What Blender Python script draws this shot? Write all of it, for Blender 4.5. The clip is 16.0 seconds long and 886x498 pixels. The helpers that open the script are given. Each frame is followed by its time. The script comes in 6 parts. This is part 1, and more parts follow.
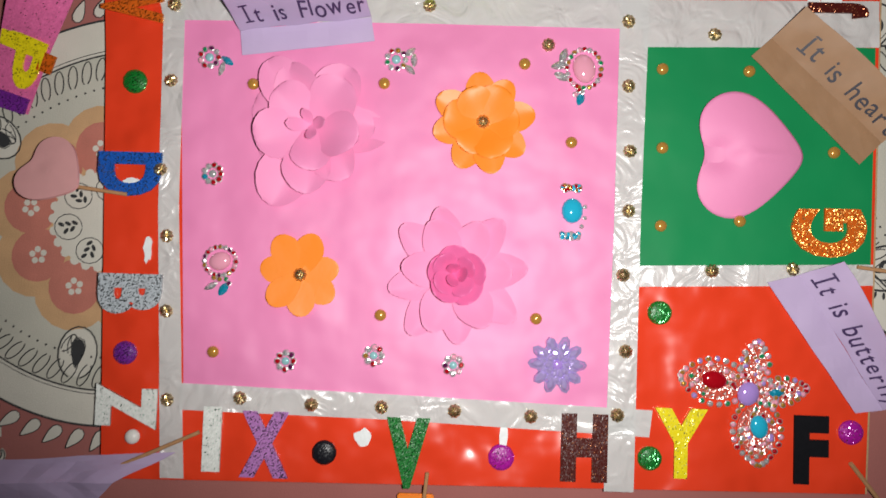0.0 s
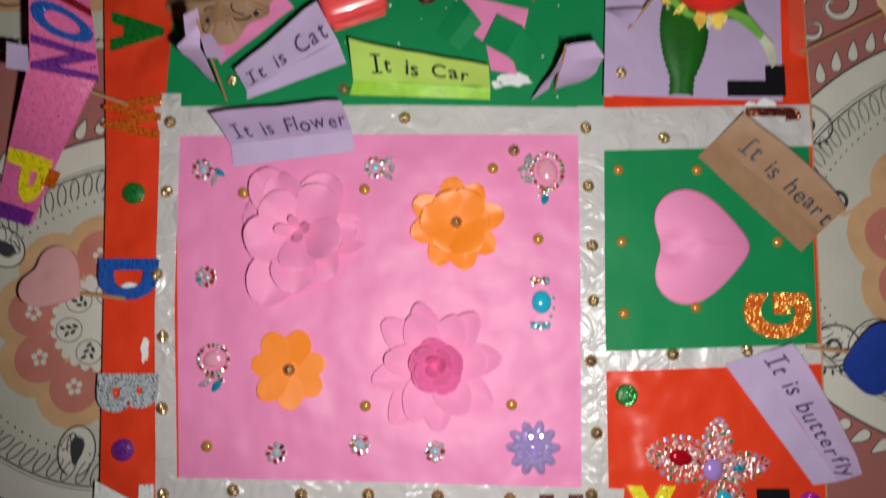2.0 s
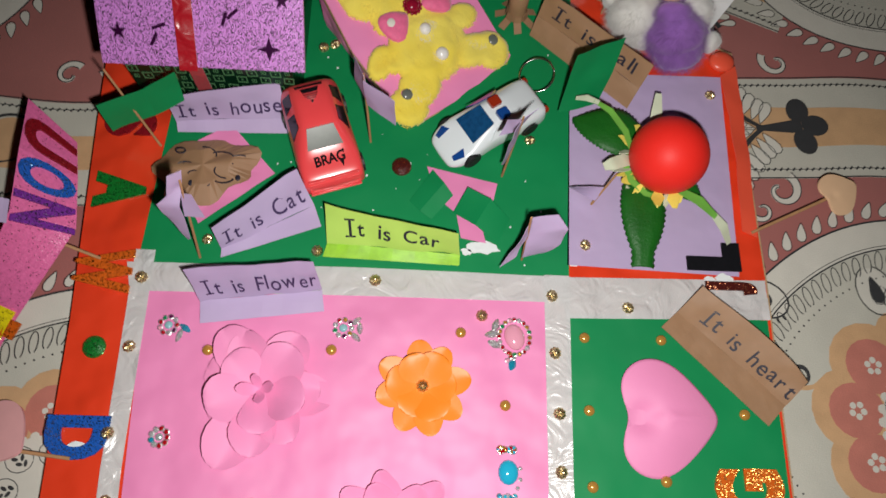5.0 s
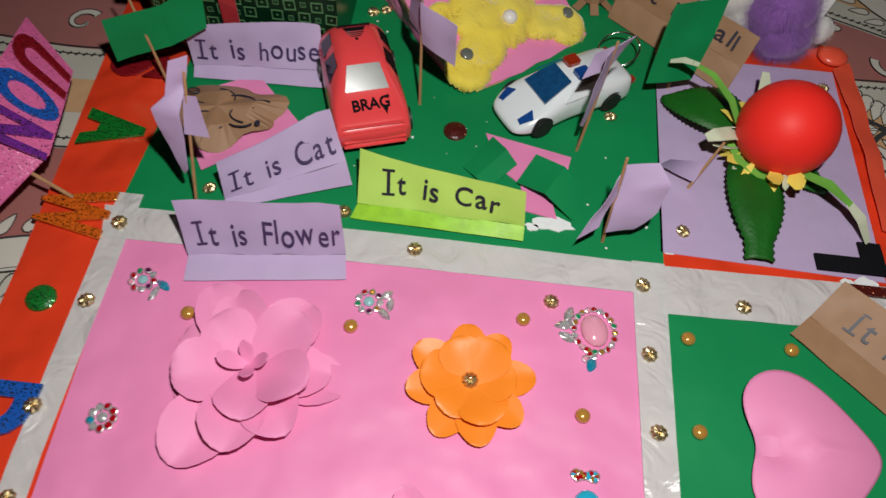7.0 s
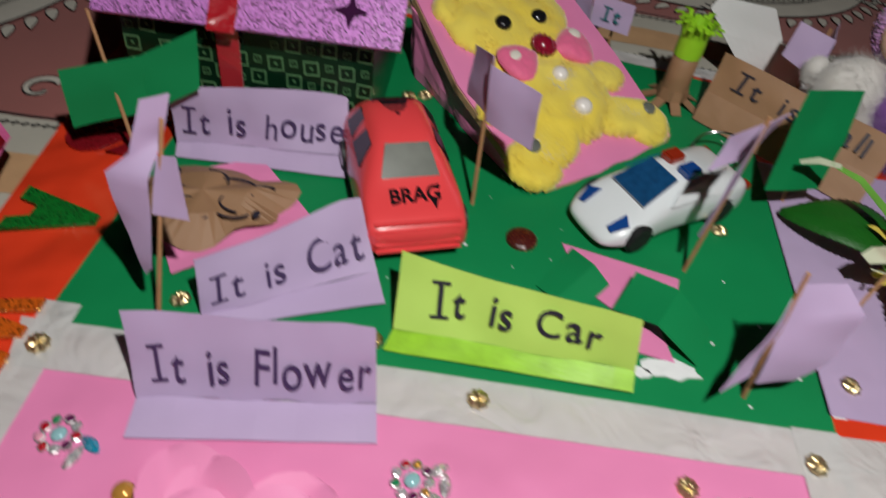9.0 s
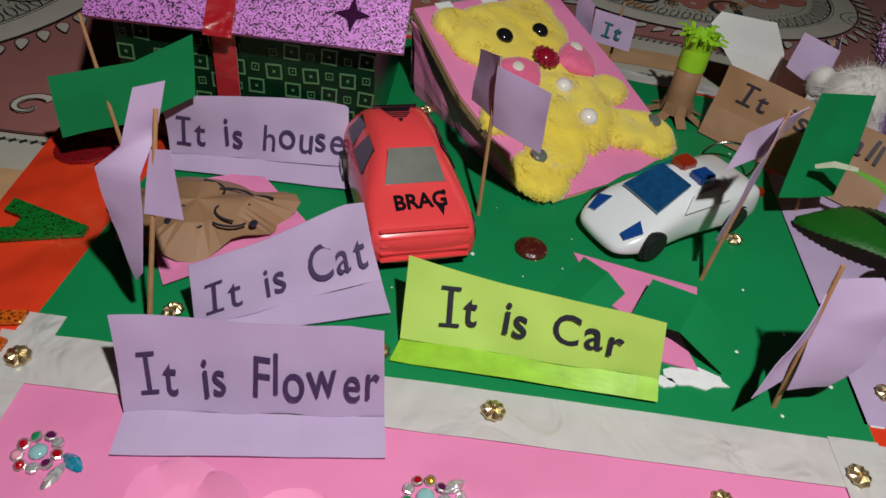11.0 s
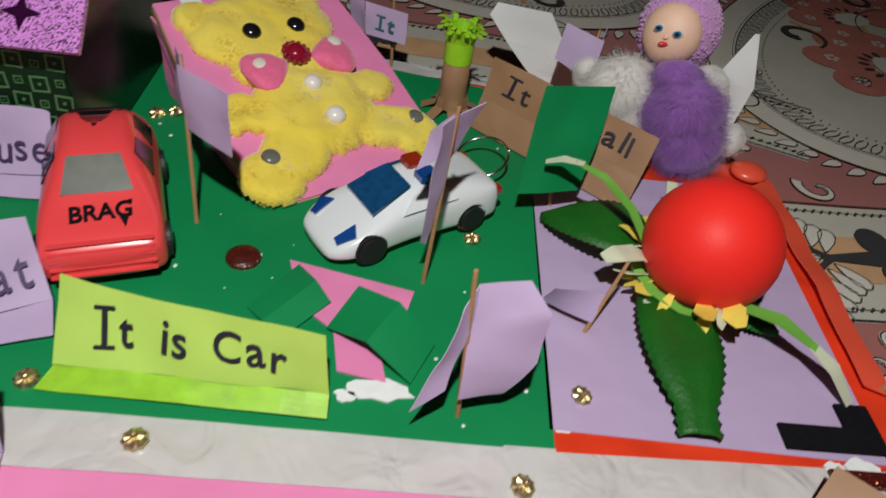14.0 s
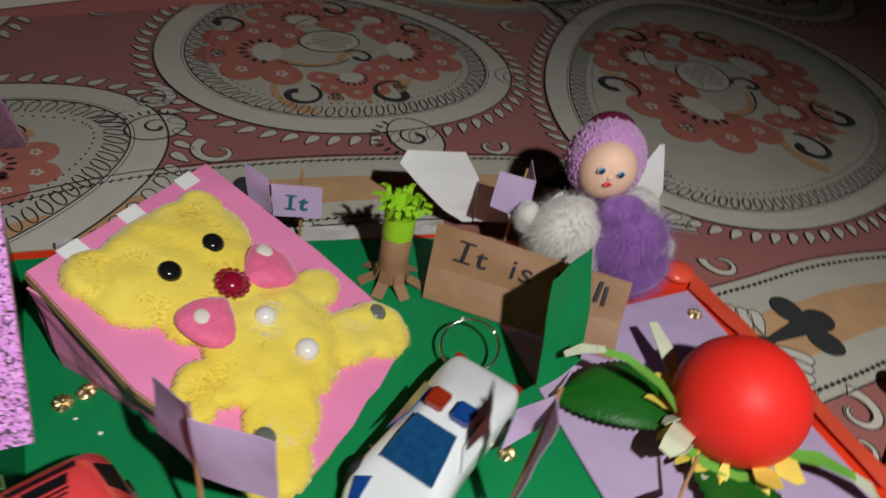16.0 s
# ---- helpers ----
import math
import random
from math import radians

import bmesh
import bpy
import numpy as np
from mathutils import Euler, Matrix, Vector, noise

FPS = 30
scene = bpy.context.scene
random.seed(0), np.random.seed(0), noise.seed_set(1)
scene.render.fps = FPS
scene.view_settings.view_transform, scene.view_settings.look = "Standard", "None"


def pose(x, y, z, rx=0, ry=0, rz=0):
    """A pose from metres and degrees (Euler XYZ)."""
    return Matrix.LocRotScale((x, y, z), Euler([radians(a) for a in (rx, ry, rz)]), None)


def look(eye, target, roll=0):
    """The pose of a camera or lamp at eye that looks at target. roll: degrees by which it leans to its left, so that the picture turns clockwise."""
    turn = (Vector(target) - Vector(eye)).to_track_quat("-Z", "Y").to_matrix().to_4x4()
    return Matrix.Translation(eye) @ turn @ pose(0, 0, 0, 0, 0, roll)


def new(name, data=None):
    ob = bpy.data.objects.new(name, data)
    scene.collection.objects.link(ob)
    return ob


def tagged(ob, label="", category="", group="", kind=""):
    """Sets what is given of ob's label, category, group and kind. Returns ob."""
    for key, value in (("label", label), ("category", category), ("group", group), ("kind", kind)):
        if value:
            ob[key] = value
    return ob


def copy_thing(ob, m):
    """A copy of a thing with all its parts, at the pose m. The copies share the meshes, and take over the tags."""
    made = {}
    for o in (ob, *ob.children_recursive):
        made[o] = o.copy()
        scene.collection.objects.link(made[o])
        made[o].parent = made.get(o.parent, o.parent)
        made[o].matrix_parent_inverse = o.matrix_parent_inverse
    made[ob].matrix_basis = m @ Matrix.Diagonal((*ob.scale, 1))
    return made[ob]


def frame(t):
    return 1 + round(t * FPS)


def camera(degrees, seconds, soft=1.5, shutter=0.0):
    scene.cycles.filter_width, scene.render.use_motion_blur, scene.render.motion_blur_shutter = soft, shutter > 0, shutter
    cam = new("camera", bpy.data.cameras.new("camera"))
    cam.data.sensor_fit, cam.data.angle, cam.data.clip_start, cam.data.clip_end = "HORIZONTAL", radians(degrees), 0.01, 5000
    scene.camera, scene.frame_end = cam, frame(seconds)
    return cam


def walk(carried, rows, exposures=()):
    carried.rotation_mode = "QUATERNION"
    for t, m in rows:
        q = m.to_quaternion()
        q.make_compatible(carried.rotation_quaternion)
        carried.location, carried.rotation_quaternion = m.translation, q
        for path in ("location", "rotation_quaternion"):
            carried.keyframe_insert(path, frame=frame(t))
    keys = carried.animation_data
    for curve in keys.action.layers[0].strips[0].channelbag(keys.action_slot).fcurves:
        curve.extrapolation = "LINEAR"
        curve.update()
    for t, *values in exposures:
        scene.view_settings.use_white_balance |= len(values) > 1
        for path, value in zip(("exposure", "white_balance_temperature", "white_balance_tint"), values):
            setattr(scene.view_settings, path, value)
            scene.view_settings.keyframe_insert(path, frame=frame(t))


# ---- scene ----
cam = camera(64.3, 16.0, shutter=0.6)
PATH = [
    (0, (0.201, 0.096, 0.507), (0.17, 0.166, -1.492), -22.1),
    (0.5, (0.206, 0.1, 0.498), (0.192, 0.2, -1.499), -6.2),
    (1, (0.207, 0.099, 0.499), (0.222, 0.164, -1.5), 14.3),
    (1.5, (0.208, 0.1, 0.516), (0.236, 0.202, -1.481), 16.0),
    (2, (0.207, 0.123, 0.548), (0.213, 0.349, -1.439), 1.6),
    (2.5, (0.217, 0.141, 0.566), (0.246, 0.47, -1.406), 5.4),
    (3, (0.216, 0.144, 0.588), (0.239, 0.554, -1.369), 3.0),
    (3.2, (0.216, 0.14, 0.598), (0.243, 0.607, -1.346), 3.5),
    (5.3, (0.208, 0.11, 0.522), (0.281, 0.811, -1.35), 8.4),
    (5.5, (0.206, 0.093, 0.491), (0.22, 0.821, -1.371), 4.8),
    (6, (0.196, 0.059, 0.427), (0.168, 1.044, -1.313), 3.6),
    (6.5, (0.192, 0.042, 0.398), (0.179, 1.157, -1.262), 5.1),
    (7, (0.197, 0.05, 0.376), (0.191, 1.139, -1.301), 6.0),
    (7.5, (0.208, 0.052, 0.367), (0.231, 1.153, -1.302), 7.1),
    (8, (0.201, 0.075, 0.321), (0.205, 1.296, -1.263), 7.2),
    (8.5, (0.179, 0.098, 0.271), (0.215, 1.432, -1.219), 10.7),
    (9, (0.151, 0.121, 0.257), (0.17, 1.538, -1.154), 9.0),
    (9.2, (0.143, 0.124, 0.26), (0.119, 1.575, -1.116), 7.9),
    (11.3, (0.148, 0.119, 0.229), (0.182, 1.631, -1.079), 8.2),
    (11.5, (0.158, 0.124, 0.23), (0.194, 1.633, -1.082), 7.9),
    (12, (0.186, 0.133, 0.233), (0.265, 1.656, -1.061), 8.3),
    (12.5, (0.208, 0.134, 0.236), (0.301, 1.662, -1.051), 8.0),
    (13, (0.226, 0.135, 0.233), (0.371, 1.667, -1.045), 9.6),
    (13.5, (0.243, 0.135, 0.235), (0.392, 1.654, -1.058), 9.2),
    (14, (0.262, 0.142, 0.238), (0.426, 1.646, -1.07), 9.7),
    (14.5, (0.267, 0.171, 0.265), (0.481, 1.723, -0.978), 8.7),
    (15, (0.263, 0.204, 0.286), (0.61, 1.834, -0.819), 9.8),
    (15.5, (0.211, 0.24, 0.286), (0.824, 1.751, -0.871), 11.3),
    (16, (0.151, 0.272, 0.283), (0.982, 1.605, -0.955), 12.4),
]
walk(cam, [(t, look(eye, target, roll)) for t, eye, target, roll in PATH],
     [(0, -0.08), (0.5, -0.12), (1, -0.38), (1.5, -0.42), (2, -0.36), (2.5, -0.1), (3, -0.1), (5.5, -0.05), (6.5, -0.04), (7, -0.24), (9, -0.24), (12.5, -0.22), (13.5, -0.16), (14.5, 0.08), (15, 0.44), (15.5, 0.14), (16, 0.1)])

# ---- light: one phone torch over the table in a dark room ----
world = bpy.data.worlds.new("world")
scene.world = world
world.use_nodes = True
world.node_tree.nodes["Background"].inputs[0].default_value = (0.55, 0.62, 0.75, 1)
world.node_tree.nodes["Background"].inputs[1].default_value = 0.003
torch_data = bpy.data.lights.new("torch", "SPOT")
torch_data.spot_size, torch_data.spot_blend = radians(126), 0.85
torch_data.energy, torch_data.shadow_soft_size, torch_data.color = 13.6, 0.009, (1.0, 0.985, 0.95)
torch = new("torch", torch_data)
torch.matrix_world = look((0.240, 0.100, 0.500), (0.260, 0.27, 0.0))

# ---- materials ----


def mat(name, base, rough=0.6, metal=0.0, spec=0.5, sheen=0.0, coat=0.0, mottle=0.12, scale=60.0, bump=0.0, bump_scale=300.0,
        trans=0.0, sss=0.0, dist=0.001):
    m = bpy.data.materials.new(name)
    m.use_nodes = True
    nt = m.node_tree
    b = nt.nodes["Principled BSDF"]
    b.inputs["Roughness"].default_value = rough
    b.inputs["Metallic"].default_value = metal
    b.inputs["Specular IOR Level"].default_value = spec
    b.inputs["Sheen Weight"].default_value = sheen
    b.inputs["Coat Weight"].default_value = coat
    b.inputs["Transmission Weight"].default_value = trans
    b.inputs["Subsurface Weight"].default_value = sss
    b.inputs["Subsurface Scale"].default_value = 0.003
    co = nt.nodes.new("ShaderNodeTexCoord")
    n = nt.nodes.new("ShaderNodeTexNoise")
    n.inputs["Scale"].default_value, n.inputs["Detail"].default_value = scale, 5
    nt.links.new(co.outputs["Object"], n.inputs["Vector"])
    mix = nt.nodes.new("ShaderNodeMix")
    mix.data_type = "RGBA"
    c = Vector(base)
    mix.inputs["A"].default_value = (*[x * (1 - mottle) for x in c], 1)
    mix.inputs["B"].default_value = (*[min(1, x * (1 + mottle)) for x in c], 1)
    nt.links.new(n.outputs["Fac"], mix.inputs["Factor"])
    nt.links.new(mix.outputs["Result"], b.inputs["Base Color"])
    if bump:
        f = nt.nodes.new("ShaderNodeTexNoise")
        f.inputs["Scale"].default_value, f.inputs["Detail"].default_value = bump_scale, 1.5 if bump_scale < 60 else 4
        nt.links.new(co.outputs["Object"], f.inputs["Vector"])
        bp = nt.nodes.new("ShaderNodeBump")
        bp.inputs["Strength"].default_value, bp.inputs["Distance"].default_value = bump, dist
        nt.links.new(f.outputs["Fac"], bp.inputs["Height"])
        nt.links.new(bp.outputs["Normal"], b.inputs["Normal"])
    return m


def glitter(name, base, flake=(1, 1, 1), scale=1400.0, amount=0.20, rough=0.35):
    """Foam with small glitter flakes: each cell tilts its own way and some are bright metal."""
    m = mat(name, base, rough, mottle=0.25, scale=400)
    nt = m.node_tree
    b = nt.nodes["Principled BSDF"]
    co = nt.nodes.new("ShaderNodeTexCoord")
    v = nt.nodes.new("ShaderNodeTexVoronoi")
    v.inputs["Scale"].default_value = scale
    nt.links.new(co.outputs["Object"], v.inputs["Vector"])
    pick = nt.nodes.new("ShaderNodeMath")
    pick.operation = "LESS_THAN"
    pick.inputs[1].default_value = amount
    sep = nt.nodes.new("ShaderNodeSeparateColor")
    nt.links.new(v.outputs["Color"], sep.inputs[0])
    nt.links.new(sep.outputs[0], pick.inputs[0])
    mix = nt.nodes.new("ShaderNodeMix")
    mix.data_type = "RGBA"
    old = b.inputs["Base Color"].links[0].from_socket
    nt.links.new(old, mix.inputs["A"])
    mix.inputs["B"].default_value = (*flake, 1)
    nt.links.new(pick.outputs[0], mix.inputs["Factor"])
    nt.links.new(mix.outputs["Result"], b.inputs["Base Color"])
    nt.links.new(pick.outputs[0], b.inputs["Metallic"])
    geo = nt.nodes.new("ShaderNodeNewGeometry")
    sub = nt.nodes.new("ShaderNodeVectorMath")
    sub.operation = "SUBTRACT"
    sub.inputs[1].default_value = (0.5, 0.5, 0.5)
    nt.links.new(v.outputs["Color"], sub.inputs[0])
    sc = nt.nodes.new("ShaderNodeVectorMath")
    sc.operation = "SCALE"
    tilt = nt.nodes.new("ShaderNodeMath")
    tilt.operation = "MULTIPLY_ADD"
    tilt.inputs[1].default_value, tilt.inputs[2].default_value = 0.85, 0.32
    nt.links.new(pick.outputs[0], tilt.inputs[0])
    nt.links.new(tilt.outputs[0], sc.inputs["Scale"])
    nt.links.new(sub.outputs[0], sc.inputs[0])
    add = nt.nodes.new("ShaderNodeVectorMath")
    nt.links.new(geo.outputs["Normal"], add.inputs[0])
    nt.links.new(sc.outputs[0], add.inputs[1])
    nor = nt.nodes.new("ShaderNodeVectorMath")
    nor.operation = "NORMALIZE"
    nt.links.new(add.outputs[0], nor.inputs[0])
    nt.links.new(nor.outputs[0], b.inputs["Normal"])
    return m


def satin(name, base):
    """Woven satin ribbon, with soft crumples and a fine weave."""
    m = mat(name, base, 0.24, spec=1.0, sheen=0.3, coat=0.8, mottle=0.1, scale=40)
    nt = m.node_tree
    b = nt.nodes["Principled BSDF"]
    co = nt.nodes.new("ShaderNodeTexCoord")
    big = nt.nodes.new("ShaderNodeTexNoise")
    big.inputs["Scale"].default_value, big.inputs["Detail"].default_value = 38, 2
    big.inputs["Distortion"].default_value = 1.2
    nt.links.new(co.outputs["Object"], big.inputs["Vector"])
    b1 = nt.nodes.new("ShaderNodeBump")
    b1.inputs["Strength"].default_value, b1.inputs["Distance"].default_value = 0.9, 0.0045
    nt.links.new(big.outputs["Fac"], b1.inputs["Height"])
    w = nt.nodes.new("ShaderNodeTexWave")
    w.inputs["Scale"].default_value = 500
    nt.links.new(co.outputs["Object"], w.inputs["Vector"])
    b2 = nt.nodes.new("ShaderNodeBump")
    b2.inputs["Strength"].default_value, b2.inputs["Distance"].default_value = 0.25, 0.0003
    nt.links.new(w.outputs["Fac"], b2.inputs["Height"])
    nt.links.new(b1.outputs["Normal"], b2.inputs["Normal"])
    nt.links.new(b2.outputs["Normal"], b.inputs["Normal"])
    return m


PINK = mat("pink_paper", (0.78, 0.235, 0.46), 0.50, mottle=0.08, scale=14, bump=1.0, bump_scale=22, dist=0.006)
PINK_PETAL = mat("pink_petal_paper", (0.80, 0.26, 0.48), 0.6, mottle=0.04, scale=30, bump=0.1, bump_scale=200)
ROSE = mat("rose_paper", (0.76, 0.15, 0.37), 0.5, mottle=0.06, scale=40)
ORANGE = mat("orange_paper", (0.90, 0.24, 0.015), 0.45, mottle=0.05, scale=30, bump=0.1)
GREEN = mat("green_paper", (0.003, 0.222, 0.068), 0.55, spec=0.28, mottle=0.14, scale=14, bump=0.8, bump_scale=20, dist=0.004)
RED = mat("red_vinyl", (0.76, 0.050, 0.016), 0.24, spec=0.8, mottle=0.10, scale=12, bump=1.0, bump_scale=22, dist=0.011)
LAVENDER = mat("lavender_paper", (0.48, 0.37, 0.57), 0.6, mottle=0.05, scale=25, bump=0.7, bump_scale=35, dist=0.003)
LIME = mat("lime_paper", (0.46, 0.68, 0.12), 0.6, mottle=0.06, scale=60, bump=0.15, bump_scale=120)
LIME_DARK = mat("glued_lime_paper", (0.30, 0.58, 0.03), 0.5, mottle=0.35, scale=120)
KRAFT = mat("kraft_paper", (0.31, 0.172, 0.09), 0.6, mottle=0.12, scale=80, bump=0.6, bump_scale=50, dist=0.002)
WHITE = mat("white_paper", (0.78, 0.80, 0.80), 0.6, mottle=0.04)
INK = mat("marker_ink", (0.018, 0.016, 0.03), 0.5, mottle=0.3, scale=300)
PURPLE_INK = mat("purple_marker", (0.055, 0.03, 0.10), 0.5, mottle=0.35, scale=300)
TEAL_INK = mat("teal_marker", (0.01, 0.13, 0.15), 0.5, mottle=0.35, scale=300)
GOLD = mat("gold_metal", (0.74, 0.60, 0.34), 0.36, metal=1.0, mottle=0.3, scale=500)
GOLD_PEARL = mat("gold_pearl", (0.60, 0.30, 0.06), 0.18, metal=0.35, coat=1.0, mottle=0.05)
PEARL = mat("white_pearl", (0.82, 0.78, 0.74), 0.16, coat=1.0, mottle=0.03)
RIBBON = satin("white_satin", (0.78, 0.77, 0.76))
RIBBON.node_tree.nodes["Principled BSDF"].inputs["Alpha"].default_value = 0.66
RED_RIBBON = satin("red_satin", (0.42, 0.006, 0.015))
WOOD = mat("toothpick_wood", (0.42, 0.22, 0.10), 0.7, mottle=0.25, scale=200)
CARDBOARD = mat("corrugated_cardboard", (0.42, 0.27, 0.14), 0.8, mottle=0.3, scale=300, bump=0.6, bump_scale=700)
GLUE = mat("dried_glue", (0.80, 0.82, 0.82), 0.3, mottle=0.1, scale=200, bump=0.5, bump_scale=300)
FOAM_BLACK = mat("black_foam", (0.006, 0.006, 0.008), 0.8, spec=0.12, mottle=0.4, scale=300, bump=0.3, bump_scale=900)
BLACK = mat("black_gloss", (0.008, 0.008, 0.01), 0.12, coat=0.5)
G_GREEN = glitter("green_glitter", (0.005, 0.16, 0.02), (0.25, 0.85, 0.35))
G_BLUE = glitter("blue_glitter", (0.01, 0.09, 0.42), (0.4, 0.7, 1.0))
G_SILVER = glitter("silver_glitter", (0.46, 0.50, 0.54), (0.9, 0.93, 0.97), amount=0.25)
G_WHITE = glitter("white_glitter", (0.78, 0.80, 0.76), (0.4, 1.0, 0.7), amount=0.05)
G_LILAC = glitter("lilac_glitter", (0.42, 0.17, 0.45), (0.95, 0.7, 1.0))
G_BROWN = glitter("brown_glitter", (0.07, 0.008, 0.006), (0.75, 0.3, 0.15), amount=0.08)
G_YELLOW = glitter("yellow_glitter", (0.80, 0.66, 0.01), (1.0, 0.95, 0.4), amount=0.08)
G_BLACK = glitter("black_glitter", (0.008, 0.008, 0.012), (0.5, 0.55, 0.7), amount=0.008)
G_ORANGE = glitter("orange_glitter", (0.62, 0.11, 0.008), (1.0, 0.55, 0.15), amount=0.22)
G_RED = glitter("dark_red_glitter", (0.22, 0.006, 0.012), (0.9, 0.2, 0.2), amount=0.08)
G_PURPLE = glitter("purple_glitter", (0.16, 0.02, 0.26), (0.85, 0.5, 1.0))
G_MAGENTA = glitter("magenta_glitter", (0.36, 0.008, 0.28), (1.0, 0.4, 0.9), amount=0.08)
G_PINK = glitter("pink_glitter", (0.72, 0.14, 0.34), (1.0, 0.8, 0.9), amount=0.025)
G_ROOF = glitter("orchid_glitter", (0.60, 0.22, 0.64), (1.0, 0.78, 1.0), scale=1500, amount=0.28, rough=0.4)

# ---- building helpers ----


def link_bm(name, bm, material, smooth=False):
    me = bpy.data.meshes.new(name)
    bm.normal_update()
    bm.to_mesh(me)
    bm.free()
    for mt in (material if isinstance(material, (list, tuple)) else [material]):
        me.materials.append(mt)
    if smooth:
        me.polygons.foreach_set("use_smooth", [True] * len(me.polygons))
    return new(name, me)


def part(name, bm, material, parent, label="", smooth=False):
    ob = link_bm(name, bm, material, smooth)
    ob.parent = parent
    if label:
        ob["label"] = label
    return ob


def thing(name, label, category, group="", at=(0, 0, 0), kind=""):
    e = new(name)
    e.empty_display_size = 0.01
    e.location = at
    return tagged(e, label, category, group, kind)


def slab(points, z0, z1, subdivide=0):
    """A flat prism over a polygon."""
    bm = bmesh.new()
    lo = [bm.verts.new((x, y, z0)) for x, y in points]
    hi = [bm.verts.new((x, y, z1)) for x, y in points]
    bm.faces.new(hi)
    bm.faces.new(lo[::-1])
    n = len(points)
    for i in range(n):
        bm.faces.new((lo[i], lo[(i + 1) % n], hi[(i + 1) % n], hi[i]))
    bmesh.ops.recalc_face_normals(bm, faces=bm.faces)
    return bm


def sheet(rows, nx=10, ny=4, thick=0.0004, wave=0.0, seed=0.0):
    """A thin bent sheet: rows of (left, right) points, glided through from first to last, with real thickness."""
    rows = [(Vector(a), Vector(b)) for a, b in rows]
    pts = []
    for j in range(len(rows) - 1):
        for k in range(ny if j < len(rows) - 2 else ny + 1):
            f = k / ny
            a, b = rows[j][0].lerp(rows[j + 1][0], f), rows[j][1].lerp(rows[j + 1][1], f)
            pts.append([a.lerp(b, i / nx) for i in range(nx + 1)])
    bm = bmesh.new()
    h = len(pts)
    up, dn = [], []
    for j in range(h):
        ru, rd = [], []
        for i in range(nx + 1):
            p = pts[j][i]
            du = pts[j][min(i + 1, nx)] - pts[j][max(i - 1, 0)]
            dv = pts[min(j + 1, h - 1)][i] - pts[max(j - 1, 0)][i]
            n = dv.cross(du).normalized()
            if wave:
                p = p + n * wave * noise.noise(p * 45 + Vector((seed, seed * 2, 3)))
            ru.append(bm.verts.new(p + n * thick / 2))
            rd.append(bm.verts.new(p - n * thick / 2))
        up.append(ru)
        dn.append(rd)
    for j in range(h - 1):
        for i in range(nx):
            bm.faces.new((up[j][i], up[j + 1][i], up[j + 1][i + 1], up[j][i + 1]))
            bm.faces.new((dn[j][i], dn[j][i + 1], dn[j + 1][i + 1], dn[j + 1][i]))
    for j in range(h - 1):
        bm.faces.new((up[j][0], dn[j][0], dn[j + 1][0], up[j + 1][0]))
        bm.faces.new((up[j][nx], up[j + 1][nx], dn[j + 1][nx], dn[j][nx]))
    for i in range(nx):
        bm.faces.new((up[0][i], up[0][i + 1], dn[0][i + 1], dn[0][i]))
        bm.faces.new((up[-1][i], dn[-1][i], dn[-1][i + 1], up[-1][i + 1]))
    bmesh.ops.recalc_face_normals(bm, faces=bm.faces)
    for e in bm.edges:  # the cut edges stay sharp
        e.smooth = e.calc_face_angle(0) < 0.9
    return bm


def ball_bm(r, seg=16, ring=10, scale=(1, 1, 1), at=(0, 0, 0), bm=None):
    own = bm or bmesh.new()
    bmesh.ops.create_uvsphere(own, u_segments=seg, v_segments=ring, radius=r,
                              matrix=Matrix.Translation(at) @ Matrix.Diagonal((*scale, 1)))
    return own


def tube_bm(path, r, seg=8, bm=None, taper=1.0):
    """A round bar along a line of points, closed at both ends."""
    own = bm or bmesh.new()
    path = [Vector(p) for p in path]
    rings = []
    for i, p in enumerate(path):
        d = (path[min(i + 1, len(path) - 1)] - path[max(i - 1, 0)]).normalized()
        u = d.orthogonal().normalized()
        if rings:
            u = (last - d * last.dot(d)).normalized()
        last = u
        v = d.cross(u)
        rr = r * (1 + (taper - 1) * i / max(1, len(path) - 1))
        rings.append([own.verts.new(p + rr * (math.cos(a) * u + math.sin(a) * v)) for a in [2 * math.pi * k / seg for k in range(seg)]])
    for a, b in zip(rings, rings[1:]):
        for k in range(seg):
            own.faces.new((a[k], a[(k + 1) % seg], b[(k + 1) % seg], b[k]))
    own.faces.new(rings[0][::-1])
    own.faces.new(rings[-1])
    return own


def box_bm(lo, hi, bevel=0.0, bm=None):
    own = bm or bmesh.new()
    c = [(a + b) / 2 for a, b in zip(lo, hi)]
    s = [b - a for a, b in zip(lo, hi)]
    r = bmesh.ops.create_cube(own, size=1, matrix=Matrix.Translation(c) @ Matrix.Diagonal((*s, 1)))
    if bevel:
        es = list({e for v in r["verts"] for e in v.link_edges})
        bmesh.ops.bevel(own, geom=es, offset=bevel, segments=2, affect="EDGES")
    return own


def glyphs(text, thick=0.0, extrude=0.0, resolution=4):
    """The built-in font's shape of a word as a mesh, one unit high."""
    cu = bpy.data.curves.new("word", "FONT")
    cu.body, cu.size, cu.offset, cu.extrude, cu.resolution_u = text, 1.0, thick, extrude, resolution
    cu.fill_mode = "BOTH" if extrude else "FRONT"
    ob = bpy.data.objects.new("word", cu)
    me = bpy.data.meshes.new_from_object(ob)
    bpy.data.objects.remove(ob)
    return me


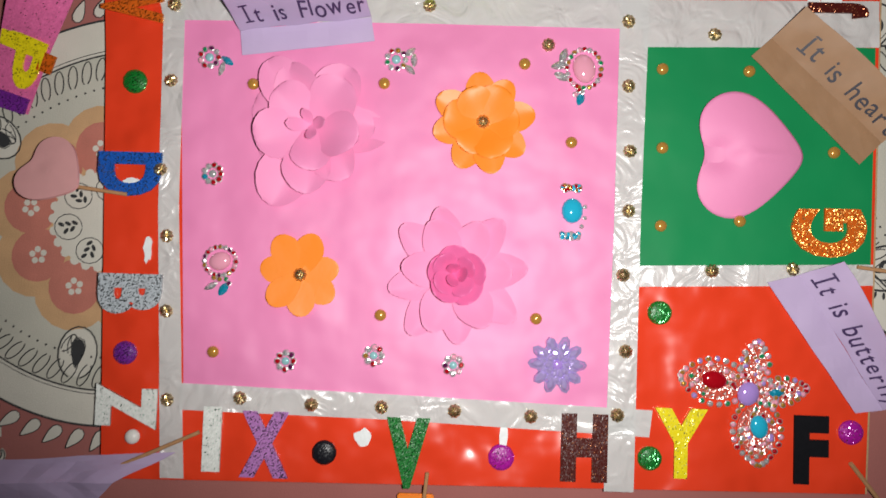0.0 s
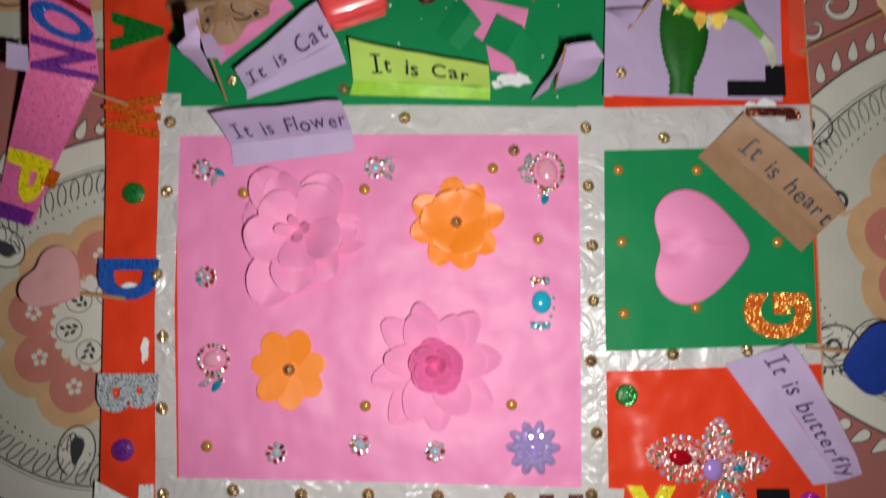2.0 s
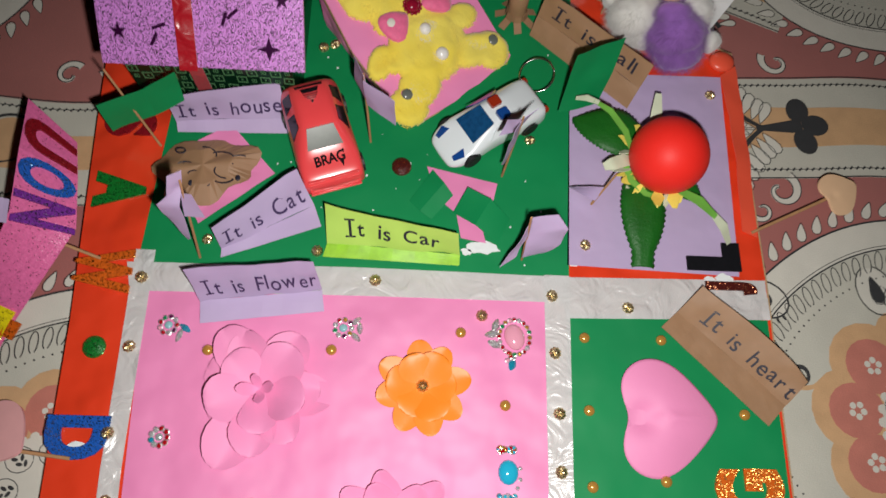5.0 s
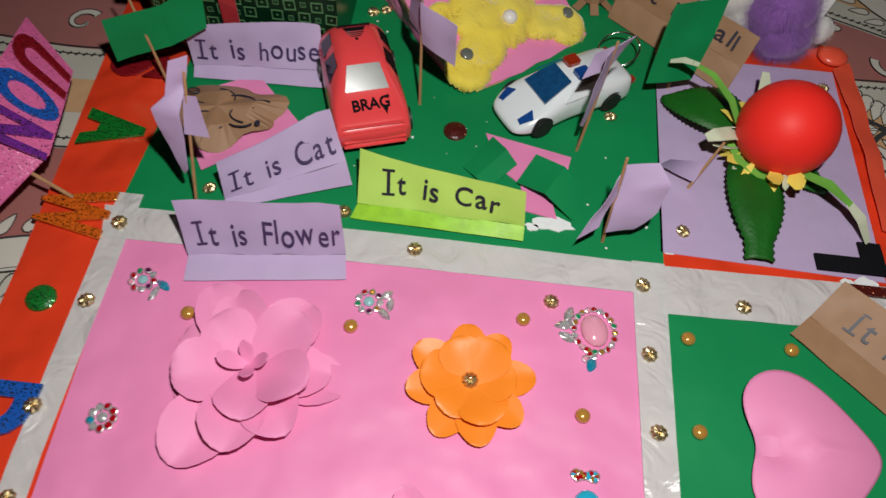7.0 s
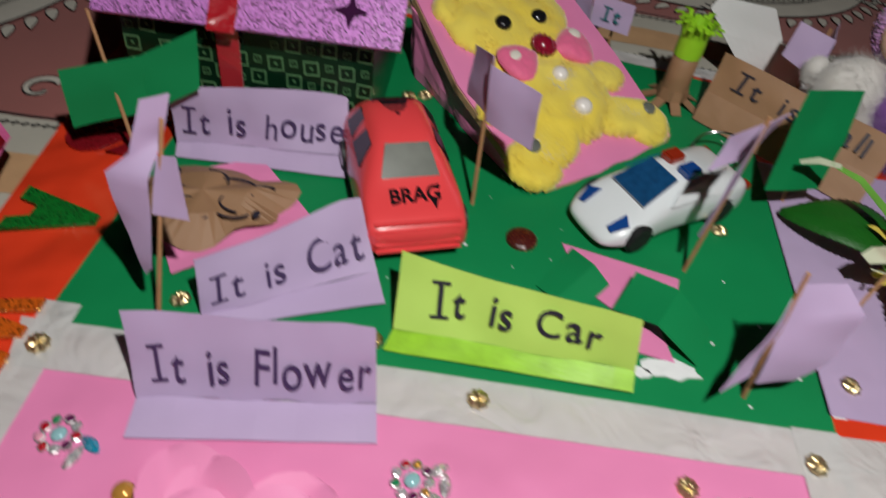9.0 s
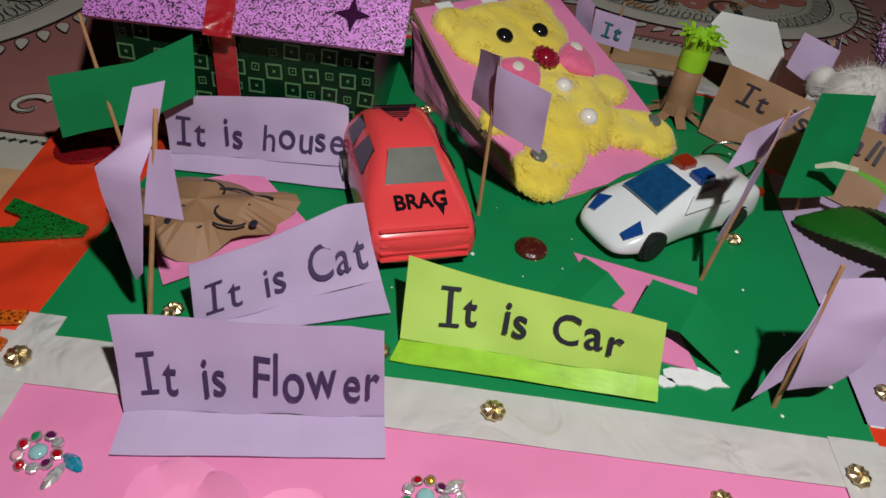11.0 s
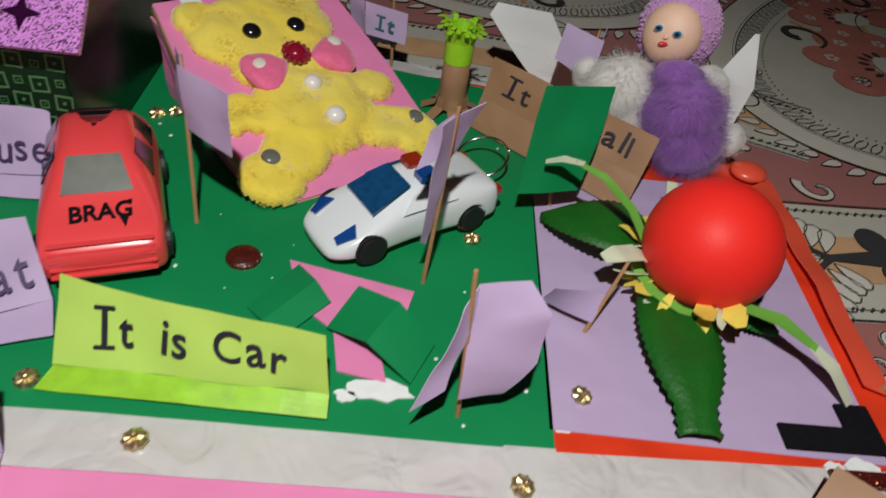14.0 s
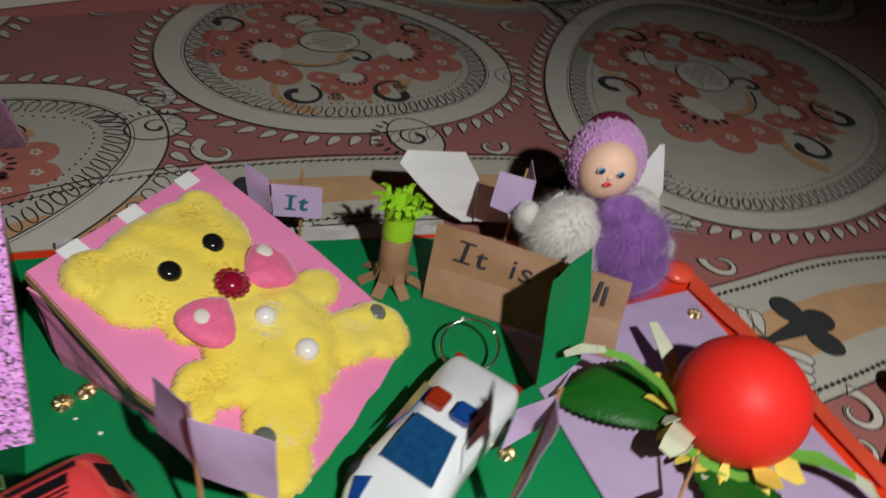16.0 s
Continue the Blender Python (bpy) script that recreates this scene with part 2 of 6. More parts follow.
def foam_letter(name, ch, box, turn, material, label, thick=0.0018, z=0.0012, weight=0.055, skew=0.0):
    """A foam letter that fills the box (x0, x1, y0, y1) on the board, turned by quarter turns."""
    me = glyphs(ch, 0.10 if ch in "LJ" else 0.07 if ch in "AVXH" else weight, 0.1)
    co = np.empty(len(me.vertices) * 3)
    me.vertices.foreach_get("co", co)
    co = co.reshape(-1, 3)
    lo, hi = co.min(0), co.max(0)
    u = (co - (lo + hi) / 2) / (hi - lo)
    a = radians(turn)
    x, y = u[:, 0] * math.cos(a) - u[:, 1] * math.sin(a), u[:, 0] * math.sin(a) + u[:, 1] * math.cos(a)
    x0, x1, y0, y1 = box
    out = np.stack([x * (x1 - x0) + skew * y * (x1 - x0), y * (y1 - y0), u[:, 2] * thick], 1)
    me.vertices.foreach_set("co", out.ravel())
    me.materials.append(material)
    ob = new(name, me)
    ob.location = ((x0 + x1) / 2, (y0 + y1) / 2, z + thick / 2)
    return tagged(ob, label, "letter", "foam letters round the board")


def writing(name, text, quad, size, material, parent, start=0.08, drop=0.3, end=0.95, weight=0.012, seed=1, lift=0.0006):
    """Marker handwriting on a card's face (top left, top right, bottom left, bottom right): each glyph a little turned and shifted."""
    rnd = random.Random(seed)
    tl, tr, bl, br = (Vector(p) for p in quad)
    wide, high = (br - bl).length, (tl - bl).length * 0.5 + (tr - br).length * 0.5
    n = (br - bl).cross(tl - bl).normalized()

    def place(x, y, extra=0.0):
        f, g = x / wide, y / high
        return bl.lerp(br, f).lerp(tl.lerp(tr, f), g) + n * (lift + extra)

    made, x = [], 0.0
    for ch in text:
        if ch == " ":
            x += 0.46
            continue
        me = glyphs(ch, weight)
        co = np.empty(len(me.vertices) * 3)
        me.vertices.foreach_get("co", co)
        co = co.reshape(-1, 3)
        lo, hi = co.min(0), co.max(0)
        w = hi[0] - lo[0]
        if ch == "I":
            x += 0.15
        made.append((me, co, lo[0], x, w, ch))
        x += w + 0.10 + (0.15 if ch == "I" else 0)
    stretch = wide * (end - start) / (x * size)
    bm = bmesh.new()
    for me, co, x0, at, w, ch in made:
        s, a, dy = rnd.uniform(0.94, 1.08), radians(rnd.uniform(-5, 5)), rnd.uniform(-0.05, 0.05)
        wider = min(1.3, max(0.6, stretch * 0.94))

        def spot(u, v, extra=0.0):
            u, v = u * math.cos(a) - v * math.sin(a) + 0.06 * v, u * math.sin(a) + v * math.cos(a) + dy
            return place(start * wide + (at * stretch + u * s * wider) * size, drop * high + v * s * size, extra)

        vs = [bm.verts.new(spot(p[0] - x0, p[1])) for p in co]
        for f in me.polygons:
            bm.faces.new([vs[i] for i in f.vertices])
        if ch == "I":  # the bars of a written capital
            for v in (0.0, 0.69):
                q = [(-0.17, v - 0.035), (w + 0.17, v - 0.025), (w + 0.17, v + 0.045), (-0.17, v + 0.035)]
                bm.faces.new([bm.verts.new(spot(*c, 0.0001)) for c in q])
        bpy.data.meshes.remove(me)
    return part(name, bm, material, parent, "handwritten marker words")


# ---- room and printed bed sheet ----
SHEET_Z = -0.013
FABRIC = mat("printed_cotton", (0.35, 0.118, 0.105), 0.85, sheen=0.2, mottle=0.14, scale=18, bump=0.3, bump_scale=900)
CREAM = mat("cream_print", (0.50, 0.48, 0.41), 0.85, mottle=0.12, scale=30, bump=0.3, bump_scale=900)
PEACH = mat("peach_print", (0.55, 0.33, 0.17), 0.85, mottle=0.2, scale=60, bump=0.3, bump_scale=900)
CORAL = mat("coral_print", (0.48, 0.165, 0.125), 0.85, mottle=0.2, scale=60, bump=0.3, bump_scale=900)
LINE = mat("charcoal_print", (0.03, 0.03, 0.032), 0.85, mottle=0.2, scale=90, bump=0.3, bump_scale=900)

bm = bmesh.new()
bmesh.ops.create_grid(bm, x_segments=60, y_segments=60, size=1.6, matrix=Matrix.Translation((0.3, 0.3, SHEET_Z)))
tagged(link_bm("bed_sheet", bm, FABRIC), "dusty pink cotton bed sheet with a cream paisley print", "bed sheet", kind="structure")
ROOM = mat("dim_plaster", (0.45, 0.42, 0.38), 0.9)
for nm, lo, hi in (("wall_north", (-2.2, 2.3, -0.6), (2.8, 2.4, 2.2)), ("wall_south", (-2.2, -1.9, -0.6), (2.8, -1.8, 2.2)),
                   ("wall_west", (-2.3, -1.9, -0.6), (-2.2, 2.4, 2.2)), ("wall_east", (2.8, -1.9, -0.6), (2.9, 2.4, 2.2)),
                   ("ceiling", (-2.3, -1.9, 2.2), (2.9, 2.4, 2.3)), ("floor", (-2.3, -1.9, -0.7), (2.9, 2.4, -0.6))):
    tagged(link_bm(nm, box_bm(lo, hi), ROOM), "plain plaster in the dark", nm.split("_")[0], kind="structure")
tagged(link_bm("bed", box_bm((-1.3, -1.3, -0.6), (1.9, 1.9, SHEET_Z - 0.004), 0.02), mat("mattress_cloth", (0.5, 0.48, 0.44), 0.9)), "cream mattress under the printed sheet", "bed", kind="structure")

# ---- board and panels ----
board = thing("craft_board", "large flat red craft board with coloured paper panels and white ribbons", "board")
EDGE = [(-0.047, -0.058), (0.496, -0.050), (0.500, 0.10), (0.503, 0.30), (0.500, 0.526), (0.352, 0.592), (0.22, 0.617), (-0.082, 0.64), (-0.070, 0.43), (-0.058, 0.25)]
part("base", slab([(x * 1.004, y * 1.004) for x, y in EDGE], SHEET_Z + 0.0005, -0.0012), CARDBOARD, board, "grey-brown cardboard base")
part("red_cover", slab(EDGE, -0.0012, 0.0), RED, board, "shiny red vinyl cover")
def panel(name, pts, material, label, z=0.0005):
    return part(name, slab(pts, 0.0001, z), material, board, label)
panel("pink_panel", [(0.010, 0.008), (0.316, 0.002), (0.318, 0.281), (-0.004, 0.284)], PINK, "large pink paper panel")
panel("green_panel", [(-0.014, 0.297), (0.337, 0.297), (0.345, 0.485), (0.350, 0.586), (0.24, 0.607), (0.004, 0.628), (-0.007, 0.45)], GREEN, "dark green paper panel")
panel("lavender_panel", [(0.336, 0.310), (0.481, 0.305), (0.487, 0.500), (0.345, 0.498)], LAVENDER, "lavender paper panel")
panel("white_edge", [(0.3385, 0.309), (0.3445, 0.309), (0.347, 0.42), (0.341, 0.42)], WHITE, "torn white paper edge", 0.0004)
panel("green_heart_panel", [(0.333, 0.105), (0.498, 0.108), (0.500, 0.268), (0.334, 0.268)], GREEN, "green paper panel under the heart")
def ribbon(pairs, z, seed):
    rows = [((*a, z), (*b, z)) for a, b in pairs]
    return part("ribbon", sheet(rows, 6, 40, 0.00018, 0.0005, seed), RIBBON, board, "white satin ribbon", True)
ribbon([((-0.017, 0.310), (-0.001, 0.310)), ((-0.014, 0.14), (0.001, 0.14)), ((-0.004, -0.056), (0.013, -0.056))], 0.0010, 1)
ribbon([((-0.022, 0.299), (-0.016, 0.275)), ((0.17, 0.301), (0.17, 0.277)), ((0.337, 0.299), (0.337, 0.277))], 0.0014, 2)
ribbon([((0.316, 0.300), (0.337, 0.300)), ((0.315, 0.14), (0.334, 0.14)), ((0.312, -0.054), (0.333, -0.054))], 0.0018, 3)
ribbon([((0.333, 0.284), (0.333, 0.264)), ((0.502, 0.287), (0.502, 0.268))], 0.0016, 4)
ribbon([((0.333, 0.299), (0.333, 0.283)), ((0.502, 0.302), (0.502, 0.286))], 0.0010, 8)
ribbon([((0.331, 0.106), (0.331, 0.091)), ((0.499, 0.112), (0.499, 0.097))], 0.0016, 5)
ribbon([((0.008, 0.012), (0.008, -0.007)), ((0.16, 0.009), (0.16, -0.009)), ((0.345, 0.004), (0.343, -0.015))], 0.0022, 6)
ribbon([((0.12, 0.632), (0.12, 0.618)), ((0.352, 0.604), (0.352, 0.590))], 0.0012, 7)

# ---- foam letters ----
for nm, ch, bx, tn, mt, lb in (
    ("letter_d", "D", (-0.058, -0.012, 0.145, 0.177), -90, G_BLUE, "blue glitter foam letter D on the red strip"),
    ("letter_b", "B", (-0.054, -0.008, 0.060, 0.089), -90, G_SILVER, "silver glitter foam letter B on the red strip"),
    ("letter_z", "Z", (-0.052, -0.008, -0.022, 0.010), -90, G_WHITE, "white glitter foam letter Z on the red strip"),
    ("letter_w", "W", (-0.062, -0.016, 0.272, 0.309), -90, G_ORANGE, "orange glitter foam letter W on the red strip"),
    ("letter_a", "A", (-0.059, -0.017, 0.345, 0.378), -90, G_GREEN, "green glitter foam letter A on the red strip"),
    ("letter_s", "S", (-0.062, -0.018, 0.412, 0.438), -90, G_RED, "dark red glitter foam letter S on the red strip"),
    ("letter_i", "I", (0.026, 0.039, -0.050, -0.004), 0, G_WHITE, "white glitter foam letter I on red vinyl"),
    ("letter_x", "X", (0.053, 0.088, -0.053, -0.006), 0, G_LILAC, "lilac glitter foam letter X on red vinyl"),
    ("letter_v", "V", (0.157, 0.188, -0.057, -0.007), 0, G_GREEN, "green glitter foam letter V on red vinyl"),
    ("letter_h", "H", (0.281, 0.314, -0.048, 0.000), 0, G_BROWN, "dark brown glitter foam letter H on red vinyl"),
    ("letter_y", "Y", (0.347, 0.384, -0.043, 0.006), 0, G_YELLOW, "yellow glitter foam letter Y on red vinyl"),
    ("letter_f", "F", (0.445, 0.469, -0.044, 0.004), 0, FOAM_BLACK, "black foam letter F on red vinyl"),
    ("letter_g", "G", (0.441, 0.494, 0.116, 0.151), 90, G_ORANGE, "orange glitter foam letter G on green paper"),
    ("letter_l", "L", (0.437, 0.483, 0.309, 0.334), 90, FOAM_BLACK, "black foam letter L on lavender paper"),
    ("letter_j", "J", (0.450, 0.493, 0.288, 0.299), 90, G_BROWN, "brown glitter foam letter under the kraft card"),
):
    foam_letter(nm, ch, bx, tn, mt, lb, z=0.0016 if nm in ("letter_w", "letter_d", "letter_b") else 0.0008 if nm != "letter_j" else 0.0024)

# ---- folded word cards ----


def word_card(name, label, top, fold, bottom, paper, text, ink, start, end, size, flap=None, seed=1, weight=0.014, drop=0.3):
    """A card folded once: the words stand up from the fold, the flap is glued down."""
    card = thing(name, label, "card", "folded word cards")
    tl, tr, fl, fr = (Vector(p) for p in (*top, *fold))
    face = sheet([(tl, tr), (tl.lerp(fl, 0.5), tr.lerp(fr, 0.5)), (fl, fr)], 16, 6, 0.0005, 0.0024, seed)
    rise, wide = (tl - fl), (tr - tl)
    for v in face.verts:  # an uneven cut along the top
        up = max(0.0, min(1.0, (v.co - fl).dot(rise) / rise.length_squared))
        f = (v.co - tl).dot(wide) / wide.length_squared
        v.co += rise * (0.05 * math.sin(5.1 * f + seed) - 0.10 * max(0.0, f - 0.86) / 0.14) * up ** 4
    part("word_face", face, paper, card, "", True)
    part("flap", sheet([(fl, fr), bottom], 12, 4, 0.0005, 0.0012, seed + 5), flap or paper, card, "glued lower flap")
    writing("lettering", text, (tl, tr, fl, fr), size * 1.14, ink, card, start, drop, end, weight - 0.008, seed, 0.0014)
    return card


word_card("flower_card", "lavender folded paper card reading It is Flower", ((0.036, 0.282, 0.037), (0.132, 0.293, 0.040)), ((0.041, 0.268, 0.003), (0.136, 0.280, 0.003)),
          ((0.043, 0.250, 0.002), (0.139, 0.263, 0.002)), LAVENDER, "It is Flower", PURPLE_INK, 0.08, 1.0, 0.021, seed=1, drop=0.22)
word_card("car_card", "lime green folded paper card reading It is Car", ((0.136, 0.343, 0.029), (0.243, 0.321, 0.033)), ((0.137, 0.321, 0.003), (0.246, 0.313, 0.008)),
          ((0.134, 0.309, 0.002), (0.246, 0.305, 0.003)), LIME, "It is Car", INK, 0.15, 0.87, 0.0175, LIME_DARK, 2, 0.02, 0.30)
word_card("cat_card", "lavender folded paper card reading It is Cat", ((0.050, 0.319, 0.031), (0.111, 0.373, 0.034)), ((0.052, 0.312, 0.003), (0.124, 0.353, 0.005)),
          ((0.052, 0.305, 0.002), (0.131, 0.335, 0.003)), LAVENDER, "It is Cat", PURPLE_INK, 0.06, 0.97, 0.0185, seed=3, drop=0.2)
word_card("house_card", "lavender folded paper card reading It is house", ((-0.002, 0.430, 0.042), (0.091, 0.448, 0.038)), ((0.000, 0.426, 0.007), (0.094, 0.434, 0.008)),
          ((0.001, 0.418, 0.002), (0.096, 0.421, 0.002)), LAVENDER, "It is house", PURPLE_INK, 0.05, 0.99, 0.0185, seed=4, drop=0.2)
word_card("heart_card", "brown kraft folded paper card reading It is heart", ((0.441, 0.290, 0.022), (0.517, 0.217, 0.022)), ((0.424, 0.272, 0.004), (0.503, 0.199, 0.004)),
          ((0.410, 0.259, 0.003), (0.488, 0.183, 0.003)), KRAFT, "It is heart", INK, 0.16, 1.0, 0.0165, seed=5, drop=0.2)
word_card("butterfly_card", "lavender folded paper card reading It is butterfly", ((0.467, 0.113, 0.024), (0.517, 0.020, 0.024)), ((0.446, 0.103, 0.004), (0.505, 0.010, 0.004)),
          ((0.424, 0.097, 0.003), (0.487, 0.007, 0.003)), LAVENDER, "It is butterfly", PURPLE_INK, 0.05, 1.0, 0.0165, seed=6, drop=0.2)
word_card("ball_card", "brown kraft folded paper card reading It is ball", ((0.318, 0.552, 0.043), (0.410, 0.482, 0.041)), ((0.314, 0.545, 0.019), (0.403, 0.472, 0.019)),
          ((0.309, 0.536, 0.002), (0.396, 0.461, 0.002)), KRAFT, "It is ball", INK, 0.12, 0.92, 0.0155, seed=7, drop=0.3)

# ---- gold studs and gold pearls ----


def stud_mesh():
    """A domed, fluted metal stud with a small hub."""
    bm = bmesh.new()
    n = 18
    rings = []
    for r, z in ((0.0052, 0.0), (0.0050, 0.0009), (0.0036, 0.0026), (0.0014, 0.0032)):
        rings.append([bm.verts.new(((r * (1 - 0.12 * (k % 2))) * math.cos(2 * math.pi * k / n), (r * (1 - 0.12 * (k % 2))) * math.sin(2 * math.pi * k / n),
                                    z - 0.0006 * (k % 2) * (z > 0.001))) for k in range(n)])
    for a, b in zip(rings, rings[1:]):
        for k in range(n):
            bm.faces.new((a[k], a[(k + 1) % n], b[(k + 1) % n], b[k]))
    bm.faces.new(rings[-1])
    bm.faces.new(rings[0][::-1])
    ball_bm(0.0013, 8, 5, at=(0, 0, 0.0032), bm=bm)
    return bm


STUDS = [(0.178, 0.290), (0.259, -0.003), (0.205, -0.001), (0.153, 0.0), (0.103, 0.0), (0.052, 0.003), (0.0, 0.0), (-0.008, 0.230),
         (-0.013, 0.165), (-0.006, 0.117), (-0.004, 0.063), (0.322, 0.282), (0.323, 0.235), (0.325, 0.188), (0.325, 0.145), (0.322, 0.099),
         (0.325, 0.045), (0.320, 0.0), (0.384, 0.274), (0.385, 0.104), (0.442, 0.107), (-0.008, 0.286)]
LOOSE = [(0.265, 0.264), (0.039, 0.321), (0.129, 0.314), (0.352, 0.328), (0.475, 0.480), (0.307, 0.425), (0.119, 0.512), (0.129, 0.516)]
first = tagged(link_bm("gold_stud", stud_mesh(), GOLD), "small fluted gold metal stud on white ribbon", "stud", "gold studs")
first.location = (*STUDS[0], 0.0026)
rnd = random.Random(5)
for x, y in STUDS[1:]:
    copy_thing(first, pose(x, y, 0.0036 if y < 0.02 else 0.0026, rnd.uniform(-9, 9), rnd.uniform(-9, 9), rnd.uniform(0, 90)))
for x, y in LOOSE:
    s = copy_thing(first, pose(x, y, 0.0006, rnd.uniform(-12, 12), rnd.uniform(-12, 12), rnd.uniform(0, 90)))
    tagged(s, "small fluted gold metal stud on coloured paper")
PEARLS = [(0.052, 0.229), (0.147, 0.232), (0.248, 0.249), (0.283, 0.193), (0.031, 0.035), (0.150, 0.065), (0.261, 0.066),
          (0.347, 0.248), (0.348, 0.191), (0.348, 0.135), (0.404, 0.140), (0.409, 0.248), (0.470, 0.191)]
bm = ball_bm(0.0043, 20, 12, (1, 1, 0.72), (0, 0, 0.0022))
pearl = tagged(link_bm("gold_pearl", bm, GOLD_PEARL, True), "glossy gold half pearl glued on paper", "pearl", "gold pearls")
pearl.location = (*PEARLS[0], 0.0006)
for x, y in PEARLS[1:]:
    copy_thing(pearl, pose(x, y, 0.0006, 0, 0, rnd.uniform(0, 180)))
wp = copy_thing(pearl, pose(-0.024, -0.027, 0.0004))
wp.data = pearl.data.copy()
wp.data.materials[0] = PEARL
wp.scale = (1.25, 1.25, 1.25)
wp.name = "white_pearl"
tagged(wp, "white half pearl on the red strip", "pearl", "white pearls")

# ---- round glitter stickers ----


def dome(name, x, y, r, material, label):
    bm = bmesh.new()
    n, rings = 28, []
    for f, z in ((1.0, 0.0), (0.97, 0.0016), (0.8, 0.0028), (0.45, 0.0036), (0.12, 0.0039)):
        rings.append([bm.verts.new((r * f * math.cos(2 * math.pi * k / n) * (1 + 0.02 * math.sin(k * 2.1)), r * f * math.sin(2 * math.pi * k / n), z)) for k in range(n)])
    for a, b in zip(rings, rings[1:]):
        for k in range(n):
            bm.faces.new((a[k], a[(k + 1) % n], b[(k + 1) % n], b[k]))
    bm.faces.new(rings[-1])
    bm.faces.new(rings[0][::-1])
    ob = tagged(link_bm(name, bm, material), label, "sticker", "round glitter stickers")
    ob.location = (x, y, 0.0005)
    return ob


dome("glitter_dot", -0.035, 0.229, 0.0088, G_GREEN, "round green glitter sticker on the red strip")
dome("glitter_dot", -0.033, 0.032, 0.0085, G_PURPLE, "round purple glitter sticker on the red strip")
dome("glitter_dot", 0.113, -0.034, 0.0088, G_BLACK, "round black glitter sticker on red vinyl")
dome("glitter_dot", 0.239, -0.033, 0.0093, G_MAGENTA, "round magenta glitter sticker on red vinyl")
dome("glitter_dot", 0.349, 0.073, 0.0086, G_GREEN, "round green glitter sticker on red vinyl")
dome("glitter_dot", 0.344, -0.030, 0.0086, G_GREEN, "round green glitter sticker on red vinyl")
dome("glitter_dot", 0.485, -0.007, 0.0086, G_MAGENTA, "round magenta glitter sticker on red vinyl")
dome("glitter_dot", 0.195, 0.394, 0.0085, G_BROWN, "round brown glitter sticker on green paper")

# ---- paper flowers on the pink panel ----


def petal_bm(length, width, cup, tip=0.0, nx=8, ny=9, thick=0.0003, blunt=True, fold=0.0):
    """One paper petal from the centre outwards along +y: round, cupped, with its tip bent up or down."""
    bm = bmesh.new()
    up, dn = [], []
    for j in range(ny + 1):
        v = math.sin(j / ny * math.pi / 2)
        half = width * 0.5 * (0.32 + 0.68 * math.sin(min(1.0, v * 1.15) * math.pi * 0.62)) * math.sqrt(max(0.0, 1 - max(0, (v - 0.5) / 0.5) ** (2.4 if blunt else 1.5))) + 1e-5
        ru, rd = [], []
        for i in range(nx + 1):
            u = 2 * i / nx - 1
            z = cup * (v ** 1.3) - 0.12 * cup * u * u * v + tip * max(0, v - 0.6) ** 2 * 4 + fold * half * abs(u + 0.25 * v) ** 1.3 * v
            ru.append(bm.verts.new((u * half, v * length, z + thick)))
            rd.append(bm.verts.new((u * half, v * length, z)))
        up.append(ru)
        dn.append(rd)
    for j in range(ny):
        for i in range(nx):
            bm.faces.new((up[j][i], up[j][i + 1], up[j + 1][i + 1], up[j + 1][i]))
            bm.faces.new((dn[j][i], dn[j + 1][i], dn[j + 1][i + 1], dn[j][i + 1]))
    rim = [(up[j][0], dn[j][0]) for j in range(ny + 1)] + [(up[ny][i], dn[ny][i]) for i in range(1, nx + 1)] + [(up[j][nx], dn[j][nx]) for j in range(ny - 1, -1, -1)]
    for (a, b), (c, d) in zip(rim, rim[1:]):
        bm.faces.new((a, c, d, b))
    bmesh.ops.recalc_face_normals(bm, faces=bm.faces)
    for e in bm.edges:
        e.smooth = e.calc_face_angle(0) < 0.9
    return bm


def flower(name, label, x, y, rings, material, z=0.0006, blunt=True, loose=1.0, fold=0.0):
    """rings: (count, length, width, cup, tip, start angle, height, material or None)."""
    e = thing(name, label, "paper flower", "paper flowers on the pink panel", (x, y, z))
    r2 = random.Random(len(label))
    for count, length, width, cup, tip, start, h, m2 in rings:
        me = None
        for k in range(count):
            if me is None:
                ob = part("petal", petal_bm(length, width, cup, tip, blunt=blunt or bool(m2), fold=fold), m2 or material, e, "", True)
                me = ob.data
            else:
                ob = new("petal", me)
                ob.parent = e
            ob.matrix_basis = pose(0, 0, h + 0.0004 * (k % 3), r2.uniform(-4, 6) * loose, r2.uniform(-6, 6) * loose, start + 360 * k / count + r2.uniform(-7, 7) * loose)
            ob.scale = (1 + r2.uniform(-0.08, 0.08) * loose,) * 3
    return e


flower("magnolia_flower", "large layered pink paper flower with cupped creased petals", 0.096, 0.199,
       ((3, 0.058, 0.036, 0.002, -0.002, 150, 0.0, None), (7, 0.048, 0.034, 0.005, -0.003, 20, 0.0006, None), (5, 0.037, 0.034, 0.012, -0.004, 40, 0.002, None), (4, 0.013, 0.009, 0.012, 0.0, 10, 0.007, None)), PINK_PETAL, loose=1.5, fold=0.45)
of = flower("orange_flower", "double orange paper flower with a gold stud in its middle", 0.219, 0.206,
            ((8, 0.037, 0.0225, 0.002, 0.0, 12, 0.0, None), (6, 0.027, 0.028, 0.008, -0.003, 30, 0.0015, None)), ORANGE, loose=0.9, fold=0.22)
of2 = flower("orange_flower", "flat orange paper flower with seven petals and a gold stud", 0.091, 0.092,
             ((7, 0.0305, 0.0215, 0.0016, 0.0, 30, 0.0, None),), ORANGE, loose=0.9, fold=0.06)
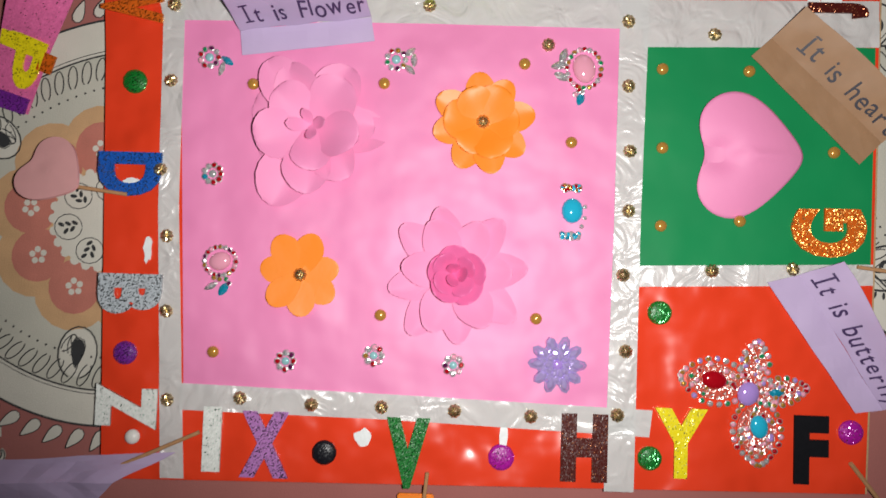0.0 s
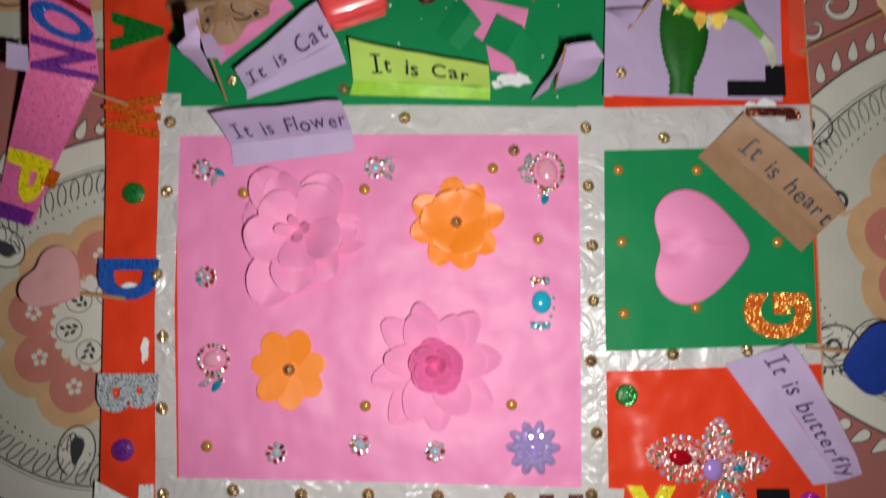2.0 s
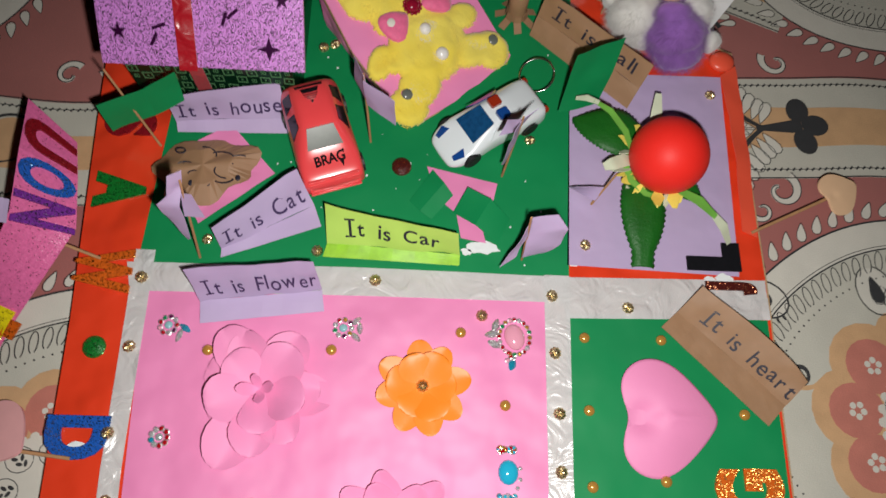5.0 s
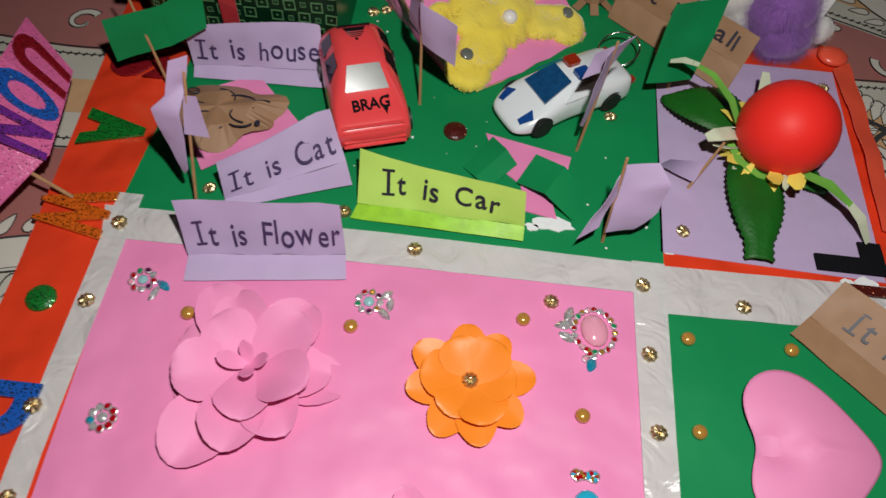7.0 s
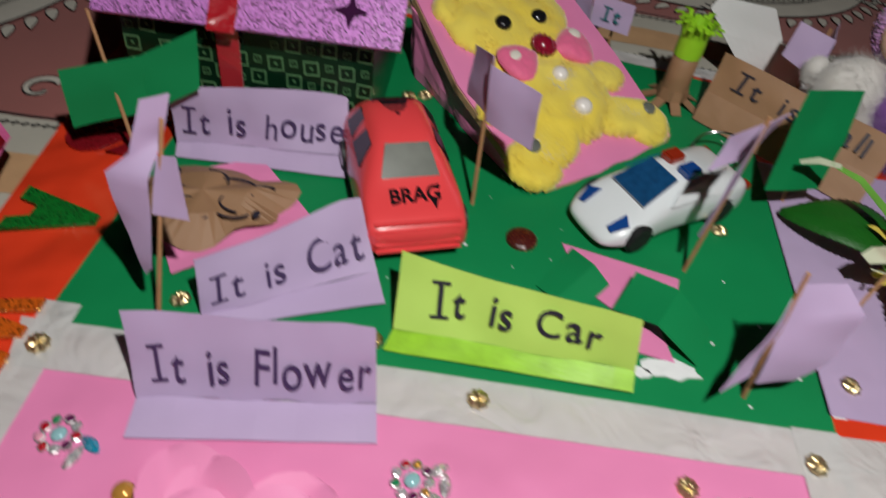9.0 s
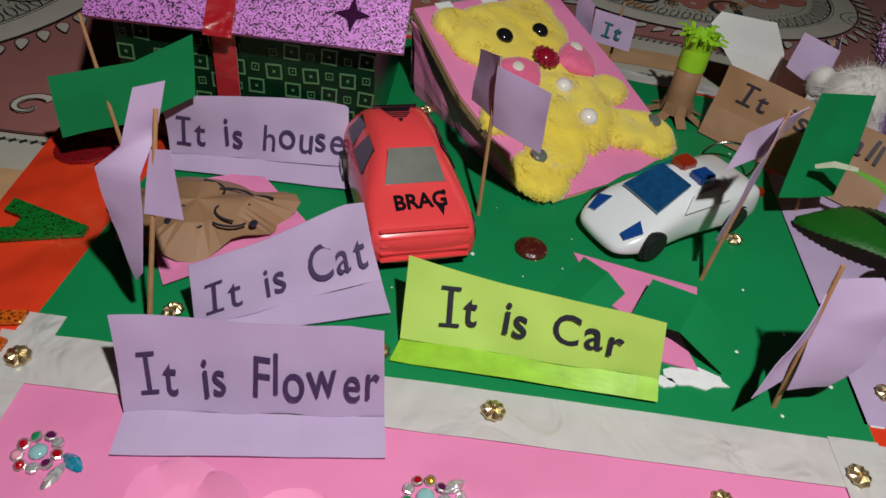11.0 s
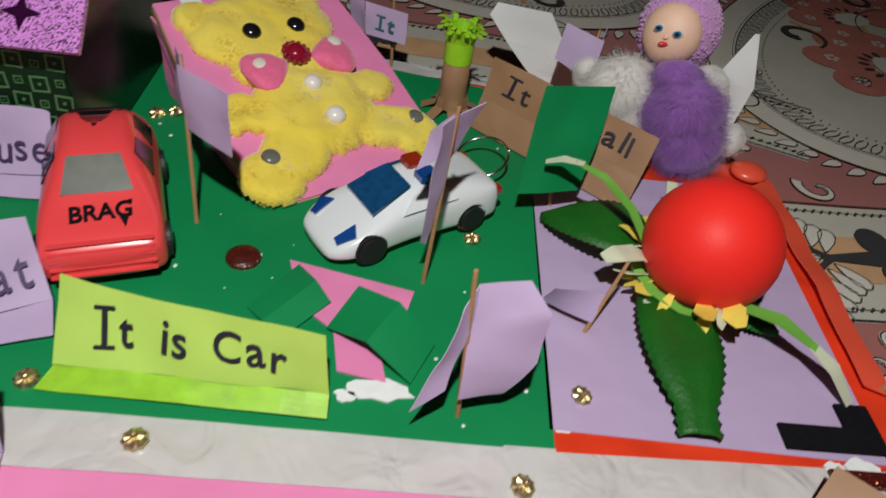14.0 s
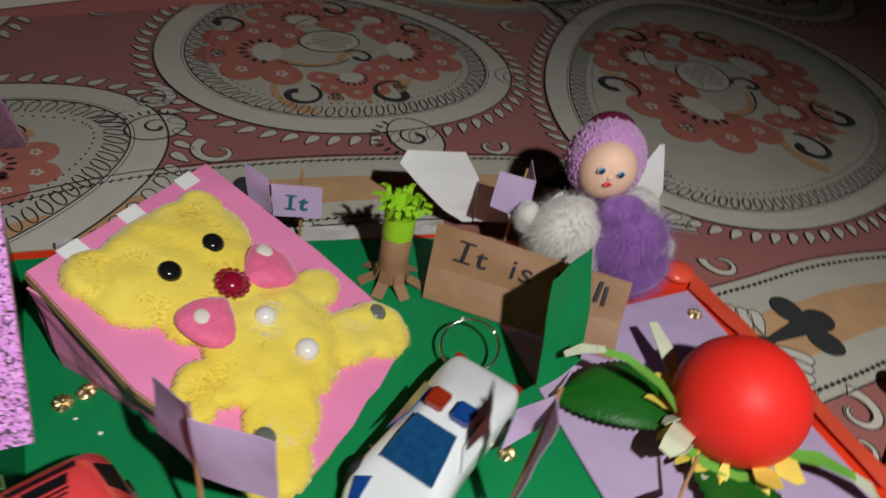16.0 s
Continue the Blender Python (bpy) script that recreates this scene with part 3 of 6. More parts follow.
for e, h in ((of, 0.0035), (of2, 0.0012)):
    c = part("stud", stud_mesh(), GOLD, e, "gold stud")
    c.matrix_basis = pose(0, 0, h)
flower("rose_flower", "pink paper rose with curled outer petals and a deep rose heart", 0.203, 0.096,
       ((8, 0.052, 0.028, 0.004, 0.006, 8, 0.0, None), (6, 0.041, 0.028, 0.007, 0.004, 30, 0.0015, None),
        (5, 0.021, 0.024, 0.012, 0.002, 0, 0.003, ROSE), (4, 0.016, 0.018, 0.015, 0.0, 40, 0.005, ROSE), (3, 0.008, 0.010, 0.014, 0.0, 20, 0.007, ROSE)), PINK_PETAL, blunt=False, fold=0.35)


def heart_bm(w, h, dome, thick=0.0004, n=64):
    """A heart that points to -y, domed from its outline inwards."""
    bm = bmesh.new()
    rings = []
    for f in (1.0, 0.95, 0.88, 0.8, 0.72, 0.64, 0.56, 0.48, 0.4, 0.32, 0.24, 0.16, 0.08):
        ring = []
        for k in range(n):
            a = 2 * math.pi * k / n
            x = 16 * math.sin(a) ** 3
            y = 13 * math.cos(a) - 5 * math.cos(2 * a) - 2 * math.cos(3 * a) - math.cos(4 * a) + 2.5
            x, y = 0.44 * x + 0.56 * 17 * math.sin(a), 0.54 * y + 0.46 * 14.5 * math.cos(a)
            px, py = x / 33 * w * f, y / 29 * h * f
            dent = math.hypot(px, py - 0.2 * h)
            z = thick + dome * ((1 - f * f) - 1.0 * math.exp(-(dent / (0.13 * w)) ** 2) + 0.35 * math.exp(-(px / (0.05 * w)) ** 2) * (1 - f))
            ring.append(bm.verts.new((px, py, z)))
        rings.append(ring)
    low = [bm.verts.new((v.co.x, v.co.y, 0)) for v in rings[0]]
    for a, b in zip(rings, rings[1:]):
        for k in range(n):
            bm.faces.new((a[k], b[k], b[(k + 1) % n], a[(k + 1) % n]))
    bm.faces.new(rings[-1][::-1])
    for k in range(n):
        bm.faces.new((low[k], rings[0][k], rings[0][(k + 1) % n], low[(k + 1) % n]))
    bm.faces.new(low)
    bmesh.ops.recalc_face_normals(bm, faces=bm.faces)
    return bm


h = tagged(link_bm("paper_heart", heart_bm(0.090, 0.082, 0.0060), PINK_PETAL, True), "pink paper heart with a soft fold on green paper", "heart")
h.matrix_basis = pose(0.408, 0.187, 0.003, 3, -4, 90)

# ---- rhinestone brooches ----
STONES = {}
for nm, c, met in (("red", (0.45, 0.004, 0.012), 0.2), ("clear", (0.86, 0.88, 0.90), 0.65), ("teal", (0.01, 0.28, 0.42), 0.2), ("gold", (0.7, 0.36, 0.06), 0.6),
                   ("pink", (0.85, 0.36, 0.48), 0.1), ("green", (0.01, 0.28, 0.10), 0.2), ("lilac", (0.45, 0.28, 0.72), 0.15), ("aqua", (0.30, 0.55, 0.58), 0.1),
                   ("cyan", (0.02, 0.42, 0.62), 0.05), ("plum", (0.12, 0.01, 0.08), 0.2)):
    STONES[nm] = mat(nm + "_stone", c, 0.10, metal=met, coat=1.0, mottle=0.15, scale=900)
SETTING = mat("silver_setting", (0.72, 0.70, 0.70), 0.30, metal=0.75, mottle=0.3, scale=900)


def gem_mesh(material, key):
    """A faceted round stone on a silver cup."""
    bm = bmesh.new()
    rings = [[bm.verts.new((r * math.cos(2 * math.pi * k / 8), r * math.sin(2 * math.pi * k / 8), z)) for k in range(8)] for r, z in ((1.12, 0.0), (1.12, 0.5), (0.86, 0.62), (0.5, 1.0))]
    for a, b in zip(rings, rings[1:]):
        for k in range(8):
            bm.faces.new((a[k], a[(k + 1) % 8], b[(k + 1) % 8], b[k]))
    mid = bm.verts.new((0.1, 0.06, 1.12))
    for k in range(8):
        bm.faces.new((rings[-1][k], rings[-1][(k + 1) % 8], mid))
    bm.faces.new(rings[0][::-1])
    for f in bm.faces:
        f.material_index = 1 if f.calc_center_median().z < 0.6 else 0
    me = bpy.data.meshes.new("rhinestone_" + key)
    bm.to_mesh(me)
    bm.free()
    me.materials.append(material)
    me.materials.append(SETTING if key != "purple" else material)
    return me


GEMS = {k: gem_mesh(v, k) for k, v in STONES.items()}
bm = bmesh.new()
bmesh.ops.create_uvsphere(bm, u_segments=14, v_segments=8, radius=1)
OVAL = bpy.data.meshes.new("cabochon")
bm.to_mesh(OVAL)
bm.free()
OVAL.polygons.foreach_set("use_smooth", [True] * len(OVAL.polygons))


def stone(e, key, x, y, r, name="rhinestone", z=0.0006):
    ob = new(name, GEMS[key])
    ob.parent = e
    ob.matrix_basis = pose(x, y, z, 16 * math.sin(x * 7e4), 16 * math.sin(y * 5e4 + x * 3e4), (x * 9e4) % 360)
    ob.scale = (r, r, r)


def cabochon(e, key, x, y, rx, ry, turn=0, z=0.0012, label=""):
    me = OVAL.copy()
    me.materials.append(STONES[key])
    ob = new("cabochon", me)
    ob.parent = e
    ob.matrix_basis = pose(x, y, z, 0, 0, turn)
    ob.scale = (rx, ry, min(rx, ry) * 0.55)
    if label:
        ob["label"] = label


LEAVES = {}


def leaf_stone(e, key, x, y, turn, l=0.005, w=0.002):
    me = LEAVES.get(key)
    if me is None:
        bm = bmesh.new()
        out = [bm.verts.new((math.cos(a), math.sin(a) * (1 - 0.25 * abs(math.cos(a))), 0)) for a in [math.pi * k / 6 for k in range(12)]]
        mid = [bm.verts.new((0.55 * v.co.x, 0.5 * v.co.y, 0.5 if k % 2 else 0.36)) for k, v in enumerate(out)]
        for k in range(12):
            bm.faces.new((out[k], out[(k + 1) % 12], mid[(k + 1) % 12], mid[k])).material_index = 1
        top = bm.verts.new((0, 0, 0.62))
        for k in range(12):
            bm.faces.new((mid[k], mid[(k + 1) % 12], top))
        bm.faces.new(out[::-1])
        me = LEAVES[key] = bpy.data.meshes.new("leaf_stone")
        bm.to_mesh(me)
        bm.free()
        me.materials.append(STONES[key])
        me.materials.append(SETTING if key == "clear" else STONES[key])
    ob = new("leaf_stone", me)
    ob.parent = e
    ob.matrix_basis = pose(x, y, 0.0006, 9 * math.sin(x * 4e4), 9 * math.sin(y * 6e4), turn)
    ob.scale = (l * 1.1, w * 1.3, 0.003)


def ring_of(e, cx, cy, r, count, colours, size, squash=1.0, phase=0.0):
    for k in range(count):
        a = 2 * math.pi * k / count + phase
        stone(e, colours[k % len(colours)], cx + 1.06 * r * math.cos(a), cy + 1.06 * r * squash * math.sin(a), size * 1.1)


def brooch(x, y, label):
    return thing("rhinestone_brooch", label, "brooch", "rhinestone brooches", (x, y, 0.0006))


b = brooch(0.020, 0.248, "small rhinestone cluster with a teal leaf on pink paper")
cabochon(b, "aqua", -0.001, 0, 0.0032, 0.0032)
ring_of(b, -0.001, 0, 0.0062, 9, ("red", "clear", "plum", "green", "red", "pink"), 0.0018)
leaf_stone(b, "teal", 0.012, -0.002, -35)
leaf_stone(b, "clear", 0.008, -0.008, 70)
b = brooch(0.159, 0.250, "small rhinestone cluster with clear leaves on pink paper")
cabochon(b, "aqua", -0.004, 0, 0.0034, 0.0034)
ring_of(b, -0.004, 0, 0.0064, 9, ("clear", "plum", "gold", "red", "clear", "green"), 0.0018)
for dx, dy, tn in ((0.006, 0.006, 40), (0.009, 0.0, 90), (0.006, -0.007, -40)):
    leaf_stone(b, "clear", dx, dy, tn, 0.0045, 0.002)
b = brooch(0.286, 0.246, "large rhinestone brooch with an oval pink stone and clear leaves")
cabochon(b, "pink", 0.005, 0.001, 0.0082, 0.0108, 15, label="oval pink stone")
ring_of(b, 0.005, 0.001, 0.0116, 20, ("gold", "green", "gold", "red", "clear", "red", "pink"), 0.0017, 1.15)
for dx, dy, tn in ((-0.010, 0.010, 70), (-0.013, 0.003, 10), (-0.011, -0.005, -20)):
    leaf_stone(b, "clear", dx, dy, tn, 0.0055, 0.0024)
for dx, dy, k in ((0.0, -0.012, "red"), (0.002, -0.015, "red"), (-0.001, -0.018, "pink"), (0.004, -0.016, "clear")):
    stone(b, k, dx, dy, 0.002)
leaf_stone(b, "teal", 0.003, -0.021, 70, 0.0045, 0.0024)
b = brooch(0.025, 0.163, "small red and clear rhinestone cluster on pink paper")
ring_of(b, 0, 0, 0.0058, 9, ("red", "red", "red", "clear", "clear", "teal", "clear"), 0.002)
cabochon(b, "clear", 0, 0, 0.0030, 0.0030)
b = brooch(0.284, 0.143, "tall turquoise rhinestone brooch on pink paper")
cabochon(b, "cyan", 0.001, 0.001, 0.0078, 0.0092, label="turquoise oval stone")
for k in range(34):
    a = k * 2.4
    stone(b, ("cyan", "red", "clear", "gold", "teal", "cyan")[k % 6], 0.006 * math.cos(a), 0.0155 + 0.005 * math.sin(a * 1.3) if k % 2 else -0.0155 + 0.005 * math.sin(a * 1.3), 0.0019)
for dx, dy in ((0.010, 0.004), (0.010, -0.004), (0.008, -0.010)):
    stone(b, "clear", dx, dy, 0.0015)
b = brooch(0.033, 0.094, "rhinestone brooch with an oval pink stone and a blue leaf")
cabochon(b, "pink", 0.0, 0.006, 0.0082, 0.0066, 20, label="oval pink stone")
ring_of(b, 0.0, 0.006, 0.0108, 20, ("red", "pink", "red", "plum", "clear", "gold"), 0.0016, 0.9)
for dx, dy, k in ((-0.004, -0.006, "gold"), (0.0, -0.007, "gold"), (0.005, -0.007, "green"), (0.007, -0.010, "plum")):
    stone(b, k, dx, dy, 0.0018)
leaf_stone(b, "teal", 0.003, -0.014, 60, 0.0050, 0.0024)
leaf_stone(b, "clear", -0.006, -0.012, 30, 0.0048, 0.002)
for x, y, cs in ((0.083, 0.030, ("red", "plum", "clear", "red", "red", "clear")), (0.146, 0.036, ("clear", "red", "pink", "clear", "gold")), (0.203, 0.031, ("red", "clear", "pink", "clear", "plum"))):
    b = brooch(x, y, "tiny rhinestone rosette with a pale blue middle on pink paper")
    cabochon(b, "aqua", 0, 0, 0.0030, 0.0030)
    ring_of(b, 0, 0, 0.0056, 8, cs, 0.0020)
PURPLE_BEAD = mat("purple_crystal", (0.54, 0.42, 0.84), 0.12, metal=0.4, coat=1.0, mottle=0.3, scale=500)
b = thing("crystal_flower", "faceted purple crystal bead flower on pink paper", "bead flower", at=(0.277, 0.034, 0.0006))
me = gem_mesh(PURPLE_BEAD, "purple")
for k in range(10):
    for r, s, sx in ((0.0140, 0.0046, 1.35), (0.0105, 0.0038, 1.0), (0.0065, 0.0036, 1.0)):
        ob = new("bead", me)
        ob.parent = b
        ob.matrix_basis = pose(r * math.cos(k * math.pi / 5 + r * 90), r * math.sin(k * math.pi / 5 + r * 90), 0.0004 if r > 0.01 else 0.0016, 18 * math.sin(k * 2.7 + r * 900), 18 * math.sin(k * 4.1 + r * 500), 36 * k + r * 5157)
        ob.scale = (s * sx, s * 0.8, s)
cabochon(b, "lilac", 0, 0, 0.0036, 0.0036, z=0.003)

# the jewelled butterfly: four wings of small stones round coloured cabochons
b = thing("jewel_butterfly", "butterfly of many coloured rhinestones with red, lilac and blue stones", "brooch", at=(0.412, 0.016, 0.0006))
rs = random.Random(11)
G_SETTING = glitter("setting_glitter", (0.55, 0.08, 0.05), (1.0, 0.95, 0.9), scale=1400, amount=0.2)
COL = ("clear", "pink", "gold", "red", "green", "clear", "pink", "lilac", "gold")


def wing(cx, cy, rx, ry, turn, rim, fill):
    def leafy(q):
        return math.cos(q), math.sin(q) * (1 - 0.45 * max(0.0, math.cos(q)) ** 2)

    plate = slab([(0.82 * rx * leafy(2 * math.pi * k / 24)[0], 0.82 * ry * leafy(2 * math.pi * k / 24)[1]) for k in range(24)], 0.0, 0.0008)
    ob = part("wing_setting", plate, G_SETTING, b, "pink and silver glitter setting")
    ob.matrix_basis = pose(cx, cy, 0.0002, 0, 0, turn)
    ca, sa = math.cos(radians(turn)), math.sin(radians(turn))
    spots = [(*leafy(2 * math.pi * k / rim), 0.0020) for k in range(rim)]
    spots += [(math.sqrt(rs.random()) * 0.8 * math.cos(q), math.sqrt(rs.random()) * 0.8 * math.sin(q), rs.uniform(0.0014, 0.0021)) for q in [rs.uniform(0, 6.28) for _ in range(fill)]]
    for u, v, r in spots:
        x, y = u * rx, v * ry
        stone(b, rs.choice(COL), cx + x * ca - y * sa, cy + x * sa + y * ca, r)


wing(-0.024, 0.010, 0.024, 0.016, 172, 24, 22)
wing(0.005, 0.023, 0.016, 0.010, 82, 17, 12)
wing(0.023, 0.004, 0.019, 0.0095, 10, 20, 16)
wing(0.007, -0.025, 0.023, 0.017, -85, 27, 28)
cabochon(b, "red", -0.024, 0.011, 0.0092, 0.0066, -8, 0.002, "oval red stone")
cabochon(b, "lilac", 0.0, 0.002, 0.0076, 0.0088, -20, 0.002, "oval lilac stone")
cabochon(b, "cyan", 0.008, -0.021, 0.0064, 0.0084, 10, 0.002, "oval blue stone")
leaf_stone(b, "teal", 0.019, 0.003, 5, 0.006, 0.0028)

# ---- pink cat drawing on kraft paper, pink and green scraps ----
c = thing("cat_cutout", "crumpled kraft paper cutout with marker lines on pink paper", "paper cutout")
part("backing", sheet([((-0.004, 0.392, 0.003), (0.045, 0.428, 0.003)), ((0.030, 0.334, 0.002), (0.088, 0.382, 0.003))], 8, 8, 0.0004, 0.0015, 2), PINK, c, "pink paper backing")
bm = bmesh.new()
mid = bm.verts.new((0.030, 0.382, 0.014))
outer, inner = [], []
for k in range(40):
    a = 2 * math.pi * k / 40
    r = 1 + 0.10 * math.sin(3 * a + 1.0) + 0.07 * math.sin(7 * a)
    p = Vector((0.0425 * r * math.cos(a), 0.029 * r * math.sin(a), 0))
    p.rotate(Euler((0, 0, radians(14))))
    outer.append(bm.verts.new(Vector((0.030, 0.382, 0.005 + 0.003 * math.sin(5 * a))) + p))
    inner.append(bm.verts.new(Vector((0.030, 0.382, 0.012 + 0.002 * math.sin(4 * a + 2))) + p * 0.55))
for k in range(40):
    bm.faces.new((outer[k], outer[(k + 1) % 40], inner[(k + 1) % 40], inner[k]))
    bm.faces.new((inner[k], inner[(k + 1) % 40], mid))
ob = part("kraft_shape", bm, KRAFT, c, "brown kraft paper shape")
so = ob.modifiers.new("thickness", "SOLIDIFY")
so.thickness = 0.0005
bm = bmesh.new()
for cx, cy, r, a0, a1 in ((0.010, 0.395, 0.004, 0, 6.2), (0.024, 0.374, 0.005, 0.3, 3.2), (0.044, 0.388, 0.012, 0.2, 2.2), (0.052, 0.378, 0.012, 2.6, 4.6), (0.028, 0.392, 0.012, -0.2, 1.6), (0.016, 0.380, 0.008, 1.0, 3.0), (0.048, 0.372, 0.009, 4.0, 6.0), (0.020, 0.388, 0.010, 4.0, 5.6), (0.060, 0.388, 0.008, 1, 4)):
    path = [(cx + r * math.cos(a), cy + r * 0.6 * math.sin(a), 0.0115 + 0.001) for a in np.linspace(a0, a1, 12)]
    tube_bm(path, 0.0006, 5, bm)
for cx, cy in ((0.022, 0.366), (0.036, 0.366), (0.060, 0.372)):
    ball_bm(0.0022, 8, 5, (1, 1.3, 0.25), (cx, cy, 0.0118), bm)
part("marker_lines", bm, INK, c, "dark marker lines")
c = thing("pink_scrap", "torn pink paper scrap with curled green paper tabs", "paper scrap")
part("pink_piece", slab([(0.217, 0.395), (0.278, 0.381), (0.271, 0.350), (0.262, 0.352), (0.268, 0.326), (0.247, 0.330), (0.243, 0.352), (0.226, 0.366)], 0.0007, 0.0016), PINK, c)
part("green_tab", sheet([((0.203, 0.362, 0.0012), (0.222, 0.392, 0.002)), ((0.212, 0.352, 0.004), (0.232, 0.378, 0.006)), ((0.222, 0.346, 0.0012), (0.240, 0.368, 0.003))], 6, 4, 0.0004), GREEN, c, "curled green tab")
part("green_tab", sheet([((0.240, 0.352, 0.003), (0.252, 0.373, 0.010)), ((0.258, 0.338, 0.012), (0.271, 0.361, 0.014)), ((0.278, 0.326, 0.002), (0.288, 0.348, 0.003))], 6, 5, 0.0004), GREEN, c, "curled green tab")
rg = random.Random(3)
for x, y, w, hh, nm in ((0.266, 0.322, 0.014, 0.006, "glue_smear"), (0.140, -0.022, 0.006, 0.006, "glue_smear"), (0.240, -0.018, 0.003, 0.012, "glue_smear"), (0.468, 0.301, 0.008, 0.006, "glue_smear"),
                        (0.455, 0.300, 0.005, 0.005, "glue_smear"), (-0.034, 0.156, 0.006, 0.003, "glue_smear"), (-0.020, 0.108, 0.003, 0.010, "glue_smear"), (0.252, 0.318, 0.005, 0.003, "glue_smear")):
    pts = [(x + w * (0.7 + 0.5 * rg.random()) * math.cos(2 * math.pi * k / 14), y + hh * (0.7 + 0.5 * rg.random()) * math.sin(2 * math.pi * k / 14)) for k in range(14)]
    tagged(link_bm(nm, slab(pts, 0.0007, 0.0015), GLUE), "white smear of dried glue on the board", "glue", "glue smears")

# ---- toothpick flags ----


def flag(name, label, base, top, papers, material, r=0.0011):
    e = thing(name, label, "flag", "paper flags on toothpicks")
    part("toothpick", tube_bm([base, Vector(base).lerp(Vector(top), 0.5), top], r, 8, None, 0.8), WOOD, e, "wooden toothpick")
    for i, rows in enumerate(papers):
        part("paper", sheet(rows, 8, 6, 0.0004, 0.0022, i + len(label)), material, e, "", True)
    return e


flag("paper_flag", "crumpled lavender paper flag on a toothpick beside the cat cutout", (0.035, 0.305, 0.0), (0.043, 0.330, 0.095),
     [[((0.037, 0.328, 0.103), (0.047, 0.332, 0.105)), ((0.031, 0.323, 0.082), (0.042, 0.330, 0.086)), ((0.022, 0.320, 0.074), (0.038, 0.320, 0.072)), ((0.024, 0.318, 0.050), (0.037, 0.314, 0.050)), ((0.033, 0.311, 0.028), (0.037, 0.309, 0.034))],
      [((0.040, 0.326, 0.080), (0.048, 0.324, 0.082)), ((0.037, 0.318, 0.056), (0.052, 0.317, 0.056))]], LAVENDER)
flag("paper_flag", "lavender paper flag on a toothpick beside the red car", (0.167, 0.417, 0.0), (0.165, 0.430, 0.085),
     [[((0.165, 0.427, 0.082), (0.189, 0.409, 0.080)), ((0.166, 0.422, 0.052), (0.190, 0.406, 0.050))], [((0.165, 0.428, 0.086), (0.155, 0.450, 0.078)), ((0.166, 0.424, 0.055), (0.156, 0.446, 0.052))]], LAVENDER)
flag("paper_flag", "narrow folded lavender paper flag on a toothpick beside the white car", (0.282, 0.389, 0.0), (0.286, 0.391, 0.097),
     [[((0.286, 0.391, 0.093), (0.280, 0.380, 0.094)), ((0.284, 0.389, 0.060), (0.279, 0.381, 0.060)), ((0.281, 0.387, 0.026), (0.278, 0.384, 0.030))], [((0.286, 0.392, 0.093), (0.297, 0.400, 0.096)), ((0.283, 0.391, 0.074), (0.286, 0.398, 0.066))],
      [((0.285, 0.391, 0.094), (0.276, 0.398, 0.080)), ((0.283, 0.390, 0.074), (0.272, 0.394, 0.062))]], LAVENDER)
flag("paper_flag", "bent lavender paper flag on a toothpick at the green panel's edge", (0.298, 0.313, 0.0), (0.294, 0.320, 0.075),
     [[((0.297, 0.325, 0.064), (0.316, 0.326, 0.067)), ((0.296, 0.318, 0.046), (0.325, 0.318, 0.058)), ((0.296, 0.312, 0.026), (0.324, 0.316, 0.034)), ((0.296, 0.309, 0.016), (0.314, 0.314, 0.016))], [((0.297, 0.324, 0.064), (0.292, 0.316, 0.060)), ((0.295, 0.315, 0.042), (0.287, 0.308, 0.040)), ((0.290, 0.307, 0.024), (0.277, 0.299, 0.020))]], LAVENDER)
flag("paper_flag", "dull lavender paper flag on a toothpick by the artificial flower", (0.359, 0.366, 0.0), (0.372, 0.378, 0.036),
     [[((0.366, 0.372, 0.020), (0.341, 0.372, 0.022)), ((0.361, 0.367, 0.006), (0.338, 0.378, 0.006))]], LAVENDER)
flag("paper_flag", "green paper flag on a toothpick leaning before the ball card", (0.353, 0.462, 0.0), (0.345, 0.470, 0.068),
     [[((0.335, 0.465, 0.073), (0.379, 0.491, 0.064)), ((0.331, 0.452, 0.045), (0.372, 0.470, 0.042)), ((0.329, 0.443, 0.020), (0.364, 0.455, 0.018))]], GREEN)
flag("paper_flag", "green paper flag on a toothpick by the glitter house", (-0.012, 0.405, 0.0), (-0.034, 0.428, 0.078),
     [[((-0.047, 0.411, 0.052), (-0.010, 0.424, 0.059)), ((-0.044, 0.405, 0.022), (-0.008, 0.418, 0.030))], [((-0.010, 0.424, 0.059), (0.018, 0.431, 0.074)), ((-0.008, 0.418, 0.030), (0.018, 0.425, 0.044))]], GREEN)
f = flag("paper_flag", "small lavender paper flag reading It behind the bear", (0.254, 0.605, 0.0), (0.252, 0.600, 0.056),
         [[((0.234, 0.599, 0.050), (0.262, 0.592, 0.047)), ((0.235, 0.597, 0.028), (0.262, 0.590, 0.026))], [((0.233, 0.600, 0.052), (0.222, 0.612, 0.056)), ((0.234, 0.598, 0.028), (0.224, 0.609, 0.032))]], LAVENDER)
writing("lettering", "It", ((0.234, 0.599, 0.050), (0.262, 0.592, 0.047), (0.235, 0.597, 0.028), (0.262, 0.590, 0.026)), 0.013, TEAL_INK, f, 0.25, 0.3, 0.75, 0.02, 9, 0.0010)
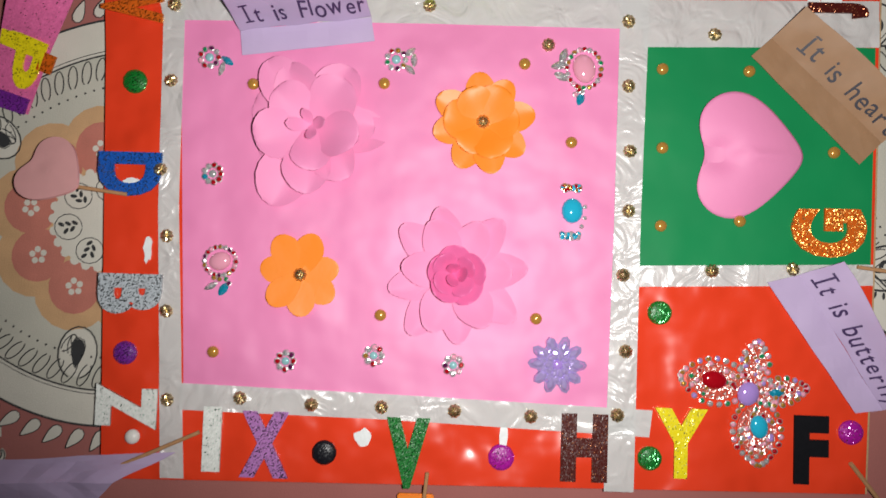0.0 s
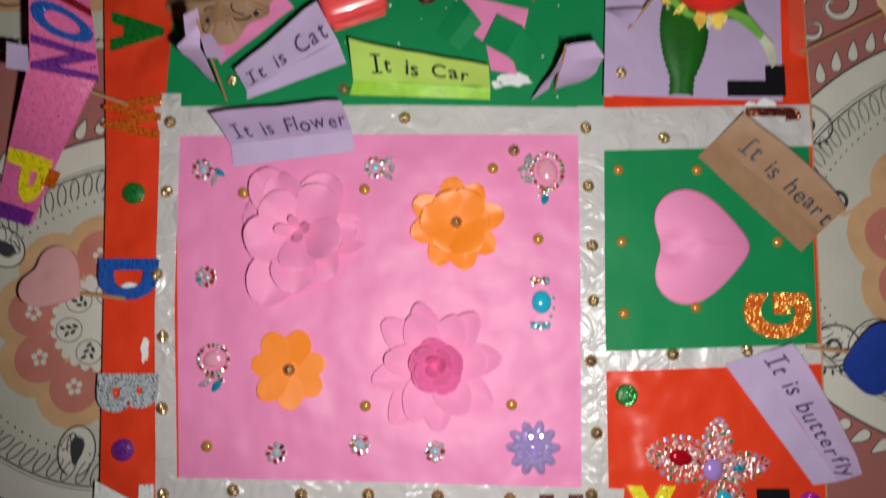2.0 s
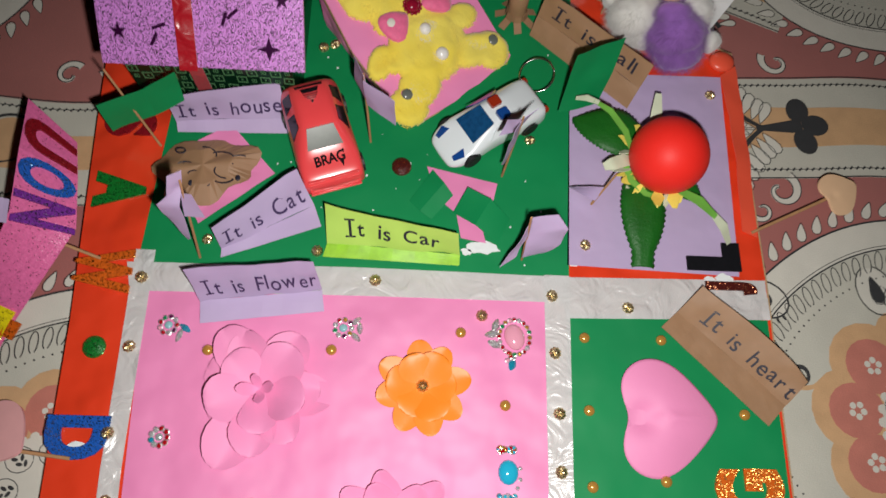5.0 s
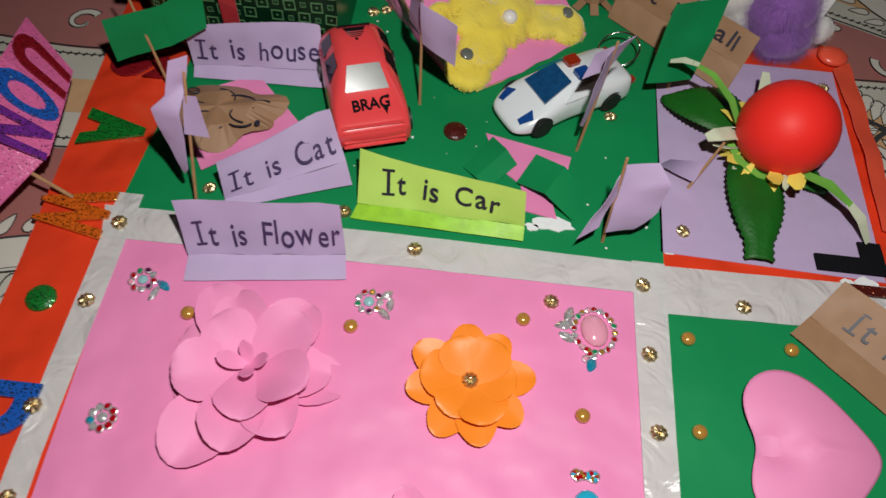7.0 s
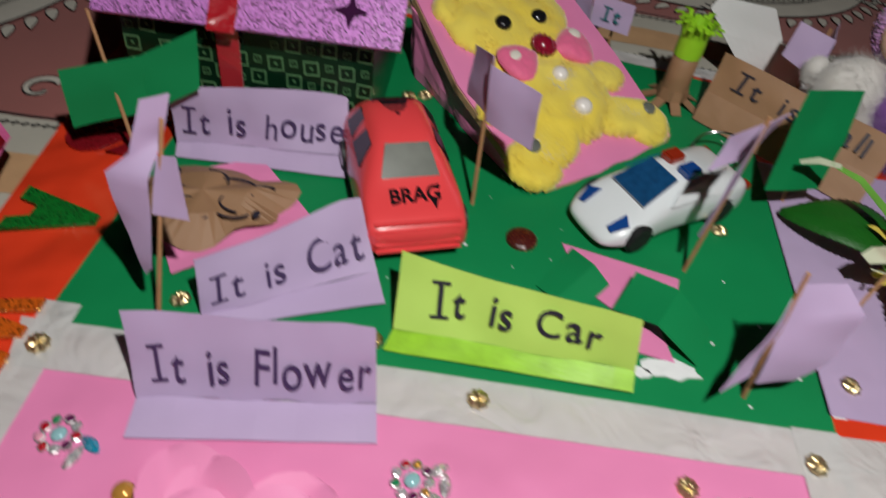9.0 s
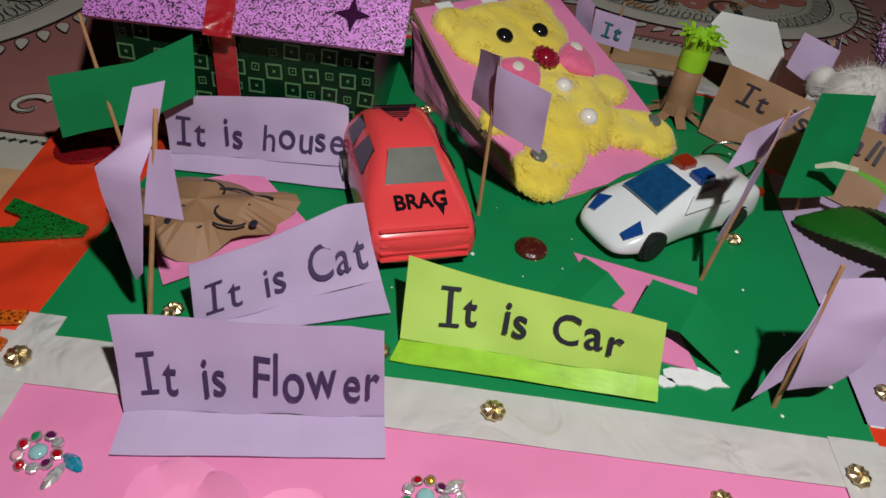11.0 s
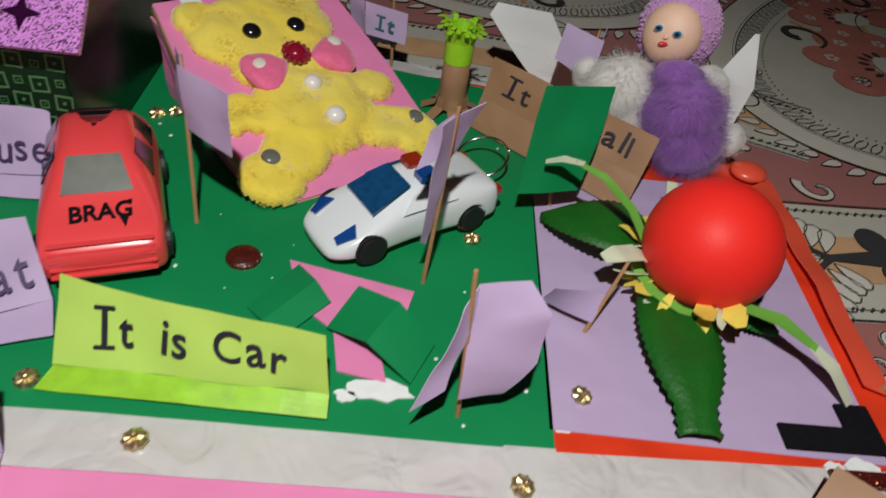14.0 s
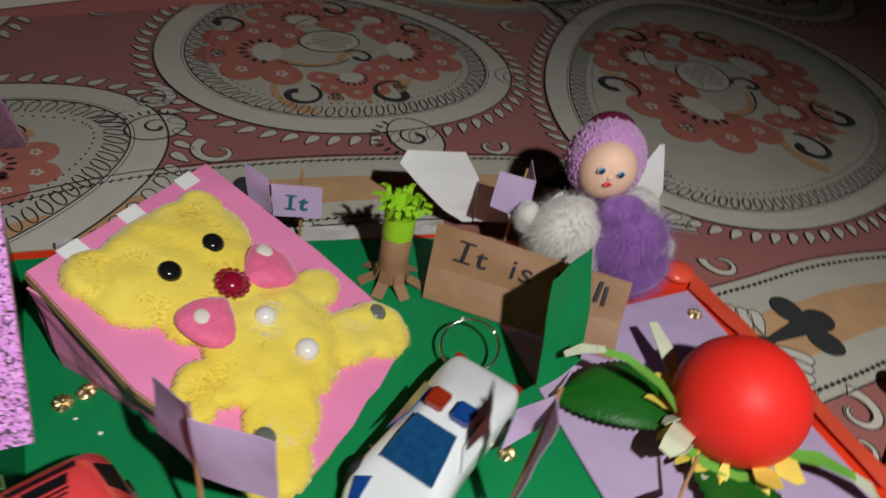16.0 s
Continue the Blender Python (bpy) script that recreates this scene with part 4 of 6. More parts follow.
flag("paper_flag", "lavender paper flag on a toothpick before the white boat", (0.379, 0.566, 0.0), (0.384, 0.570, 0.062),
     [[((0.361, 0.565, 0.066), (0.386, 0.560, 0.059)), ((0.358, 0.562, 0.043), (0.383, 0.556, 0.032))], [((0.386, 0.560, 0.060), (0.389, 0.576, 0.064)), ((0.384, 0.556, 0.030), (0.386, 0.572, 0.036))]], LAVENDER)

# ---- specks of dried glue on the green panel ----
rg2 = random.Random(17)
bm = bmesh.new()
for _ in range(46):
    x, y, r = rg2.uniform(0.0, 0.33), rg2.uniform(0.303, 0.56), rg2.uniform(0.0004, 0.0012)
    ball_bm(r, 6, 4, (1, rg2.uniform(0.6, 1.3), 0.4), (x, y, 0.0006), bm)
ob = part("glue_specks", bm, GLUE, board, "specks of dried glue")
ob["kind"] = "stuff"

# ---- toy cars ----
WHITE_PAINT = mat("white_car_paint", (0.72, 0.76, 0.78), 0.25, coat=0.6, mottle=0.03)
RED_PAINT = mat("coral_red_plastic", (0.80, 0.065, 0.070), 0.26, coat=0.4, mottle=0.05, scale=40)
BLUE_GLASS = mat("blue_tinted_plastic", (0.008, 0.06, 0.16), 0.08, coat=1.0, mottle=0.5, scale=250)
BLUE_LENS = mat("blue_lens", (0.008, 0.055, 0.24), 0.15, coat=0.8)
RED_LENS = mat("red_lens", (0.30, 0.025, 0.008), 0.15, coat=0.8)
GREY_GLASS = mat("grey_windscreen", (0.14, 0.15, 0.13), 0.22, coat=0.6, mottle=0.5, scale=60)
TYRE = mat("black_tyre", (0.012, 0.012, 0.013), 0.55)
CHROME = mat("steel", (0.75, 0.74, 0.72), 0.18, metal=1.0)


def car_body(sections):
    """A body lofted through half sections (x, [(y, z), ...]) from sill to roof middle."""
    bm = bmesh.new()
    rings = []
    for x, prof in sections:
        half = [(y, z) for y, z in prof]
        full = half + [(-y, z) for y, z in half[::-1]]
        rings.append([bm.verts.new((x, y, z)) for y, z in full])
    n = len(rings[0])
    for a, b in zip(rings, rings[1:]):
        for k in range(n):
            bm.faces.new((a[k], b[k], b[(k + 1) % n], a[(k + 1) % n]))
    bm.faces.new(rings[0])
    bm.faces.new(rings[-1][::-1])
    bmesh.ops.recalc_face_normals(bm, faces=bm.faces)
    return bm


def wheel(parent, x, y, r, w, steel):
    tyre = part("wheel", bmesh.new(), TYRE, parent)
    bm = bmesh.new()
    bmesh.ops.create_cone(bm, cap_ends=True, segments=24, radius1=r, radius2=r, depth=w, matrix=pose(x, y, r, 90))
    bmesh.ops.bevel(bm, geom=[e for e in bm.edges if abs(e.verts[0].co.y - e.verts[1].co.y) < 1e-5 and e.calc_face_angle(0) > 0.8], offset=r * 0.15, segments=2, affect="EDGES")
    bm.to_mesh(tyre.data)
    bm.free()
    bm = bmesh.new()
    s = 1 if y > 0 else -1
    bmesh.ops.create_cone(bm, cap_ends=True, segments=5, radius1=r * 0.55, radius2=r * 0.5, depth=0.0008, matrix=pose(x, y + s * w * 0.5, r, 90))
    part("rim", bm, steel, tyre, "moulded rim")


def white_profile(w, zs, sh, zr, roof):
    return [(w * 0.92, 0.0035), (w, 0.007), (w, zs), (w * 0.93, sh), (w * roof, zr * 0.985), (w * roof * 0.5, zr)]


car = thing("white_toy_car", "white plastic toy police car with blue windows on a key ring", "toy car", at=(0.269, 0.432, 0.001))
car.rotation_euler = (0, 0, radians(-146))
car.scale = (1.0, 0.93, 1.0)
ob = part("body", car_body([(-0.050, white_profile(0.019, 0.014, 0.020, 0.021, 0.75)), (-0.046, white_profile(0.0225, 0.015, 0.023, 0.0245, 0.75)), (-0.034, white_profile(0.0235, 0.017, 0.024, 0.0275, 0.62)), (-0.016, white_profile(0.0225, 0.017, 0.024, 0.0325, 0.55)),
                            (0.0, white_profile(0.0215, 0.016, 0.0235, 0.0325, 0.56)), (0.010, white_profile(0.0215, 0.016, 0.0225, 0.029, 0.60)), (0.028, white_profile(0.0235, 0.015, 0.0195, 0.0210, 0.62)), (0.040, white_profile(0.0225, 0.011, 0.0150, 0.0160, 0.6)),
                            (0.048, white_profile(0.018, 0.0085, 0.0105, 0.0115, 0.6)), (0.051, white_profile(0.013, 0.0065, 0.008, 0.0085, 0.6))]), WHITE_PAINT, car, "", True)
sub = ob.modifiers.new("smooth", "SUBSURF")
sub.levels = sub.render_levels = 2
part("windscreen", sheet([((0.004, -0.0112, 0.0330), (0.004, 0.0112, 0.0330)), ((0.014, -0.0128, 0.0292), (0.014, 0.0128, 0.0292)), ((0.026, -0.0142, 0.0236), (0.026, 0.0142, 0.0236))], 8, 4, 0.0012), BLUE_GLASS, car, "blue tinted windscreen", True)
for s in (-1, 1):
    part("headlight", sheet([((0.034, s * 0.012, 0.0195), (0.037, s * 0.019, 0.0172)), ((0.045, s * 0.011, 0.0142), (0.0455, s * 0.0155, 0.0130))], 5, 4, 0.0009), BLUE_LENS, car, "blue headlight")
    part("side_window", sheet([((-0.014, s * 0.0155, 0.0300), (0.004, s * 0.0155, 0.0296)), ((-0.020, s * 0.0215, 0.0242), (0.012, s * 0.0208, 0.0232))], 6, 3, 0.0006), BLUE_LENS if s < 0 else WHITE_PAINT, car, "side window")
    part("tail_light", box_bm((-0.0505, s * 0.0175 - 0.003, 0.0170), (-0.0455, s * 0.0175 + 0.003, 0.0215), 0.0008), RED_LENS, car, "red tail light")
    part("roof_light", box_bm((-0.013, s * 0.0072 - 0.0050, 0.0310), (-0.0025, s * 0.0072 + 0.0050, 0.0362), 0.0010), BLUE_LENS if s > 0 else RED_LENS, car, "blue roof light" if s > 0 else "orange-red roof light")
    for x in (-0.030, 0.030):
        wheel(car, x, s * 0.0215, 0.0088, 0.0055, TYRE)
ring = tagged(link_bm("key_ring", tube_bm([(0.0155 * math.cos(a), 0.0155 * math.sin(a), 0.0) for a in np.linspace(0, 2 * math.pi, 33)], 0.0008, 8), CHROME, True), "steel split key ring behind the white toy car", "key ring")
ring.matrix_basis = pose(0.3125, 0.484, 0.014, 12, -18, 0)


def red_profile(w, zs, sh, zr, roof):
    return [(w * 0.94, 0.004), (w, 0.008), (w, zs), (w * 0.95, sh), (w * roof, zr * 0.985), (w * roof * 0.5, zr)]


car = thing("red_toy_car", "coral red plastic toy hatchback car with grey windscreen", "toy car", at=(0.127, 0.411, 0.001))
car.rotation_euler = (0, 0, radians(-71))
car.scale = (0.97, 1.13, 1.0)
ob = part("body", car_body([(-0.048, red_profile(0.0215, 0.014, 0.023, 0.024, 0.9)), (-0.046, red_profile(0.0228, 0.016, 0.0255, 0.034, 0.70)), (-0.038, red_profile(0.0235, 0.017, 0.0265, 0.0425, 0.60)), (-0.018, red_profile(0.0235, 0.017, 0.0268, 0.0440, 0.58)),
                            (0.004, red_profile(0.0235, 0.017, 0.0265, 0.0425, 0.60)), (0.021, red_profile(0.0238, 0.017, 0.0262, 0.0300, 0.74)), (0.032, red_profile(0.0238, 0.016, 0.0250, 0.0265, 0.82)), (0.043, red_profile(0.0230, 0.015, 0.0215, 0.0232, 0.82)),
                            (0.0485, red_profile(0.0218, 0.012, 0.0165, 0.0175, 0.85))]), RED_PAINT, car, "", True)
sub = ob.modifiers.new("smooth", "SUBSURF")
sub.levels = sub.render_levels = 2
part("windscreen", sheet([((0.0050, -0.0098, 0.0424), (0.0050, 0.0098, 0.0424)), ((0.0195, -0.0132, 0.0316), (0.0195, 0.0132, 0.0316))], 8, 5, 0.0010), GREY_GLASS, car, "pale grey windscreen", True)
for s in (-1, 1):
    for x0, x1 in ((-0.036, -0.020), (-0.016, 0.002)):
        part("side_window", sheet([((x0 + 0.002, s * 0.0150, 0.0388), (x1 - 0.002, s * 0.0150, 0.0388)), ((x0, s * 0.0208, 0.0292), (x1 + 0.004 * (x1 > 0), s * 0.0208, 0.0292))], 4, 3, 0.0007), BLACK, car, "dark side window")
    for x in (-0.030, 0.030):
        wheel(car, x, s * 0.0222, 0.0098, 0.005, CHROME)
bm = bmesh.new()
for k in range(5):  # lower front grille ribs
    box_bm((0.0425 + 0.0012 * k, -0.019, 0.0222 - 0.0034 * k), (0.0450 + 0.0012 * k, 0.019, 0.0236 - 0.0034 * k), 0.0004, bm)
part("grille", bm, RED_PAINT, car, "ribbed front grille")
me = glyphs("BRAG", 0.03, 0.1)
bm = bmesh.new()
bm.from_mesh(me)
cs = [v.co.copy() for v in bm.verts]
lo, hi = (Vector([f(c[k] for c in cs) for k in range(3)]) for f in (min, max))
for v in bm.verts:
    u, w, t = ((v.co[k] - lo[k]) / (hi[k] - lo[k]) for k in range(3))
    fx = 0.0335 - 0.0085 * w - 0.0012 * u
    v.co = (fx, -0.0105 + 0.0225 * u, 0.0284 - 0.34 * (fx - 0.0250) + 0.0016 * (t - 0.5))
for tri in (((0.0312, 0.0070), (0.0306, 0.0110), (0.0375, 0.0092)), ((0.0240, 0.001), (0.0230, 0.0120), (0.0252, 0.0125))):
    top = [bm.verts.new((x, y, 0.0290 - 0.34 * (x - 0.0250))) for x, y in tri]
    low = [bm.verts.new((x, y, 0.0272 - 0.34 * (x - 0.0250))) for x, y in tri]
    bm.faces.new(top)
    bm.faces.new(low[::-1])
    for k in range(3):
        bm.faces.new((top[k], low[k], low[(k + 1) % 3], top[(k + 1) % 3]))
bmesh.ops.recalc_face_normals(bm, faces=bm.faces)
part("hood_decal", bm, BLACK, car, "black lettered decal")
bm = bmesh.new()
for x0, x1, w0, w1 in ((-0.0365, -0.0350, 0.0105, 0.0100), (-0.0330, -0.0285, 0.0070, 0.0054), (-0.0272, -0.0262, 0.0056, 0.0052), (-0.0250, -0.0241, 0.0046, 0.0042), (-0.0228, -0.0220, 0.0034, 0.0030), (-0.0205, -0.0180, 0.0012, 0.0006)):
    rim = [(x0, -w0), (x1, -w1), (x1, w1), (x0, w0)]
    lo = [bm.verts.new((x, y, 0.0405 + 0.09 * (x + 0.038))) for x, y in rim]
    hi = [bm.verts.new((x, y, 0.0424 + 0.09 * (x + 0.038))) for x, y in rim]
    bm.faces.new(hi)
    for k in range(4):
        bm.faces.new((lo[k], lo[(k + 1) % 4], hi[(k + 1) % 4], hi[k]))
bmesh.ops.recalc_face_normals(bm, faces=bm.faces)
part("roof_decal", bm, BLACK, car, "black roof stripes")

# ---- glitter house ----
FOIL = mat("dark_green_foil", (0.004, 0.035, 0.014), 0.25, metal=0.4, mottle=0.5, scale=80)
FOIL_EDGE = mat("bright_green_foil", (0.15, 0.36, 0.16), 0.35, metal=0.45, mottle=0.5, scale=300)
house = thing("glitter_house", "dark green foil toy house with orchid glitter roof and red ribbon", "toy house")
part("wall", box_bm((-0.030, 0.448, 0.001), (0.104, 0.590, 0.085), 0.001), FOIL, house, "dark green foil wall")
for x in (-0.030, 0.1025):
    bm = slab([(0.450, 0.084), (0.590, 0.084), (0.526, 0.150)], 0.0, 0.0015)
    for v in bm.verts:
        v.co = (x + v.co.z, v.co.x, v.co.y)
    part("gable", bm, FOIL, house)
RE, RR, RB = ((-0.038, 0.438, 0.072), (0.119, 0.434, 0.077)), ((-0.038, 0.527, 0.158), (0.119, 0.523, 0.160)), ((-0.038, 0.616, 0.075), (0.119, 0.612, 0.077))
roof = part("roof", sheet([RE, RR, RB], 12, 8, 0.003), G_ROOF, house, "orchid glitter roof")
part("ribbon_band", sheet([((0.022, 0.4455, 0.001), (0.034, 0.4455, 0.001)), ((0.022, 0.4445, 0.078), (0.034, 0.4445, 0.078))], 4, 6, 0.0008), RED_RIBBON, house, "red satin ribbon", True)
part("ribbon_band", sheet([((0.022, 0.4330, 0.0735), (0.036, 0.4330, 0.0735)), ((0.022, 0.4362, 0.0775), (0.036, 0.4362, 0.0775)), ((0.021, 0.520, 0.1605), (0.035, 0.520, 0.1605))], 4, 6, 0.0008), RED_RIBBON, house, "red satin ribbon", True)
a0, a1, b0 = Vector(RE[0]), Vector(RE[1]), Vector(RR[0])
rn = (a1 - a0).cross(b0 - a0).normalized()
STAR = mat("plum_foil", (0.05, 0.004, 0.05), 0.3, metal=0.5)
for u, v, r, pts in ((0.10, 0.20, 0.007, 5), (0.22, 0.55, 0.006, 4), (0.83, 0.13, 0.009, 4), (0.90, 0.42, 0.007, 5), (0.60, 0.5, 0.006, 5), (0.35, 0.75, 0.007, 4), (0.72, 0.72, 0.007, 4)):
    bm = bmesh.new()
    c0 = a0.lerp(a1, u) + (b0 - a0) * v + rn * 0.0022
    ux, vy = (a1 - a0).normalized(), (b0 - a0).normalized()
    bm.faces.new([bm.verts.new(c0 + r * (1 if k % 2 == 0 else 0.36) * (math.cos(math.pi * k / pts + 1.57) * ux + math.sin(math.pi * k / pts + 1.57) * vy)) for k in range(2 * pts)])
    part("star", bm, STAR, roof, "dark plum foil star")
for u, v, an in ((0.27, 0.16, 60), (0.30, 0.24, 20), (0.62, 0.30, 70), (0.66, 0.33, 40), (0.05, 0.45, 30), (0.45, 0.40, 50)):
    c0 = a0.lerp(a1, u) + (b0 - a0) * v + rn * 0.0022
    ux, vy = (a1 - a0).normalized(), (b0 - a0).normalized()
    d = math.cos(radians(an)) * ux + math.sin(radians(an)) * vy
    e2 = d.cross(rn)
    bm = bmesh.new()
    bm.faces.new([bm.verts.new(c0 + p * 0.0055 * d + q * 0.0012 * e2) for p, q in ((-1, -1), (1, -1), (1, 1), (-1, 1))])
    part("confetti_bar", bm, STAR, roof)
fm = bmesh.new()
for lo, hi in (((-1, 0, -1), (1, 0.1, -0.8)), ((-1, 0, 0.8), (1, 0.1, 1)), ((-1, 0, -0.8), (-0.8, 0.1, 0.8)), ((0.8, 0, -0.8), (1, 0.1, 0.8)), ((-0.16, 0, -0.16), (0.16, 0.1, 0.16))):
    box_bm(lo, hi, 0, fm)
fme = bpy.data.meshes.new("foil_square")
fm.to_mesh(fme)
fm.free()
fme.materials.append(FOIL_EDGE)
rf = random.Random(8)
for i in range(14):
    for j in range(7):
        if rf.random() < 0.12:
            continue
        ob = new("foil_square", fme)
        ob.parent = house
        s = 0.0042 if (i + j) % 2 == 0 else 0.0020
        ob.matrix_basis = pose(-0.025 + 0.0096 * i, 0.4475, 0.008 + 0.0108 * j + 0.0014 * (i % 2), 0, rf.uniform(-5, 5), 0)
        ob.scale = (s, 0.004, s)

# ---- plush bear on its pink pad ----
YFUR = mat("yellow_plush", (0.82, 0.58, 0.06), 0.9, sheen=0.5, mottle=0.35, scale=45, bump=0.4, bump_scale=500)
YHAIR = mat("yellow_pile", (0.86, 0.68, 0.16), 0.85, sheen=0.4, mottle=0.3, scale=50)
for m in (YFUR, YHAIR):  # dyed pile with pale worn patches
    mx = next(n for n in m.node_tree.nodes if n.bl_idname == "ShaderNodeMix")
    mx.inputs["A"].default_value, mx.inputs["B"].default_value = (0.76, 0.54, 0.003, 1), (0.88, 0.76, 0.16, 1)
    mx.clamp_factor = True
    tx = next(n for n in m.node_tree.nodes if n.bl_idname == "ShaderNodeTexNoise")
    tx.inputs["Scale"].default_value = 26
WPLUSH = mat("white_plush", (0.70, 0.66, 0.58), 0.9, sheen=0.5, mottle=0.1, scale=100)
PPLUSH = mat("pink_plush", (0.80, 0.13, 0.28), 0.6, sheen=0.5, mottle=0.2, scale=300, bump=0.6, bump_scale=900)
pad = thing("plush_bear", "yellow plush bear with pink cheeks on a pink cardboard pad", "plush toy")
PO, PU, PV = Vector((0.114, 0.544, 0.0545)), Vector((0.7566, 0.6534, -0.0258)), Vector((0.6068, -0.7180, -0.3410))
PN = PV.cross(PU).normalized()


def on_pad(p, q, hgt=0.0):
    return PO + PU * p + PV * q + PN * hgt


def pad_slab(pts, h0, h1):
    bm = slab(pts, h0, h1)
    for v in bm.verts:
        v.co = on_pad(*v.co)
    bmesh.ops.recalc_face_normals(bm, faces=bm.faces)
    return bm


PADEDGE = [(0.0, 0.0), (0.117, 0.0), (0.119, 0.08), (0.115, 0.148), (0.108, 0.1515), (0.090, 0.1515), (0.072, 0.1535), (0.060, 0.1525), (0.044, 0.1545), (0.026, 0.1535), (0.008, 0.1525), (-0.006, 0.146), (-0.010, 0.07)]
part("pad_top", pad_slab(PADEDGE, -0.0008, 0.0003), PINK, pad, "pink paper cover")
part("pad_board", pad_slab([(x * 1.01 - 0.0005, y * 1.006) for x, y in PADEDGE], -0.0052, -0.0008), CARDBOARD, pad, "corrugated cardboard")
part("pad_side", sheet([(on_pad(-0.002, 0.004, -0.0052), on_pad(-0.008, 0.140, -0.0052)), ((0.121, 0.536, 0.001), (0.190, 0.440, 0.001))], 10, 5, 0.0010, 0.003, 3), PINK, pad, "pink paper side")
part("pad_back", sheet([(on_pad(0.0, 0.001, -0.0052), on_pad(0.117, 0.001, -0.0052)), ((0.116, 0.548, 0.001), (0.204, 0.622, 0.001))], 10, 5, 0.0010), PINK, pad, "pink paper back")
for p in (0.022, 0.058, 0.098):
    part("white_tab", pad_slab([(p - 0.006, -0.001), (p + 0.006, -0.001), (p + 0.006, 0.007), (p - 0.006, 0.007)], 0.0004, 0.0010), WHITE, pad, "white paper tab")
LOBES = ((0.052, 0.036, 0.048, 0.030, 0, 0.011), (0.055, 0.022, 0.043, 0.015, 0, 0.010), (0.018, 0.019, 0.015, 0.014, 0, 0.009), (0.087, 0.022, 0.013, 0.013, 0, 0.009), (0.050, 0.064, 0.033, 0.021, 0, 0.011),
         (0.050, 0.101, 0.039, 0.034, 0, 0.013), (0.005, 0.091, 0.018, 0.012, -30, 0.008), (0.020, 0.096, 0.018, 0.013, 0, 0.009), (0.094, 0.094, 0.017, 0.0125, 10, 0.008), (0.078, 0.093, 0.018, 0.013, 0, 0.009),
         (0.084, 0.125, 0.026, 0.016, 14, 0.010), (0.100, 0.134, 0.018, 0.019, 0, 0.009), (0.024, 0.125, 0.024, 0.019, -25, 0.010), (0.003, 0.136, 0.019, 0.0185, 0, 0.009))


def plush_top(p, q):
    best = None
    for cp, cq, rp, rq, tn, hh in LOBES:
        a = radians(tn)
        dp, dq = p - cp, q - cq
        x, y = (dp * math.cos(a) + dq * math.sin(a)) / rp, (-dp * math.sin(a) + dq * math.cos(a)) / rq
        d = 1 - x * x - y * y
        if d > 0:
            z = 0.72 * hh * min(1.0, math.sqrt(d) * 1.35)
            best = z if best is None else max(best, z)
    return best


bm = bmesh.new()
GN, GS = 90, 0.0019
grid = {}
for i in range(-8, GN):
    for j in range(0, GN):
        p, q = i * GS, j * GS
        z = plush_top(p, q)
        if z is not None:
            z += 0.0020 * noise.noise(Vector((p * 70, q * 70, 0))) + 0.0006 * noise.noise(Vector((p * 400, q * 400, 4)))
            grid[i, j] = bm.verts.new(on_pad(p, q, 0.0006 + max(z, 0.0015)))
for (i, j), v in grid.items():
    q4 = [(i, j), (i + 1, j), (i + 1, j + 1), (i, j + 1)]
    if all(k in grid for k in q4):
        bm.faces.new([grid[k] for k in q4])
rim = [e for e in bm.edges if len(e.link_faces) == 1]
ext = bmesh.ops.extrude_edge_only(bm, edges=rim)
for v in ext["geom"]:
    if isinstance(v, bmesh.types.BMVert):
        v.co -= PN * max(0.0, (v.co - PO).dot(PN) - 0.0004)
bmesh.ops.recalc_face_normals(bm, faces=bm.faces)
part("body", bm, YFUR, pad, "yellow plush body", True)
rb = random.Random(21)
bm = bmesh.new()
SPOTS = ((0.059, 0.017, 0.009), (0.056, 0.092, 0.013), (0.017, 0.131, 0.011), (0.092, 0.120, 0.012), (0.012, 0.056, 0.006), (0.054, 0.114, 0.009))
for _ in range(20000):
    p, q = rb.uniform(-0.014, 0.122), rb.uniform(0.0, 0.152)
    z = plush_top(p, q)
    if z is None:
        continue
    root = on_pad(p, q, max(z, 0.0015))
    lean = PU * rb.gauss(0, 0.45) + PV * (0.9 + rb.gauss(0, 0.4)) + PN * 0.45
    tipp = root + lean.normalized() * rb.uniform(0.0012, 0.0026)
    side = lean.cross(PN).normalized() * 0.00022
    f = bm.faces.new((bm.verts.new(root - side), bm.verts.new(root + side), bm.verts.new(tipp)))
    f.material_index = 1 if any((p - a) ** 2 + (q - b2) ** 2 < (r * rb.uniform(0.75, 1.0)) ** 2 for a, b2, r in SPOTS) else 0
ob = part("fur", bm, [YHAIR, WPLUSH], pad, "soft yellow pile with white spots")
ob["kind"] = "stuff"


def pad_ball(name, p, q, r, hgt, material, label, squash=0.7):
    bm = ball_bm(r, 18, 10, (1, 1, squash))
    ob = part(name, bm, material, pad, label, True)
    ob.matrix_basis = Matrix.Translation(on_pad(p, q, hgt)) @ Matrix((PU, -PV, PN)).transposed().to_4x4()
    return ob


